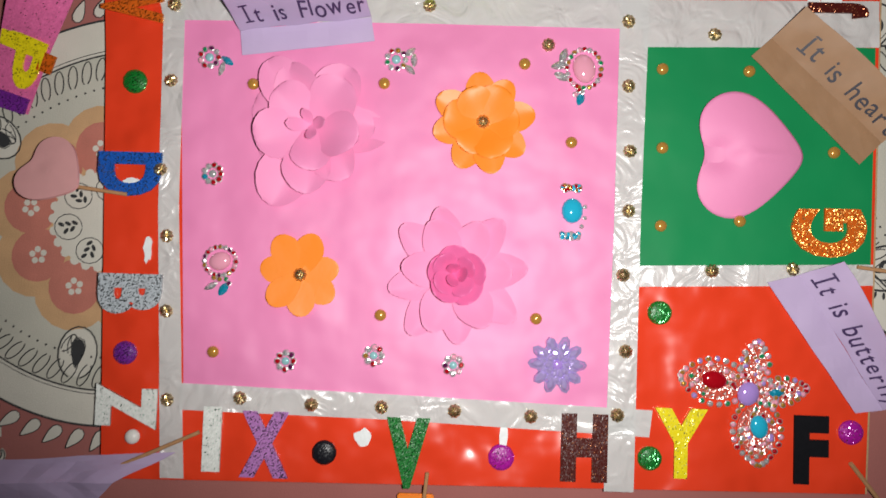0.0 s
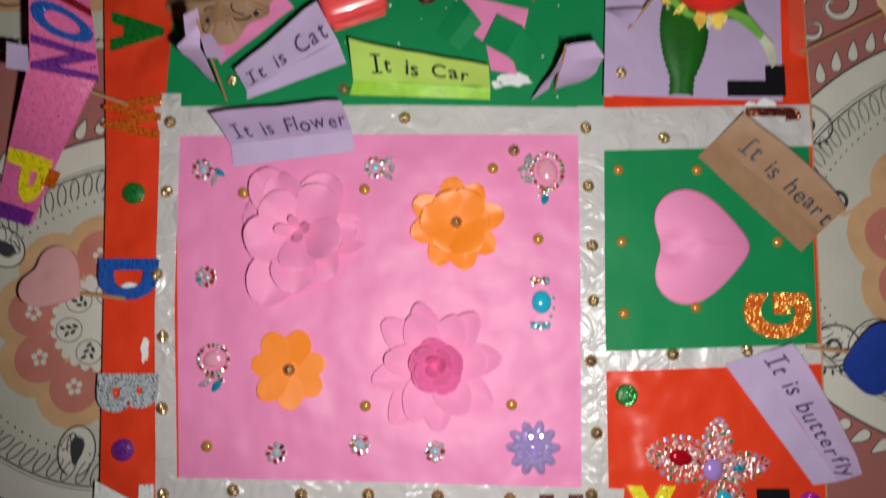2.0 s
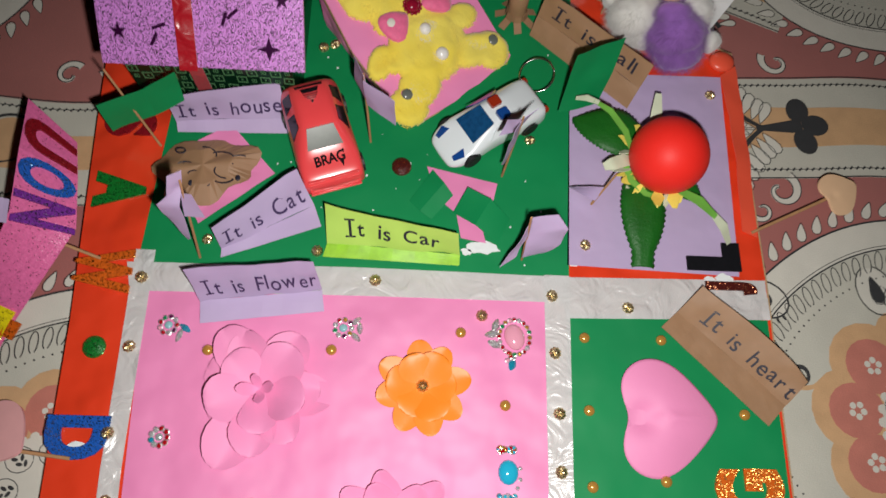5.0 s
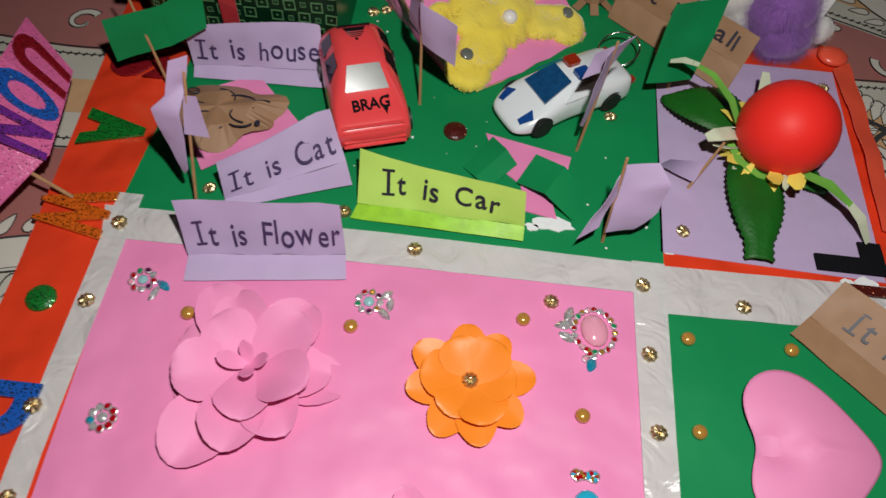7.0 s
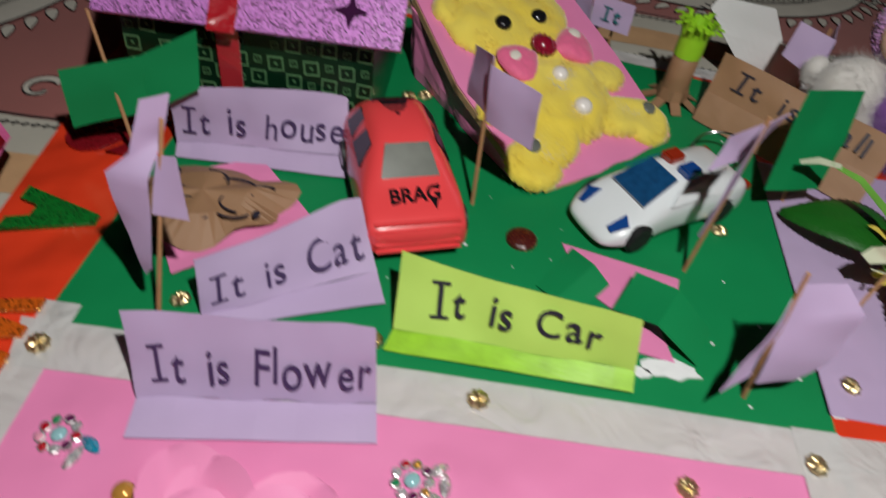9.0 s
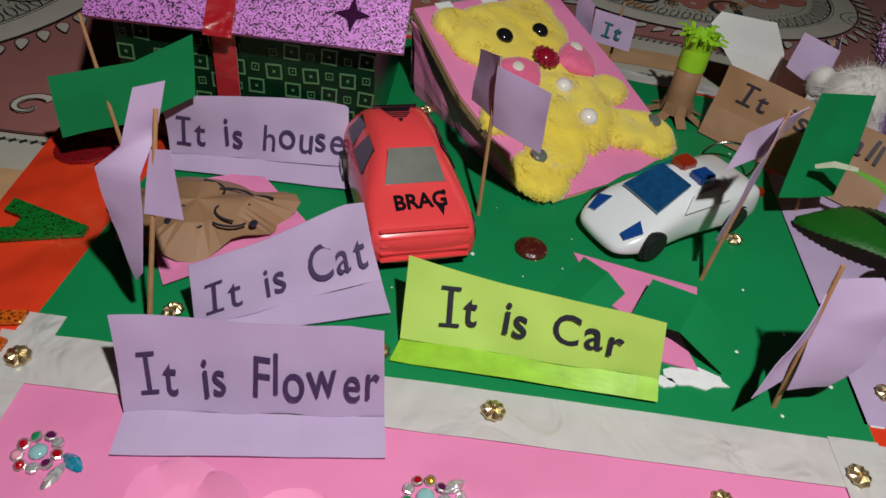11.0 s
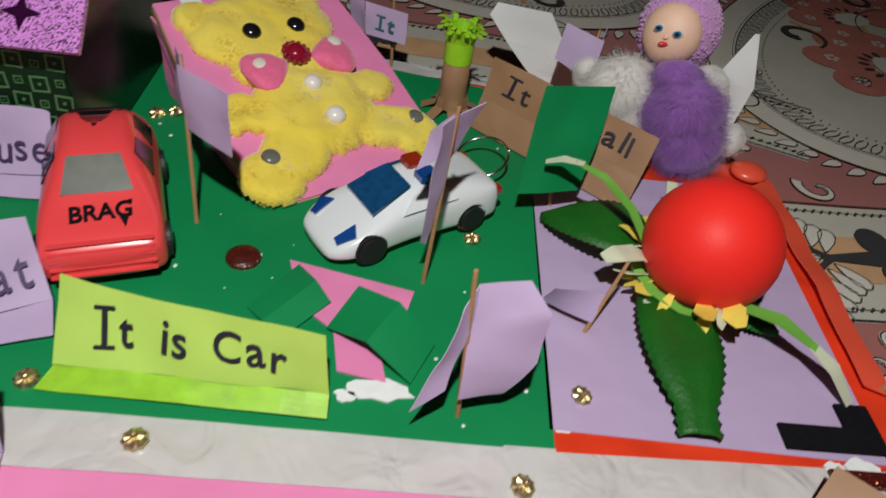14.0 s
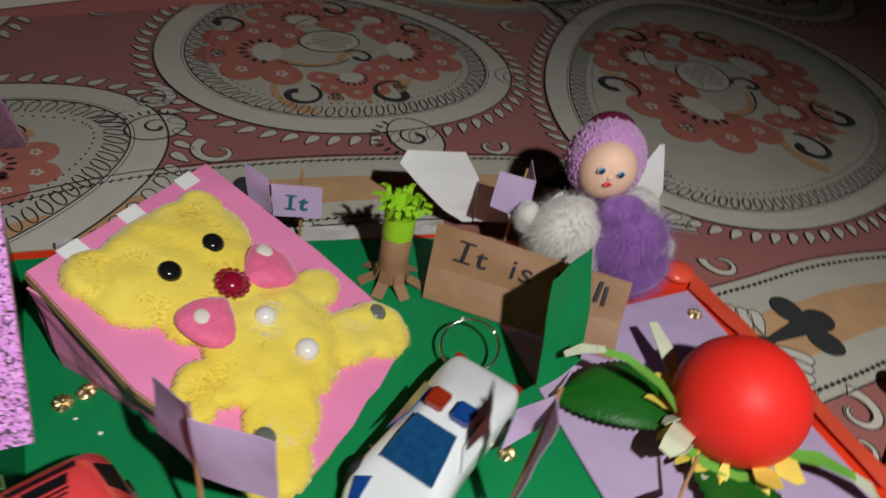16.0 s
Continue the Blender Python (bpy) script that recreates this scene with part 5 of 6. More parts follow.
pad_ball("eye", 0.0405, 0.0412, 0.0058, 0.0088, BLACK, "black bead eye")
pad_ball("eye", 0.0695, 0.0426, 0.0058, 0.0088, BLACK, "black bead eye")
for p, q, tn, sp, sq in ((0.0345, 0.0715, -166, 0.0305, 0.0690), (0.0785, 0.0705, -4, 0.0835, 0.0640)):
    bm = ball_bm(0.0168, 22, 12, (0.86, 0.98, 0.32))
    for v in bm.verts:  # broad at the outer end, narrow at the nose
        v.co.y *= 0.82 + 0.40 * v.co.x / 0.0145
        v.co.z += 0.0012 * noise.noise(v.co * 190)
    ob = part("cheek", bm, PPLUSH, pad, "pink plush cheek", True)
    ob.matrix_basis = Matrix.Translation(on_pad(p, q, 0.0085)) @ Matrix((PU, -PV, PN)).transposed().to_4x4() @ pose(0, 0, 0, 0, 0, tn)
    pad_ball("cheek_spot", sp, sq, 0.0046, 0.0120, WPLUSH, "white plush spot", 0.45)
NOSE = mat("cherry_bead", (0.26, 0.006, 0.025), 0.15, coat=1.0, mottle=0.3, scale=500)
nose = pad_ball("nose", 0.056, 0.0656, 0.0066, 0.0118, NOSE, "dark red bead flower nose", 0.7)
bm = bmesh.new()
for k in range(14):
    ball_bm(0.0017, 8, 6, (1, 1, 1), (0.0074 * math.cos(k * math.pi / 7), 0.0074 * math.sin(k * math.pi / 7), 0), bm)
ob = part("bead_rim", bm, NOSE, nose, "ring of red beads", True)
pad_ball("pearl", 0.0545, 0.0880, 0.0054, 0.0100, PEARL, "white pearl", 0.8)
pad_ball("pearl", 0.0544, 0.1141, 0.0060, 0.0105, PEARL, "white pearl", 0.8)
for p, q in ((0.105, 0.128), (0.0065, 0.1265)):
    ob = pad_ball("button", p, q, 0.0050, 0.0075, GREY_GLASS, "clear grey faceted button", 0.4)
    bm = bmesh.new()
    bmesh.ops.create_cone(bm, cap_ends=True, segments=12, radius1=0.0055, radius2=0.0050, depth=0.001, matrix=Matrix.Translation((0, 0, -0.0003)))
    part("button_rim", bm, CHROME, ob, "bright rim")

# ---- red ball, fabric leaves and flower ----
BALL = mat("red_rubber", (0.86, 0.026, 0.018), 0.50, spec=0.25, mottle=0.05, scale=60, bump=0.1, bump_scale=400)
ob = tagged(link_bm("red_ball", ball_bm(0.0325, 40, 24), BALL, True), "smooth red rubber ball resting on artificial leaves", "ball")
ob.location = (0.4175, 0.398, 0.0345)
LEAF = mat("fabric_leaf", (0.008, 0.11, 0.008), 0.5, spec=0.4, mottle=0.35, scale=50, bump=0.5, bump_scale=400)
BLADE = mat("pale_blade", (0.16, 0.42, 0.06), 0.45, mottle=0.5, scale=40)
BLADE_TIP = mat("white_petal_cloth", (0.62, 0.66, 0.48), 0.6, mottle=0.15, scale=80)
YPETAL = mat("yellow_petal_cloth", (0.80, 0.62, 0.10), 0.6, mottle=0.3, scale=80)
plant = thing("artificial_flower", "artificial flower of green fabric leaves with yellow and white petals", "artificial flower")


def leaf_bm(root, tip, width, z_mid, n=40, teeth=0.0007, blunt=0.0):
    root, tip = Vector(root), Vector(tip)
    d = tip - root
    sidev = Vector((-d.y, d.x, 0)).normalized()
    bm = bmesh.new()
    rows = []
    for j in range(n + 1):
        v = j / n
        half = width * 0.5 * max(blunt if v > 0.5 else 0.06, math.sin(math.pi * min(1, 0.08 + v * 0.92)) ** 0.75)
        c0 = root + d * v + Vector((0, 0, z_mid * math.sin(math.pi * v)))
        row = []
        for i in range(9):
            u = i / 4 - 1
            ragged = teeth * (1 if j % 2 else -1) * (abs(u) == 1)
            row.append(bm.verts.new(c0 + sidev * (u * half + u * ragged) + Vector((0, 0, -0.006 * u * u + 0.003 * abs(u)))))
        rows.append(row)
    for a, b2 in zip(rows, rows[1:]):
        for i in range(8):
            bm.faces.new((a[i], a[i + 1], b2[i + 1], b2[i]))
    r = bmesh.ops.extrude_face_region(bm, geom=list(bm.faces))
    for v in r["geom"]:
        if isinstance(v, bmesh.types.BMVert):
            v.co.z -= 0.0004
    bmesh.ops.recalc_face_normals(bm, faces=bm.faces)
    return bm


part("leaf", leaf_bm((0.402, 0.404, 0.010), (0.398, 0.308, 0.008), 0.038, 0.006, blunt=0.50), LEAF, plant, "large dark green leaf", True)
part("leaf", leaf_bm((0.408, 0.415, 0.012), (0.345, 0.446, 0.007), 0.044, 0.010), LEAF, plant, "large dark green leaf", True)
part("leaf", leaf_bm((0.42, 0.40, 0.008), (0.462, 0.412, 0.005), 0.030, 0.004), LEAF, plant, "dark green leaf", True)
part("leaf", leaf_bm((0.42, 0.395, 0.010), (0.455, 0.372, 0.006), 0.024, 0.004), LEAF, plant, "dark green leaf", True)


def blade(pts, w, m2, label):
    pts = [Vector(p) for p in pts]
    rows = []
    for i, p in enumerate(pts):
        d = pts[min(i + 1, len(pts) - 1)] - pts[max(i - 1, 0)]
        s2 = d.cross(Vector((0, 0, 1))).normalized()
        f = i / (len(pts) - 1)
        ww = w * (0.35 + 0.65 * math.sin(math.pi * (0.15 + 0.75 * f)))
        rows.append((p - s2 * ww / 2, p + s2 * ww / 2))
    part("blade", sheet(rows, 3, 4, 0.0006), m2, plant, label, True)


blade([(0.392, 0.402, 0.022), (0.382, 0.418, 0.036), (0.368, 0.432, 0.044), (0.354, 0.440, 0.046)], 0.006, BLADE, "slender green blade")
blade([(0.358, 0.438, 0.0465), (0.348, 0.443, 0.045), (0.340, 0.445, 0.041)], 0.006, BLADE_TIP, "white blade tip")
blade([(0.428, 0.374, 0.020), (0.444, 0.362, 0.024), (0.458, 0.350, 0.020)], 0.009, BLADE, "slender green blade")
blade([(0.456, 0.352, 0.0205), (0.466, 0.343, 0.015), (0.474, 0.333, 0.004)], 0.009, BLADE_TIP, "white blade tip")
blade([(0.412, 0.425, 0.012), (0.416, 0.446, 0.020), (0.418, 0.464, 0.024)], 0.010, BLADE_TIP, "pale green bud")
blade([(0.394, 0.398, 0.020), (0.383, 0.396, 0.027), (0.371, 0.390, 0.030), (0.364, 0.388, 0.028)], 0.012, BLADE_TIP, "white curled petal")
ry = random.Random(19)
for k in range(20):
    f = k / 19
    tn = 118 + 172 * f + ry.uniform(-22, 22)
    a = radians(118 + 172 * f)
    p0 = Vector((0.4175 + 0.027 * math.cos(a), 0.398 + 0.027 * math.sin(a), ry.uniform(0.012, 0.024)))
    a = radians(tn)
    d = Vector((math.cos(a), math.sin(a), ry.uniform(-0.5, 0.3)))
    s2 = Vector((-math.sin(a), math.cos(a), ry.uniform(-0.6, 0.8)))
    l, w = ry.uniform(0.009, 0.020), ry.uniform(0.0025, 0.0055)
    part("petal", sheet([(p0 - s2 * w * 0.4, p0 + s2 * w * 0.4), (p0 + d * l * 0.5 - s2 * w, p0 + d * l * 0.5 + s2 * w), (p0 + d * l - s2 * w * 0.4, p0 + d * l * 1.1 + s2 * w * 0.3)], 4, 4, 0.0005, 0.004, k), (YPETAL, YPETAL, BLADE_TIP)[k % 3], plant, ("yellow cloth petal", "yellow cloth petal", "cream cloth petal")[k % 3], True)
blade([(0.4175 + 0.0315 * math.cos(radians(q)), 0.398 + 0.0315 * math.sin(radians(q)), 0.016) for q in (150, 180, 210, 240, 265)], 0.006, BLADE, "green calyx")

# ---- paper tree ----
tree = thing("paper_tree", "small paper tree with kraft trunk and lime fringe crown", "paper tree", at=(0.296, 0.556, 0.0006))
bm = bmesh.new()
rings = [[bm.verts.new((r * math.cos(2 * math.pi * k / 20), r * math.sin(2 * math.pi * k / 20), z)) for k in range(20)] for r, z in ((0.0095, 0.004), (0.0088, 0.02), (0.0086, 0.044), (0.0080, 0.044), (0.0080, 0.006))]
for a, b2 in zip(rings, rings[1:]):
    for k in range(20):
        bm.faces.new((a[k], a[(k + 1) % 20], b2[(k + 1) % 20], b2[k]))
part("trunk", bm, KRAFT, tree, "rolled kraft paper trunk", True)
for k in range(7):
    a = 2 * math.pi * k / 7 + 0.3
    d, s2 = Vector((math.cos(a), math.sin(a), 0)), Vector((-math.sin(a), math.cos(a), 0))
    up = Vector((0, 0, 1))
    part("root", sheet([(d * 0.0092 + up * 0.012 - s2 * 0.003, d * 0.0092 + up * 0.012 + s2 * 0.003), (d * 0.0105 + up * 0.005 - s2 * 0.0035, d * 0.0105 + up * 0.005 + s2 * 0.0035), (d * 0.020 + up * 0.0008 - s2 * 0.003, d * 0.019 + up * 0.0008 + s2 * 0.004)], 3, 3, 0.0005), KRAFT, tree, "splayed paper root")
LIMEP = mat("lime_fringe", (0.30, 0.62, 0.02), 0.5, mottle=0.15, scale=120)
bm = bmesh.new()
rings = [[bm.verts.new((0.0091 * math.cos(2 * math.pi * k / 20), 0.0091 * math.sin(2 * math.pi * k / 20), z)) for k in range(20)] for z in (0.036, 0.052)]
for k in range(20):
    bm.faces.new((rings[0][k], rings[0][(k + 1) % 20], rings[1][(k + 1) % 20], rings[1][k]))
part("crown_band", bm, LIMEP, tree, "lime paper band", True)
rt = random.Random(4)
for k in range(34):
    a = 2 * math.pi * k / 17 + rt.uniform(-0.1, 0.1)
    d, s2, up = Vector((math.cos(a), math.sin(a), 0)), Vector((-math.sin(a), math.cos(a), 0)), Vector((0, 0, 1))
    r0 = 0.0088 if k < 17 else 0.005
    out = rt.uniform(0.004, 0.010) * (1 if k < 17 else 0.6)
    hh = rt.uniform(0.008, 0.012)
    part("frond", sheet([(d * r0 + up * 0.050 - s2 * 0.0014, d * r0 + up * 0.050 + s2 * 0.0014), (d * (r0 + out * 0.4) + up * (0.050 + hh) - s2 * 0.0016, d * (r0 + out * 0.4) + up * (0.050 + hh) + s2 * 0.0016),
                         (d * (r0 + out) + up * (0.050 + hh * 0.9) - s2 * 0.0014, d * (r0 + out) + up * (0.050 + hh * 0.9) + s2 * 0.0014)], 2, 3, 0.0004), LIMEP, tree)

# ---- white paper boat and wing ----
boat = thing("paper_boat", "white folded paper boat standing behind the kraft card", "paper boat")
part("sail", sheet([((0.322, 0.612, 0.055), (0.358, 0.602, 0.056)), ((0.318, 0.612, 0.046), (0.371, 0.600, 0.036)), ((0.332, 0.608, 0.030), (0.372, 0.600, 0.030)), ((0.352, 0.604, 0.010), (0.376, 0.600, 0.010)), ((0.366, 0.600, 0.001), (0.380, 0.598, 0.001))], 8, 4, 0.0006, 0.001, 5), WHITE, boat)
part("hull", sheet([((0.370, 0.598, 0.034), (0.403, 0.590, 0.024)), ((0.372, 0.596, 0.004), (0.408, 0.588, 0.002))], 6, 4, 0.0006, 0.001, 7), WHITE, boat)
w = tagged(link_bm("paper_wing", sheet([((0.480, 0.565, 0.074), (0.482, 0.563, 0.075)), ((0.466, 0.566, 0.040), (0.490, 0.556, 0.042)), ((0.470, 0.566, -0.012), (0.484, 0.556, -0.012))], 6, 6, 0.0006, 0.001, 3), WHITE), "pointed white paper behind the doll", "paper")

# ---- doll: one plain mesh ----
SKIN = mat("doll_vinyl", (0.82, 0.54, 0.40), 0.55, sss=0.1, mottle=0.04)
LILAC_KNIT = mat("lilac_knit", (0.55, 0.27, 0.58), 0.9, sheen=0.4, mottle=0.2, scale=400, bump=0.8, bump_scale=900)
FLUFF = mat("white_fluff", (0.62, 0.60, 0.57), 0.95, sheen=0.6, mottle=0.1, scale=120)
VIOLET = mat("violet_fluff", (0.25, 0.10, 0.38), 0.95, sheen=0.5, mottle=0.25, scale=70)
DOLL_BLUE = mat("painted_blue", (0.03, 0.16, 0.34), 0.3)
DOLL_RED = mat("painted_red", (0.60, 0.03, 0.03), 0.3)
DOLL_WHITE = mat("white_cord", (0.72, 0.70, 0.70), 0.5)
CAP = mat("plum_cloth", (0.13, 0.008, 0.035), 0.6)
bm = bmesh.new()


def lump(at, r, sc, mi, hairs=0, hl=0.004, knit=0, turn=0, seg=28):
    start = len(bm.faces)
    m4 = Matrix.Translation(at) @ pose(0, 0, 0, 0, 0, turn) @ Matrix.Diagonal((*sc, 1))
    made = bmesh.ops.create_uvsphere(bm, u_segments=seg, v_segments=seg * 2 // 3, radius=r, matrix=m4)
    bm.faces.ensure_lookup_table()
    for f in bm.faces[start:]:
        f.material_index, f.smooth = mi, True
    rl = random.Random(mi * 100 + hairs)
    cc = Vector(at)
    if not knit:
        for v in made["verts"]:
            v.co += (v.co - cc).normalized() * 0.0016 * noise.noise(v.co * 110) * (hairs > 0)
    for _ in range(hairs + knit):
        dirv = Vector((rl.gauss(0, 1), rl.gauss(0, 1), rl.gauss(0, 1))).normalized()
        root = m4 @ (dirv * r)
        nrm = (root - cc).normalized()
        if knit:
            t1 = nrm.orthogonal().normalized()
            t2 = nrm.cross(t1)
            ring = [bm.verts.new(root + 0.0011 * (math.cos(q) * t1 + math.sin(q) * t2)) for q in (0, 1.05, 2.09, 3.14, 4.19, 5.24)]
            ring2 = [bm.verts.new(root + nrm * 0.0008 + 0.0007 * (math.cos(q) * t1 + math.sin(q) * t2)) for q in (0, 1.05, 2.09, 3.14, 4.19, 5.24)]
            made_faces = [bm.faces.new((ring[k], ring[(k + 1) % 6], ring2[(k + 1) % 6], ring2[k])) for k in range(6)] + [bm.faces.new(ring2)]
            for f in made_faces:
                f.material_index, f.smooth = mi, True
            continue
        tipv = root + (0.7 * nrm + 0.5 * Vector((rl.gauss(0, 1), rl.gauss(0, 1), rl.gauss(0, 0.6) - 1.2))).normalized() * hl * rl.uniform(0.5, 1.2)
        s2 = (tipv - root).cross(nrm)
        s2 = (s2.normalized() if s2.length > 1e-9 else Vector((1, 0, 0))) * 0.00008
        f = bm.faces.new((bm.verts.new(root - s2), bm.verts.new(root + s2), bm.verts.new(tipv)))
        f.material_index = mi


HEAD = Vector((0.4265, 0.5530, 0.0755))
FACE = HEAD + Vector((-0.0080, -0.0125, 0.0015))
lump(HEAD, 0.0245, (1.0, 0.92, 1.06), 1, knit=900)
lump(FACE, 0.0182, (0.96, 0.78, 1.04), 0, turn=-28)
lump((0.4310, 0.5620, 0.0915), 0.0165, (1.0, 0.7, 0.60), 4)
FORE = Vector((-0.50, -0.80, 0.26)).normalized()
ASIDE = FORE.cross(Vector((0, 0, 1))).normalized()
ABOVE = ASIDE.cross(FORE)


def face_spot(across, up):
    """The point of the face's surface in that direction from its middle."""
    way = FORE + ASIDE * across + ABOVE * up
    local = Matrix.Diagonal((1 / 0.96, 1 / 0.78, 1 / 1.04)) @ (pose(0, 0, 0, 0, 0, 28).to_3x3() @ way)
    return FACE + way * (0.0182 / local.length)


for across in (-0.40, 0.40):
    for r, mi in ((0.0031, 7), (0.0025, 5), (0.0013, 8)):
        lump(face_spot(across, 0.16) + FORE * (0.0031 - r) * 1.3, r, (1.05, 0.6, 0.85), mi, seg=12)
lump(face_spot(0.0, -0.08), 0.0018, (1, 0.8, 0.8), 0, seg=10)
lump(face_spot(0.0, -0.40), 0.0030, (1.15, 0.5, 0.5), 6, seg=12)
for side in (-1, 1):  # braided cord over each shoulder
    for k in range(26):
        f = k / 25
        c0 = HEAD + Vector((side * 0.016, 0, -0.022)) + Vector((side * (0.006 + 0.028 * f) * 0.88, (0.004 - 0.020 * f) - side * 0.014 * f, -0.004 - 0.030 * f * f))
        lump(c0, 0.0015, (1, 1, 1), 7, seg=8)
lump((0.4320, 0.5160, 0.0390), 0.0230, (1.1, 0.85, 1.00), 3, 7000, 0.010)
lump((0.4390, 0.5090, 0.0240), 0.0200, (1.1, 0.8, 1.0), 3, 4000, 0.009)
lump((0.4245, 0.5225, 0.0585), 0.0125, (1.25, 0.8, 0.8), 3, 2200, 0.008)
lump((0.3970, 0.5330, 0.0400), 0.0225, (1.05, 0.85, 1.00), 2, 5000, 0.008)
lump((0.4090, 0.5280, 0.0280), 0.0200, (1.1, 0.8, 1.0), 2, 2500, 0.008)
lump((0.4480, 0.5350, 0.0420), 0.0180, (1.0, 0.9, 1.1), 2, 2000, 0.007)
lump((0.4720, 0.5230, 0.0210), 0.0085, (1.0, 1.0, 1.3), 2, 600, 0.004)
lump((0.3760, 0.5480, 0.0430), 0.0080, (1.0, 1.0, 1.3), 2, 400, 0.003)
tagged(link_bm("doll", bm, [SKIN, LILAC_KNIT, FLUFF, VIOLET, CAP, DOLL_BLUE, DOLL_RED, DOLL_WHITE, BLACK]), "small doll in lilac knit hood with white and violet fluffy clothes", "doll")

# ---- red fold on the right edge, corner tab ----
ORANGE_RED = mat("orange_red_vinyl", (0.85, 0.10, 0.05), 0.3, mottle=0.1, scale=30, bump=0.4, bump_scale=60)
tagged(link_bm("vinyl_fold", sheet([((0.486, 0.500, 0.003), (0.502, 0.512, 0.002)), ((0.489, 0.430, 0.006), (0.503, 0.430, 0.002)), ((0.487, 0.345, 0.004), (0.500, 0.340, 0.002))], 5, 8, 0.0006, 0.002, 2), ORANGE_RED, True), "folded orange-red vinyl strip along the board's edge", "vinyl strip")
tagged(link_bm("corner_tab", ball_bm(0.012, 18, 10, (1, 0.9, 0.40), (0.488, 0.514, 0.005)), ORANGE_RED, True), "rounded orange-red vinyl tab at the board's corner", "tab")

# ---- picks and hearts outside the board ----


def pick(name, label, centre, w, h2, turn, tiltx, tilty, material, stick, z):
    e = thing(name, label, "heart pick", "foam heart picks")
    ob = part("heart", heart_bm(w, h2, 0.0006, 0.0022), material, e, "foam heart")
    ob.matrix_basis = pose(*centre, tiltx, tilty, turn)
    part("stick", tube_bm(stick, 0.0014, 8), WOOD, e, "wooden stick")
    return e


PALE_PINK = mat("pale_pink_foam", (0.72, 0.36, 0.36), 0.8, mottle=0.06, scale=100)
PEACH_FOAM = mat("peach_foam", (0.78, 0.50, 0.30), 0.8, mottle=0.06, scale=100)
BLUE_FOAM = mat("blue_foam", (0.008, 0.04, 0.30), 0.7, mottle=0.1, scale=100)
pick("heart_pick", "peach foam heart on a stick lying on the sheet", (0.576, 0.383, 0.006), 0.038, 0.040, 120, 8, -8, PEACH_FOAM, [(0.495, 0.344, 0.003), (0.566, 0.378, 0.006)], 0)
pick("heart_pick", "blue foam heart on a stick standing off the sheet", (0.530, 0.100, 0.014), 0.062, 0.044, -78, 0, 28, BLUE_FOAM, [(0.487, 0.110, 0.003), (0.524, 0.105, 0.010)], 0)
pick("heart_pick", "pale pink foam heart on a stick beside the red strip", (-0.090, 0.160, 0.006), 0.050, 0.052, 60, -14, 10, PALE_PINK, [(-0.036, 0.146, 0.003), (-0.070, 0.150, 0.008)], 0)
e = thing("paper_pennant", "purple paper pennant on a wooden skewer at the board's corner", "pennant")
part("skewer", tube_bm([(0.024, -0.022, 0.004), (-0.06, -0.060, 0.010)], 0.0014, 8), WOOD, e, "wooden skewer")
part("paper", sheet([((-0.128, -0.050, -0.006), (0.008, -0.036, 0.006)), ((-0.124, -0.062, 0.008), (-0.030, -0.056, 0.016)), ((-0.118, -0.090, -0.006), (-0.060, -0.086, 0.004))], 8, 5, 0.0005, 0.003, 4), LAVENDER, e, "purple folded paper")
e = thing("orange_pick", "orange foam scrap on a stick at the board's lower edge", "pick")
part("scrap", box_bm((0.166, -0.082, -0.006), (0.192, -0.062, -0.002), 0.001), ORANGE, e)
part("stick", tube_bm([(0.187, -0.045, 0.003), (0.184, -0.078, 0.0)], 0.0014, 8), WOOD, e, "wooden stick")
tagged(link_bm("loose_stick", tube_bm([(0.484, -0.028, 0.003), (0.510, -0.058, -0.002)], 0.0016, 8), WOOD), "short wooden stick at the board's corner", "stick")

# ---- bent pink name strip with foam letters ----
strip = thing("letter_strip", "bent pink glitter strip with coloured foam letters leaning beside the board", "letter strip")
SR = [((-0.150, 0.214, -0.011), (-0.120, 0.205, -0.011)), ((-0.138, 0.262, -0.002), (-0.100, 0.247, 0.000)), ((-0.098, 0.322, 0.044), (-0.057, 0.318, 0.022)), ((-0.102, 0.375, 0.045), (-0.064, 0.360, 0.022)), ((-0.110, 0.424, 0.036), (-0.073, 0.395, 0.018))]
part("strip", sheet(SR, 6, 5, 0.0010), G_PINK, strip, "pink glitter strip")


def strip_letter(ch, a, f0, f1, u0, u1, material, label, flip=False):
    (l0, r0), (l1, r1) = SR[a], SR[a + 1]
    L = lambda f: Vector(l0).lerp(Vector(l1), f)
    R = lambda f: Vector(r0).lerp(Vector(r1), f)
    me = glyphs(ch, 0.035, 0.08)
    co = np.empty(len(me.vertices) * 3)
    me.vertices.foreach_get("co", co)
    co = co.reshape(-1, 3)
    lo, hi = co.min(0), co.max(0)
    n = (R(0) - L(0)).cross(L(1) - L(0)).normalized()
    out = []
    for p in co:
        s2, t2, z2 = (p - lo) / (hi - lo)
        f = f1 + (f0 - f1) * s2
        u = u0 + (u1 - u0) * t2
        out.append(L(f).lerp(R(f), u) + n * (0.0008 + 0.0016 * z2))
    me.vertices.foreach_set("co", np.array([tuple(v) for v in out]).ravel())
    me.materials.append(material)
    ob = new("foam_letter", me)
    ob.parent = strip
    ob["label"] = label


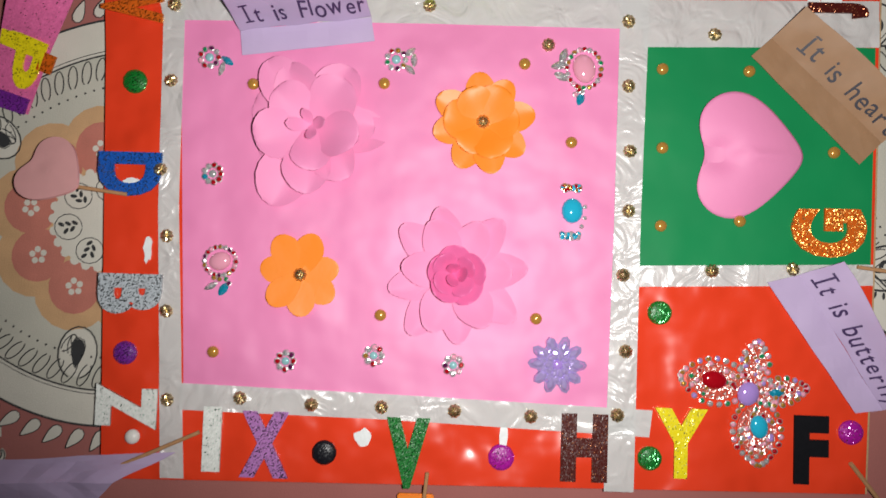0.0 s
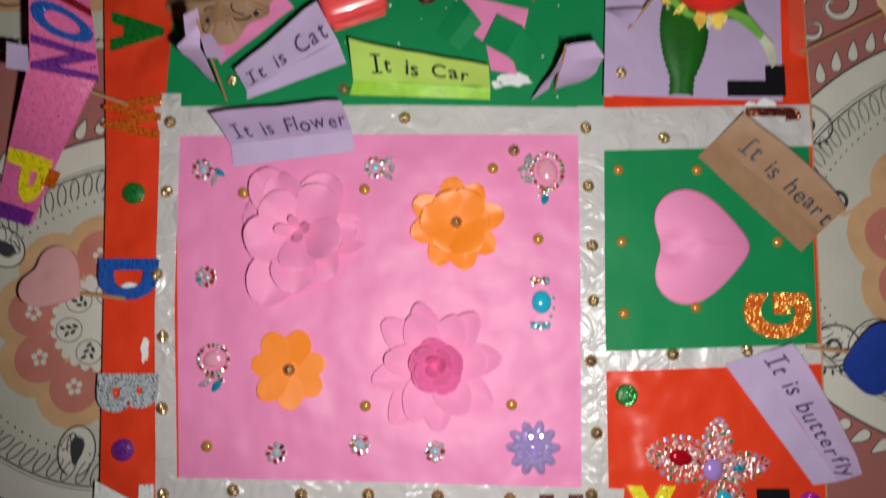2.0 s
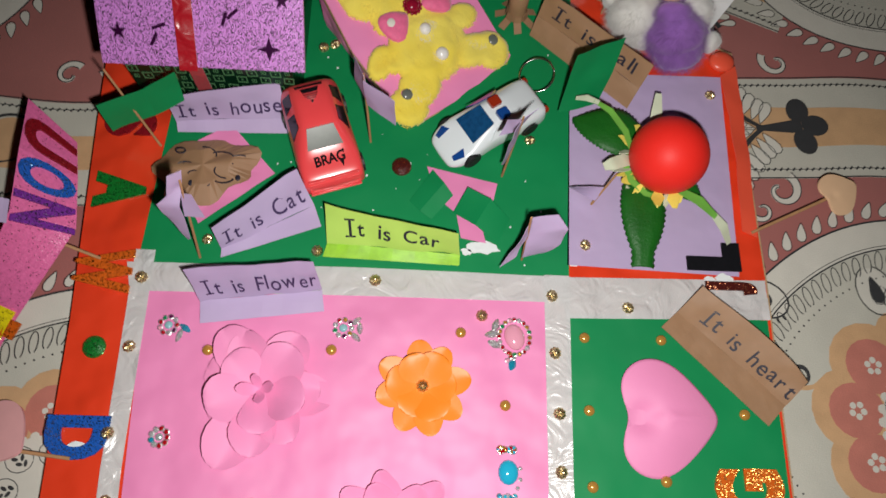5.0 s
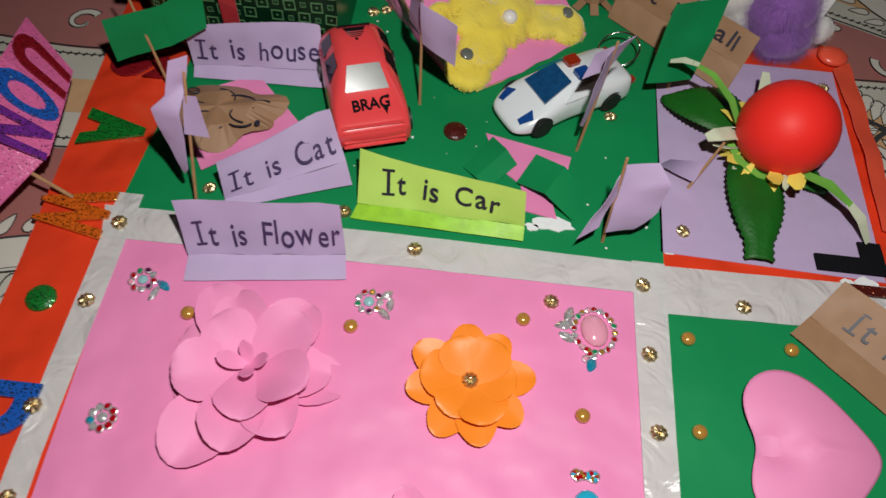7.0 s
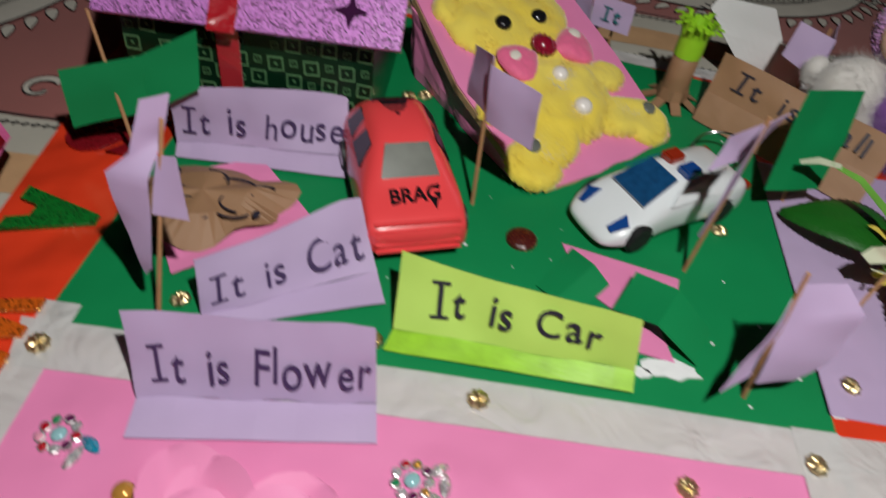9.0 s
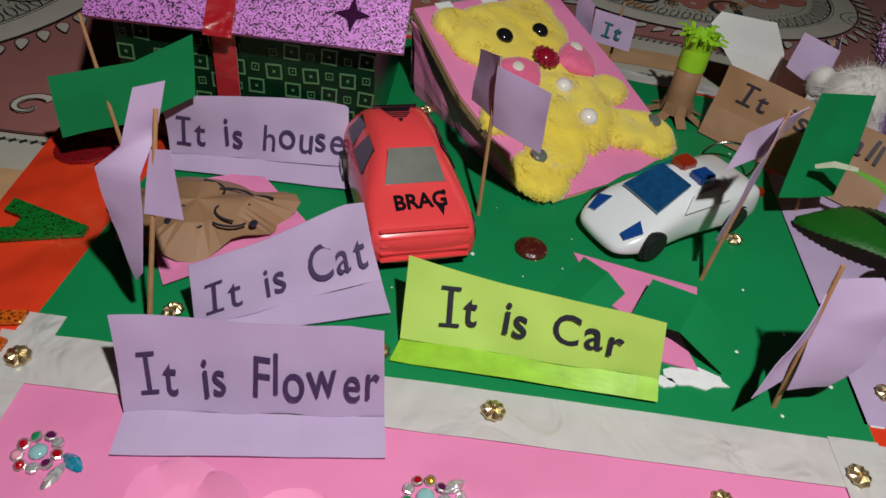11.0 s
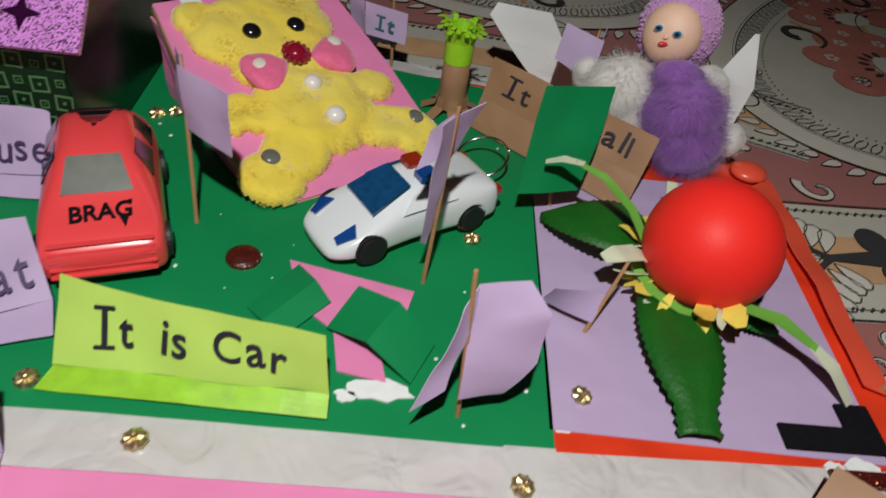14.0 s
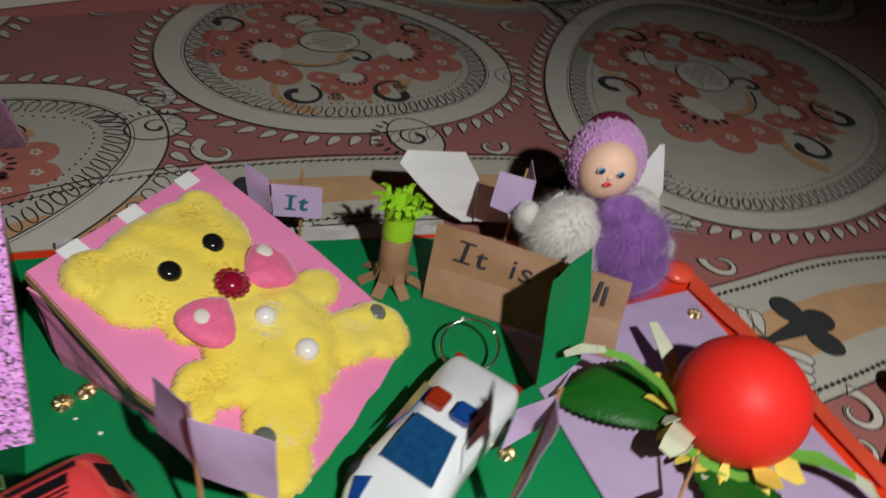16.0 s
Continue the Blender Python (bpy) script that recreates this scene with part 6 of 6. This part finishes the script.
strip_letter("P", 0, 0.35, 1.15, 0.05, 0.95, G_YELLOW, "yellow foam letter P")
strip_letter("N", 2, -0.15, 0.35, 0.02, 0.98, G_PURPLE, "purple glitter foam letter N")
strip_letter("O", 2, 0.45, 0.98, 0.02, 0.98, G_BLUE, "blue glitter foam letter O")
strip_letter("U", 3, 0.10, 0.75, 0.02, 0.98, G_RED, "dark red glitter foam letter U")
strip_letter("I", 0, 0.72, 1.02, 0.88, 1.18, G_ORANGE, "orange glitter foam scrap")
strip_letter("I", 0, -0.02, 0.24, 0.05, 0.95, G_PURPLE, "purple glitter foam scrap")
part("stick", tube_bm([(-0.112, 0.318, 0.042), (-0.042, 0.300, 0.004)], 0.0013, 8), WOOD, strip, "wooden stick")
part("lavender_scrap", sheet([((-0.112, 0.332, 0.050), (-0.098, 0.330, 0.048)), ((-0.114, 0.314, 0.046), (-0.098, 0.312, 0.044))], 4, 4, 0.0004, 0.002, 3), LAVENDER, strip, "lavender paper scrap")

# ---- print of the bed sheet: paisley islands, rosettes, clover fields and hooks on dusty pink ----
WHITE_PRINT = mat("white_print", (0.60, 0.57, 0.50), 0.85, mottle=0.08, scale=60, bump=0.3, bump_scale=900)
INKS = {"cream": CREAM, "peach": PEACH, "coral": CORAL, "white": WHITE_PRINT, "line": LINE}
PRINT = {k: (m2, bmesh.new()) for k, m2 in INKS.items()}
LAYER = {"cream": 0.0004, "peach": 0.0010, "coral": 0.0014, "white": 0.0018, "line": 0.0022}
TALLY = [0]


def step_up():
    """A hair's breadth for each shape, so that no two lie in one plane."""
    TALLY[0] += 1
    return (TALLY[0] % 97) * 0.000003


def shape(ink, pts):
    bm = PRINT[ink][1]
    z = SHEET_Z + LAYER[ink] + step_up()
    bm.faces.new([bm.verts.new((x, y, z)) for x, y in pts])


def oval(x, y, rx, ry, turn, n=14, a0=0.0, a1=2 * math.pi):
    ca, sa = math.cos(turn), math.sin(turn)
    return [(x + rx * math.cos(a) * ca - ry * math.sin(a) * sa, y + rx * math.cos(a) * sa + ry * math.sin(a) * ca) for a in np.linspace(a0, a1, n, endpoint=a1 - a0 < 6.28)]


def blot(ink, x, y, rx, ry=None, turn=0.0, n=14):
    shape(ink, oval(x, y, rx, ry or rx, turn, n))


def stroke(ink, pts, w0, w1=None):
    bm = PRINT[ink][1]
    w1 = w0 if w1 is None else w1
    z = SHEET_Z + LAYER[ink] + step_up()
    left, right = [], []
    m = len(pts)
    for i, (x, y) in enumerate(pts):
        dx, dy = pts[min(i + 1, m - 1)][0] - pts[max(i - 1, 0)][0], pts[min(i + 1, m - 1)][1] - pts[max(i - 1, 0)][1]
        l = math.hypot(dx, dy) or 1
        w = (w0 + (w1 - w0) * i / (m - 1)) / 2
        left.append(bm.verts.new((x - dy / l * w, y + dx / l * w, z)))
        right.append(bm.verts.new((x + dy / l * w, y - dx / l * w, z)))
    for i in range(m - 1):
        bm.faces.new((left[i], right[i], right[i + 1], left[i + 1]))


def drop(x, y, turn, l, w, ink="white"):
    """A pale drop with a thin charcoal outline, pointed at one end."""
    def edge(k):
        return [(x + k * (l * math.cos(a)) * math.cos(turn) - k * w * math.sin(a) * (0.62 - 0.38 * math.cos(a)) * math.sin(turn),
                 y + k * (l * math.cos(a)) * math.sin(turn) + k * w * math.sin(a) * (0.62 - 0.38 * math.cos(a)) * math.cos(turn)) for a in np.linspace(0, 2 * math.pi, 13)]
    shape(ink, edge(1.0)[:-1])
    stroke("line", edge(1.08), 0.0007)


def hook(x, y, turn, r, hand=1):
    """A fat pale hook that curls in on itself."""
    pts = [(x + r * (1 - 0.78 * f) * math.cos(turn + hand * 5.4 * f), y + r * (1 - 0.78 * f) * math.sin(turn + hand * 5.4 * f)) for f in np.linspace(0, 1, 26)]
    stroke("white", pts, r * 0.50, r * 0.22)
    for o in (0.27, -0.24):
        stroke("line", [(px + (px - x) * o, py + (py - y) * o) for px, py in pts], 0.0010)


def comma(x, y, turn, s, hand=1):
    """A charcoal swirl over a tan crescent."""
    crescent = oval(x, y, s * 1.25, s * 0.8, turn, 24, 0.2, 2.9)
    stroke("peach", [(px, y + (py - y) * hand) for px, py in crescent], s * 0.55, s * 0.2)
    pts = [(x + s * (0.95 - 0.7 * f) * math.cos(turn + hand * (5.6 * f + 0.4)), y + s * (0.95 - 0.7 * f) * math.sin(turn + hand * (5.6 * f + 0.4))) for f in np.linspace(0, 1, 22)]
    stroke("line", pts, s * 0.10, s * 0.34)


def floret(x, y, r):
    for k in range(5):
        a = 1.2566 * k + x * 90
        blot("white", x + r * math.cos(a), y + r * math.sin(a), r * 0.55, None, 0, 8)


def tulip(x, y, turn, s):
    """A tan bud of three pointed petals with dark edges."""
    for o in (-0.5, 0.0, 0.5):
        a = turn + o
        blot("peach", x + s * 0.5 * math.cos(a), y + s * 0.5 * math.sin(a), s * 0.62, s * 0.24, a, 10)
        stroke("line", oval(x + s * 0.5 * math.cos(a), y + s * 0.5 * math.sin(a), s * 0.66, s * 0.27, a, 12, 0, 5.8), 0.0008)


def rosette(x, y, R, turn=0.0, petals=9):
    """Haloed coral petals with pale florets round a scalloped pale ring and a coral heart."""
    for k in range(petals):
        a = turn + 2 * math.pi * k / petals
        blot("peach", x + 0.70 * R * math.cos(a), y + 0.70 * R * math.sin(a), R * 0.37, None, 0, 18)
    for k in range(petals):
        a = turn + 2 * math.pi * k / petals
        px, py = x + 0.66 * R * math.cos(a), y + 0.66 * R * math.sin(a)
        blot("coral", px, py, R * 0.255, R * 0.245, a, 18)
        floret(px, py, R * 0.055)
    blot("white", x, y, R * 0.44, None, 0, 26)
    for k in range(24):
        a = 2 * math.pi * k / 24
        blot("white", x + 0.44 * R * math.cos(a), y + 0.44 * R * math.sin(a), R * 0.045, None, 0, 8)
    for k in range(6):
        a = turn + 0.4 + math.pi * k / 3
        for o in range(5):
            blot("line", x + R * (0.235 + 0.032 * o) * math.cos(a + 0.10 * (o % 2 * 2 - 1)), y + R * (0.235 + 0.032 * o) * math.sin(a + 0.10 * (o % 2 * 2 - 1)), R * 0.034, R * 0.018, a + 0.7 * (o % 2 * 2 - 1), 8)
        stroke("line", oval(x + R * 0.30 * math.cos(a), y + R * 0.30 * math.sin(a), R * 0.13, R * 0.12, 0, 14, 0, 6.2), 0.0007)
    stroke("peach", oval(x, y, R * 0.17, R * 0.17, 0, 24, 0, 6.25), R * 0.09)
    blot("peach", x, y, R * 0.11, None, 0, 14)


def half_rosette(x, y, R, turn, petals=6):
    """An arc of coral petals round a fan of charcoal dots."""
    for k in range(petals):
        a = turn + math.pi * (k / (petals - 1) - 0.5) * 1.25
        px, py = x + 0.72 * R * math.cos(a), y + 0.72 * R * math.sin(a)
        blot("coral", px, py, R * 0.33, R * 0.30, a, 16)
        blot("coral", x + 0.45 * R * math.cos(a), y + 0.45 * R * math.sin(a), R * 0.22, None, 0, 12)
        floret(px, py, R * 0.06)
    blot("white", x, y, R * 0.32, R * 0.22, turn + 1.57, 16)
    for k in range(9):
        a = turn + math.pi * (k / 8 - 0.5)
        blot("line", x + 0.36 * R * math.cos(a), y + 0.36 * R * math.sin(a), R * 0.07, R * 0.035, a, 8)


def glide(pts, n=10, closed=True):
    """A smooth line through the points."""
    m, fine = len(pts), []
    for i in range(m if closed else m - 1):
        p = [pts[j % m] if closed else pts[min(max(j, 0), m - 1)] for j in (i - 1, i, i + 1, i + 2)]
        for f in np.linspace(0, 1, n, endpoint=False):
            fine.append(tuple(0.5 * (2 * b + (c - a) * f + (2 * a - 5 * b + 4 * c - d) * f * f + (3 * b - a - 3 * c + d) * f ** 3) for a, b, c, d in zip(*p)))
    return fine


def paced(line, gap):
    """Points at even gaps along a line, with their headings."""
    out, left = [], 0.0
    for (x0, y0), (x1, y1) in zip(line, line[1:]):
        l = math.hypot(x1 - x0, y1 - y0)
        while left < l:
            f = left / l
            out.append((x0 + (x1 - x0) * f, y0 + (y1 - y0) * f, math.atan2(y1 - y0, x1 - x0)))
            left += gap
        left -= l
    return out


def bordered(line, w, fine=1.0):
    """A pale border, drawn anticlockwise: drops outside it, peach dots on it, loops and a dotted line inside it."""
    def moved(o):
        out = []
        for i, (x, y) in enumerate(line):
            q, r = line[max(i - 1, 0)], line[min(i + 1, len(line) - 1)]
            l = math.hypot(r[0] - q[0], r[1] - q[1]) or 1
            out.append((x + (r[1] - q[1]) / l * o, y - (r[0] - q[0]) / l * o))
        return out
    stroke("white", line, w)
    stroke("line", moved(w / 2), 0.0016)
    stroke("line", moved(-w / 2), 0.0013)
    stroke("line", moved(-w / 2 + 0.0028), 0.0006)
    for x, y, a in paced(moved(w / 2 + 0.011), 0.017 * fine):
        drop(x, y, a - 2.2, 0.0085, 0.0058)
    for x, y, a in paced(line, 0.025 * fine):
        blot("peach", x, y, w * 0.17, None, 0, 12)
    for x, y, a in paced(moved(-w / 2 - 0.010), 0.011 * fine):
        stroke("line", oval(x, y, 0.0090, 0.0034, a + 1.2, 12, 0.5, 6.0), 0.0009)
    for x, y, a in paced(moved(-w / 2 - 0.024), 0.007):
        blot("line", x, y, 0.0009, None, 0, 6)


def island(cx, cy, rx, ry, turn, fill, w=0.026, lobe=0.03):
    """A rounded pale island with its border; fill draws what lies inside."""
    line = []
    for a in np.linspace(0, 2 * math.pi, 97):
        k = 1 + lobe * math.cos(2 * a + 0.6) + 1.3 * lobe * math.cos(3 * a + 5 * cx)
        u, v = rx * k * math.cos(a), ry * k * math.sin(a)
        line.append((cx + u * math.cos(turn) - v * math.sin(turn), cy + u * math.sin(turn) + v * math.cos(turn)))
    shape("cream", line[:-1])
    bordered(line, w)
    fill(cx, cy, min(rx, ry), turn)


def medal_fill(cx, cy, R, turn):
    rosette(cx, cy, R * 0.58, turn)
    for k in range(6):
        a = turn + math.pi * k / 3 + 0.5
        if k % 2:
            tulip(cx + R * 0.64 * math.cos(a), cy + R * 0.64 * math.sin(a), a, R * 0.085)
        else:
            comma(cx + R * 0.70 * math.cos(a), cy + R * 0.70 * math.sin(a), a, R * 0.085)
    for k in range(3):
        a = turn + 2.094 * k + 1.6
        x, y = cx + R * 0.72 * math.cos(a), cy + R * 0.72 * math.sin(a)
        blot("white", x, y, R * 0.13, R * 0.10, a, 16)
        stroke("line", oval(x, y, R * 0.14, R * 0.105, a, 18, 0.3, 6.0), 0.0011)
        drop(x, y, a, R * 0.075, R * 0.05, "line")


def paisley_fill(cx, cy, R, turn):
    """Arcs of coral petals, swirls, tan crescents and a dotted seed head."""
    def at(u, v):
        return cx + R * (u * math.cos(turn) - v * math.sin(turn)), cy + R * (u * math.sin(turn) + v * math.cos(turn))
    for u, v, r, a in ((-0.44, 0.10, 0.42, 2.6), (0.42, -0.10, 0.42, -0.5), (0.00, 0.50, 0.36, 1.4), (-0.10, -0.36, 0.26, -1.5), (0.50, 0.40, 0.24, 0.6)):
        half_rosette(*at(u, v), R * r, turn + a)
    for u, v, s, a, h in ((0.06, -0.62, 0.17, 0.4, 1), (0.30, 0.62, 0.14, 2.0, -1), (-0.52, 0.56, 0.15, 4.0, 1), (-0.50, -0.46, 0.15, 1.0, -1), (0.70, 0.18, 0.12, 5.2, 1), (0.10, -0.12, 0.11, 2.6, -1)):
        comma(*at(u, v), turn + a, R * s, h)
    for u, v, r, a in ((0.16, 0.30, 0.26, 0.8), (-0.16, 0.02, 0.24, 3.4)):
        stroke("peach", oval(*at(u, v), R * r, R * r * 0.7, turn, 18, a, a + 2.0), R * 0.06, R * 0.02)
        stroke("line", oval(*at(u, v), R * r * 1.16, R * r * 0.82, turn, 18, a, a + 2.0), 0.0014)
    x, y = at(0.02, 0.14)
    blot("white", x, y, R * 0.20, R * 0.15, turn, 20)
    stroke("line", oval(x, y, R * 0.21, R * 0.16, turn, 24, 0, 6.2), 0.0012)
    for i in range(-3, 4):
        for j in range(-2, 3):
            if (i / 3.6) ** 2 + (j / 2.8) ** 2 < 0.8:
                px, py = at(0.02 + 0.05 * i + 0.02 * (j % 2), 0.14 + 0.048 * j)
                stroke("line", oval(px, py, R * 0.020, R * 0.016, 0, 8, 0, 6.0), 0.0007)
    for u, v, a in ((0.12, -0.52, -1.2), (-0.30, -0.52, -2.0), (0.60, 0.10, 0.3), (-0.70, 0.14, 3.0)):
        tulip(*at(u, v), turn + a, R * 0.07)


def clover(x, y, turn, s):
    """A charcoal clover with a tan heart and two feathered sprays that open behind it."""
    for k in (-1, 0, 1):
        a = turn + k * 1.35
        blot("line", x + s * 0.80 * math.cos(a), y + s * 0.80 * math.sin(a), s * 0.62, s * 0.52, a, 16)
    stroke("line", [(x + s * 0.2 * math.cos(turn), y + s * 0.2 * math.sin(turn)), (x - s * 1.9 * math.cos(turn), y - s * 1.9 * math.sin(turn))], s * 0.75, s * 0.2)
    for side in (-1, 1):
        pts = [(x - s * (1.4 + 2.8 * f) * math.cos(turn) - side * s * 3.0 * f ** 1.5 * math.sin(turn), y - s * (1.4 + 2.8 * f) * math.sin(turn) + side * s * 3.0 * f ** 1.5 * math.cos(turn)) for f in np.linspace(0, 1, 18)]
        stroke("line", pts, s * 0.16, s * 0.34)
        for i in range(2, 18, 2):
            px, py = pts[i]
            for lean, far in ((1.15, 1.0), (-1.35, 0.9)):
                a = turn + math.pi - side * 0.75 + side * lean
                drop(px + s * 0.8 * far * math.cos(a), py + s * 0.8 * far * math.sin(a), a + math.pi, s * 0.55, s * 0.34)


def clover_field(pts, w, clovers):
    """A pale wavy field with tan patches, zigzag edges and clovers along it."""
    line = glide(pts, 10, False)
    stroke("cream", line, w)
    stroke("peach", line, w * 0.42, w * 0.30)
    for o in (0.5, -0.5, 0.42, -0.42):
        edge = []
        for i, (x, y) in enumerate(line):
            q, r = line[max(i - 1, 0)], line[min(i + 1, len(line) - 1)]
            l = math.hypot(r[0] - q[0], r[1] - q[1]) or 1
            edge.append((x + (r[1] - q[1]) / l * o * w, y - (r[0] - q[0]) / l * o * w))
        stroke("line", edge, 0.0012 if abs(o) == 0.5 else 0.0006)
        if abs(o) == 0.42:
            for x, y, a in paced(edge, 0.006):
                stroke("line", [(x - 0.002 * math.cos(a + 0.8), y - 0.002 * math.sin(a + 0.8)), (x + 0.002 * math.cos(a + 0.8), y + 0.002 * math.sin(a + 0.8))], 0.0016)
    for f, turn, s in clovers:
        x, y = line[int(f * (len(line) - 1))]
        clover(x, y, turn, s)


clover_field([(0.500, 0.455), (0.560, 0.458), (0.640, 0.462), (0.740, 0.450), (0.860, 0.420), (1.00, 0.42)], 0.105, ((0.21, 0.1, 0.021), (0.80, 2.9, 0.018)))
clover_field([(-0.30, 0.40), (-0.20, 0.405), (-0.10, 0.40), (0.0, 0.41)], 0.10, ((0.30, 0.2, 0.016),))
clover_field([(0.06, 0.640), (0.16, 0.668), (0.27, 0.672), (0.38, 0.660), (0.48, 0.640), (0.58, 0.600)], 0.085, ((0.36, 1.5, 0.015), (0.82, 1.2, 0.015)))
clover_field([(0.52, 1.06), (0.62, 1.03), (0.72, 1.06), (0.84, 1.13)], 0.09, ((0.5, 2.4, 0.017),))
for ix, iy, irx, iry, it, fill in ((0.630, 0.190, 0.158, 0.165, 0.2, medal_fill), (-0.062, 0.128, 0.140, 0.138, 0.9, medal_fill), (0.370, 0.892, 0.152, 0.150, 0.2, paisley_fill),
                                   (0.035, 0.722, 0.150, 0.108, 0.5, paisley_fill), (0.790, 0.785, 0.275, 0.195, 0.75, paisley_fill), (-0.300, 0.640, 0.150, 0.150, 0.4, medal_fill),
                                   (-0.07, 0.985, 0.150, 0.120, 0.2, medal_fill), (1.16, 1.13, 0.190, 0.160, 0.4, paisley_fill), (1.13, 0.52, 0.170, 0.160, 0.4, medal_fill),
                                   (1.02, 0.13, 0.160, 0.150, 0.7, paisley_fill), (0.270, -0.240, 0.160, 0.140, 0.2, medal_fill), (-0.48, 0.20, 0.160, 0.150, 0.2, paisley_fill),
                                   (-0.20, -0.27, 0.150, 0.140, 0.5, paisley_fill), (0.680, -0.210, 0.150, 0.140, 0.5, paisley_fill), (-0.62, 0.80, 0.150, 0.150, 0.4, medal_fill)):
    island(ix, iy, irx, iry, it, fill)
blot("peach", -0.150, 0.412, 0.024, 0.021, 0.2, 24)
stroke("line", oval(-0.150, 0.412, 0.026, 0.023, 0.2, 26, 0.6, 6.0), 0.0030, 0.0012)
for x, y, a, r, h in ((0.549, 0.528, 2.6, 0.015, 1), (0.535, 0.392, 1.0, 0.017, -1), (0.515, 0.372, 3.0, 0.012, 1), (0.190, 0.815, 1.2, 0.020, -1), (0.228, 0.730, 2.0, 0.018, 1), (0.446, 0.705, 0.3, 0.014, -1),
                      (0.532, 0.818, 0.8, 0.022, 1), (0.560, 0.700, 3.6, 0.016, -1), (0.600, 0.940, 1.4, 0.018, 1), (-0.108, 0.478, 0.8, 0.013, 1), (-0.070, 0.470, 2.4, 0.014, -1), (-0.122, 0.300, 2.0, 0.014, 1),
                      (-0.145, 0.345, 3.0, 0.012, -1), (0.170, 0.985, 0.5, 0.018, 1), (0.880, 0.520, 1.0, 0.017, 1), (0.980, 0.720, 2.0, 0.020, -1), (0.960, 0.300, 0.6, 0.018, 1), (-0.130, -0.045, 1.4, 0.015, 1)):
    hook(x, y, a, r, h)
for x, y, a, s in ((0.386, 0.728, 1.6, 0.020), (0.190, 0.770, 0.4, 0.015), (0.530, 0.655, 2.2, 0.014), (0.505, 0.290, 2.8, 0.014), (0.515, 0.110, 3.4, 0.014)):
    blot("white", x, y, s * 1.5, s * 1.1, a, 18)
    stroke("line", oval(x, y, s * 1.55, s * 1.15, a, 20, 0, 6.2), 0.0016)
    comma(x, y, a, s * 0.75)
    for k in range(9):
        q = a + 0.5 + 0.26 * k
        blot("line", x + s * 1.75 * math.cos(q), y + s * 1.45 * math.sin(q), s * 0.20, s * 0.08, q, 8)
sheet_ob = bpy.data.objects["bed_sheet"]
TINTS = {"cream": "cream printed islands", "peach": "peach printed dots and halos", "coral": "coral printed petals", "white": "pale printed borders and drops", "line": "charcoal printed outlines"}
for ink, (m2, pbm) in PRINT.items():
    ob = part("print_" + ink, pbm, m2, sheet_ob, TINTS[ink])
    ob["kind"] = "stuff"

# ---- raised fold of bedding at the far side, in the same print ----
FOLD = [(0.0, SHEET_Z), (0.004, 0.012), (0.006, 0.045), (0.020, 0.068), (0.060, 0.080), (0.30, 0.090), (0.62, 0.080)]
rows = [((-1.25, 0.745 + d, z), (1.85, 1.275 + d, z)) for d, z in FOLD][::-1]
tagged(link_bm("folded_bedding", sheet(rows, 60, 4, 0.004, 0.004, 6), FABRIC, True), "thick folded printed bedding along the far side of the sheet", "bedding", kind="structure")
PRINT = {k: (m2, bmesh.new()) for k, m2 in INKS.items()}
for k in range(13):  # drawn along its length and up over its edge
    s = 0.12 + 0.235 * k
    island(s, 0.135, 0.105, 0.100, 0.0, paisley_fill if k % 2 else medal_fill, 0.022)
    hook(s + 0.105, 0.050, 1.2 + k, 0.016, 1 if k % 2 else -1)
    hook(s + 0.135, 0.078, 2.4 + k, 0.013, -1)
    comma(s + 0.118, 0.104, 0.7 * k, 0.014)
stroke("white", [(0.05 * i, 0.020 + 0.004 * math.sin(i * 0.9)) for i in range(62)], 0.014)
for i in range(120):
    blot("coral" if i % 3 == 0 else "peach", 0.02 + 0.025 * i, 0.020 + 0.004 * math.sin(i * 0.45), 0.006, 0.004, 0.0, 10)
bed = bpy.data.objects["folded_bedding"]
FACE0, FACE_ALONG = Vector((-1.25, 0.745, 0)), Vector((3.1, 0.53, 0)).normalized()
RUN = [0.0]
for (d0, z0), (d1, z1) in zip(FOLD, FOLD[1:]):
    RUN.append(RUN[-1] + math.hypot(d1 - d0, z1 - z0))
for ink, (m2, pbm) in PRINT.items():
    for v in pbm.verts:
        h2, off = max(0.001, v.co.y), v.co.z - SHEET_Z + 0.0062
        k = max(i for i in range(len(RUN) - 1) if RUN[i] <= h2)
        f = (h2 - RUN[k]) / (RUN[k + 1] - RUN[k])
        (d0, z0), (d1, z1) = FOLD[k], FOLD[k + 1]
        l = math.hypot(d1 - d0, z1 - z0)
        v.co = FACE0 + FACE_ALONG * v.co.x + Vector((0, d0 + (d1 - d0) * f - (z1 - z0) / l * off, z0 + (z1 - z0) * f + (d1 - d0) / l * off))
    ob = part("print_" + ink, pbm, m2, bed, TINTS[ink])
    ob["kind"] = "stuff"
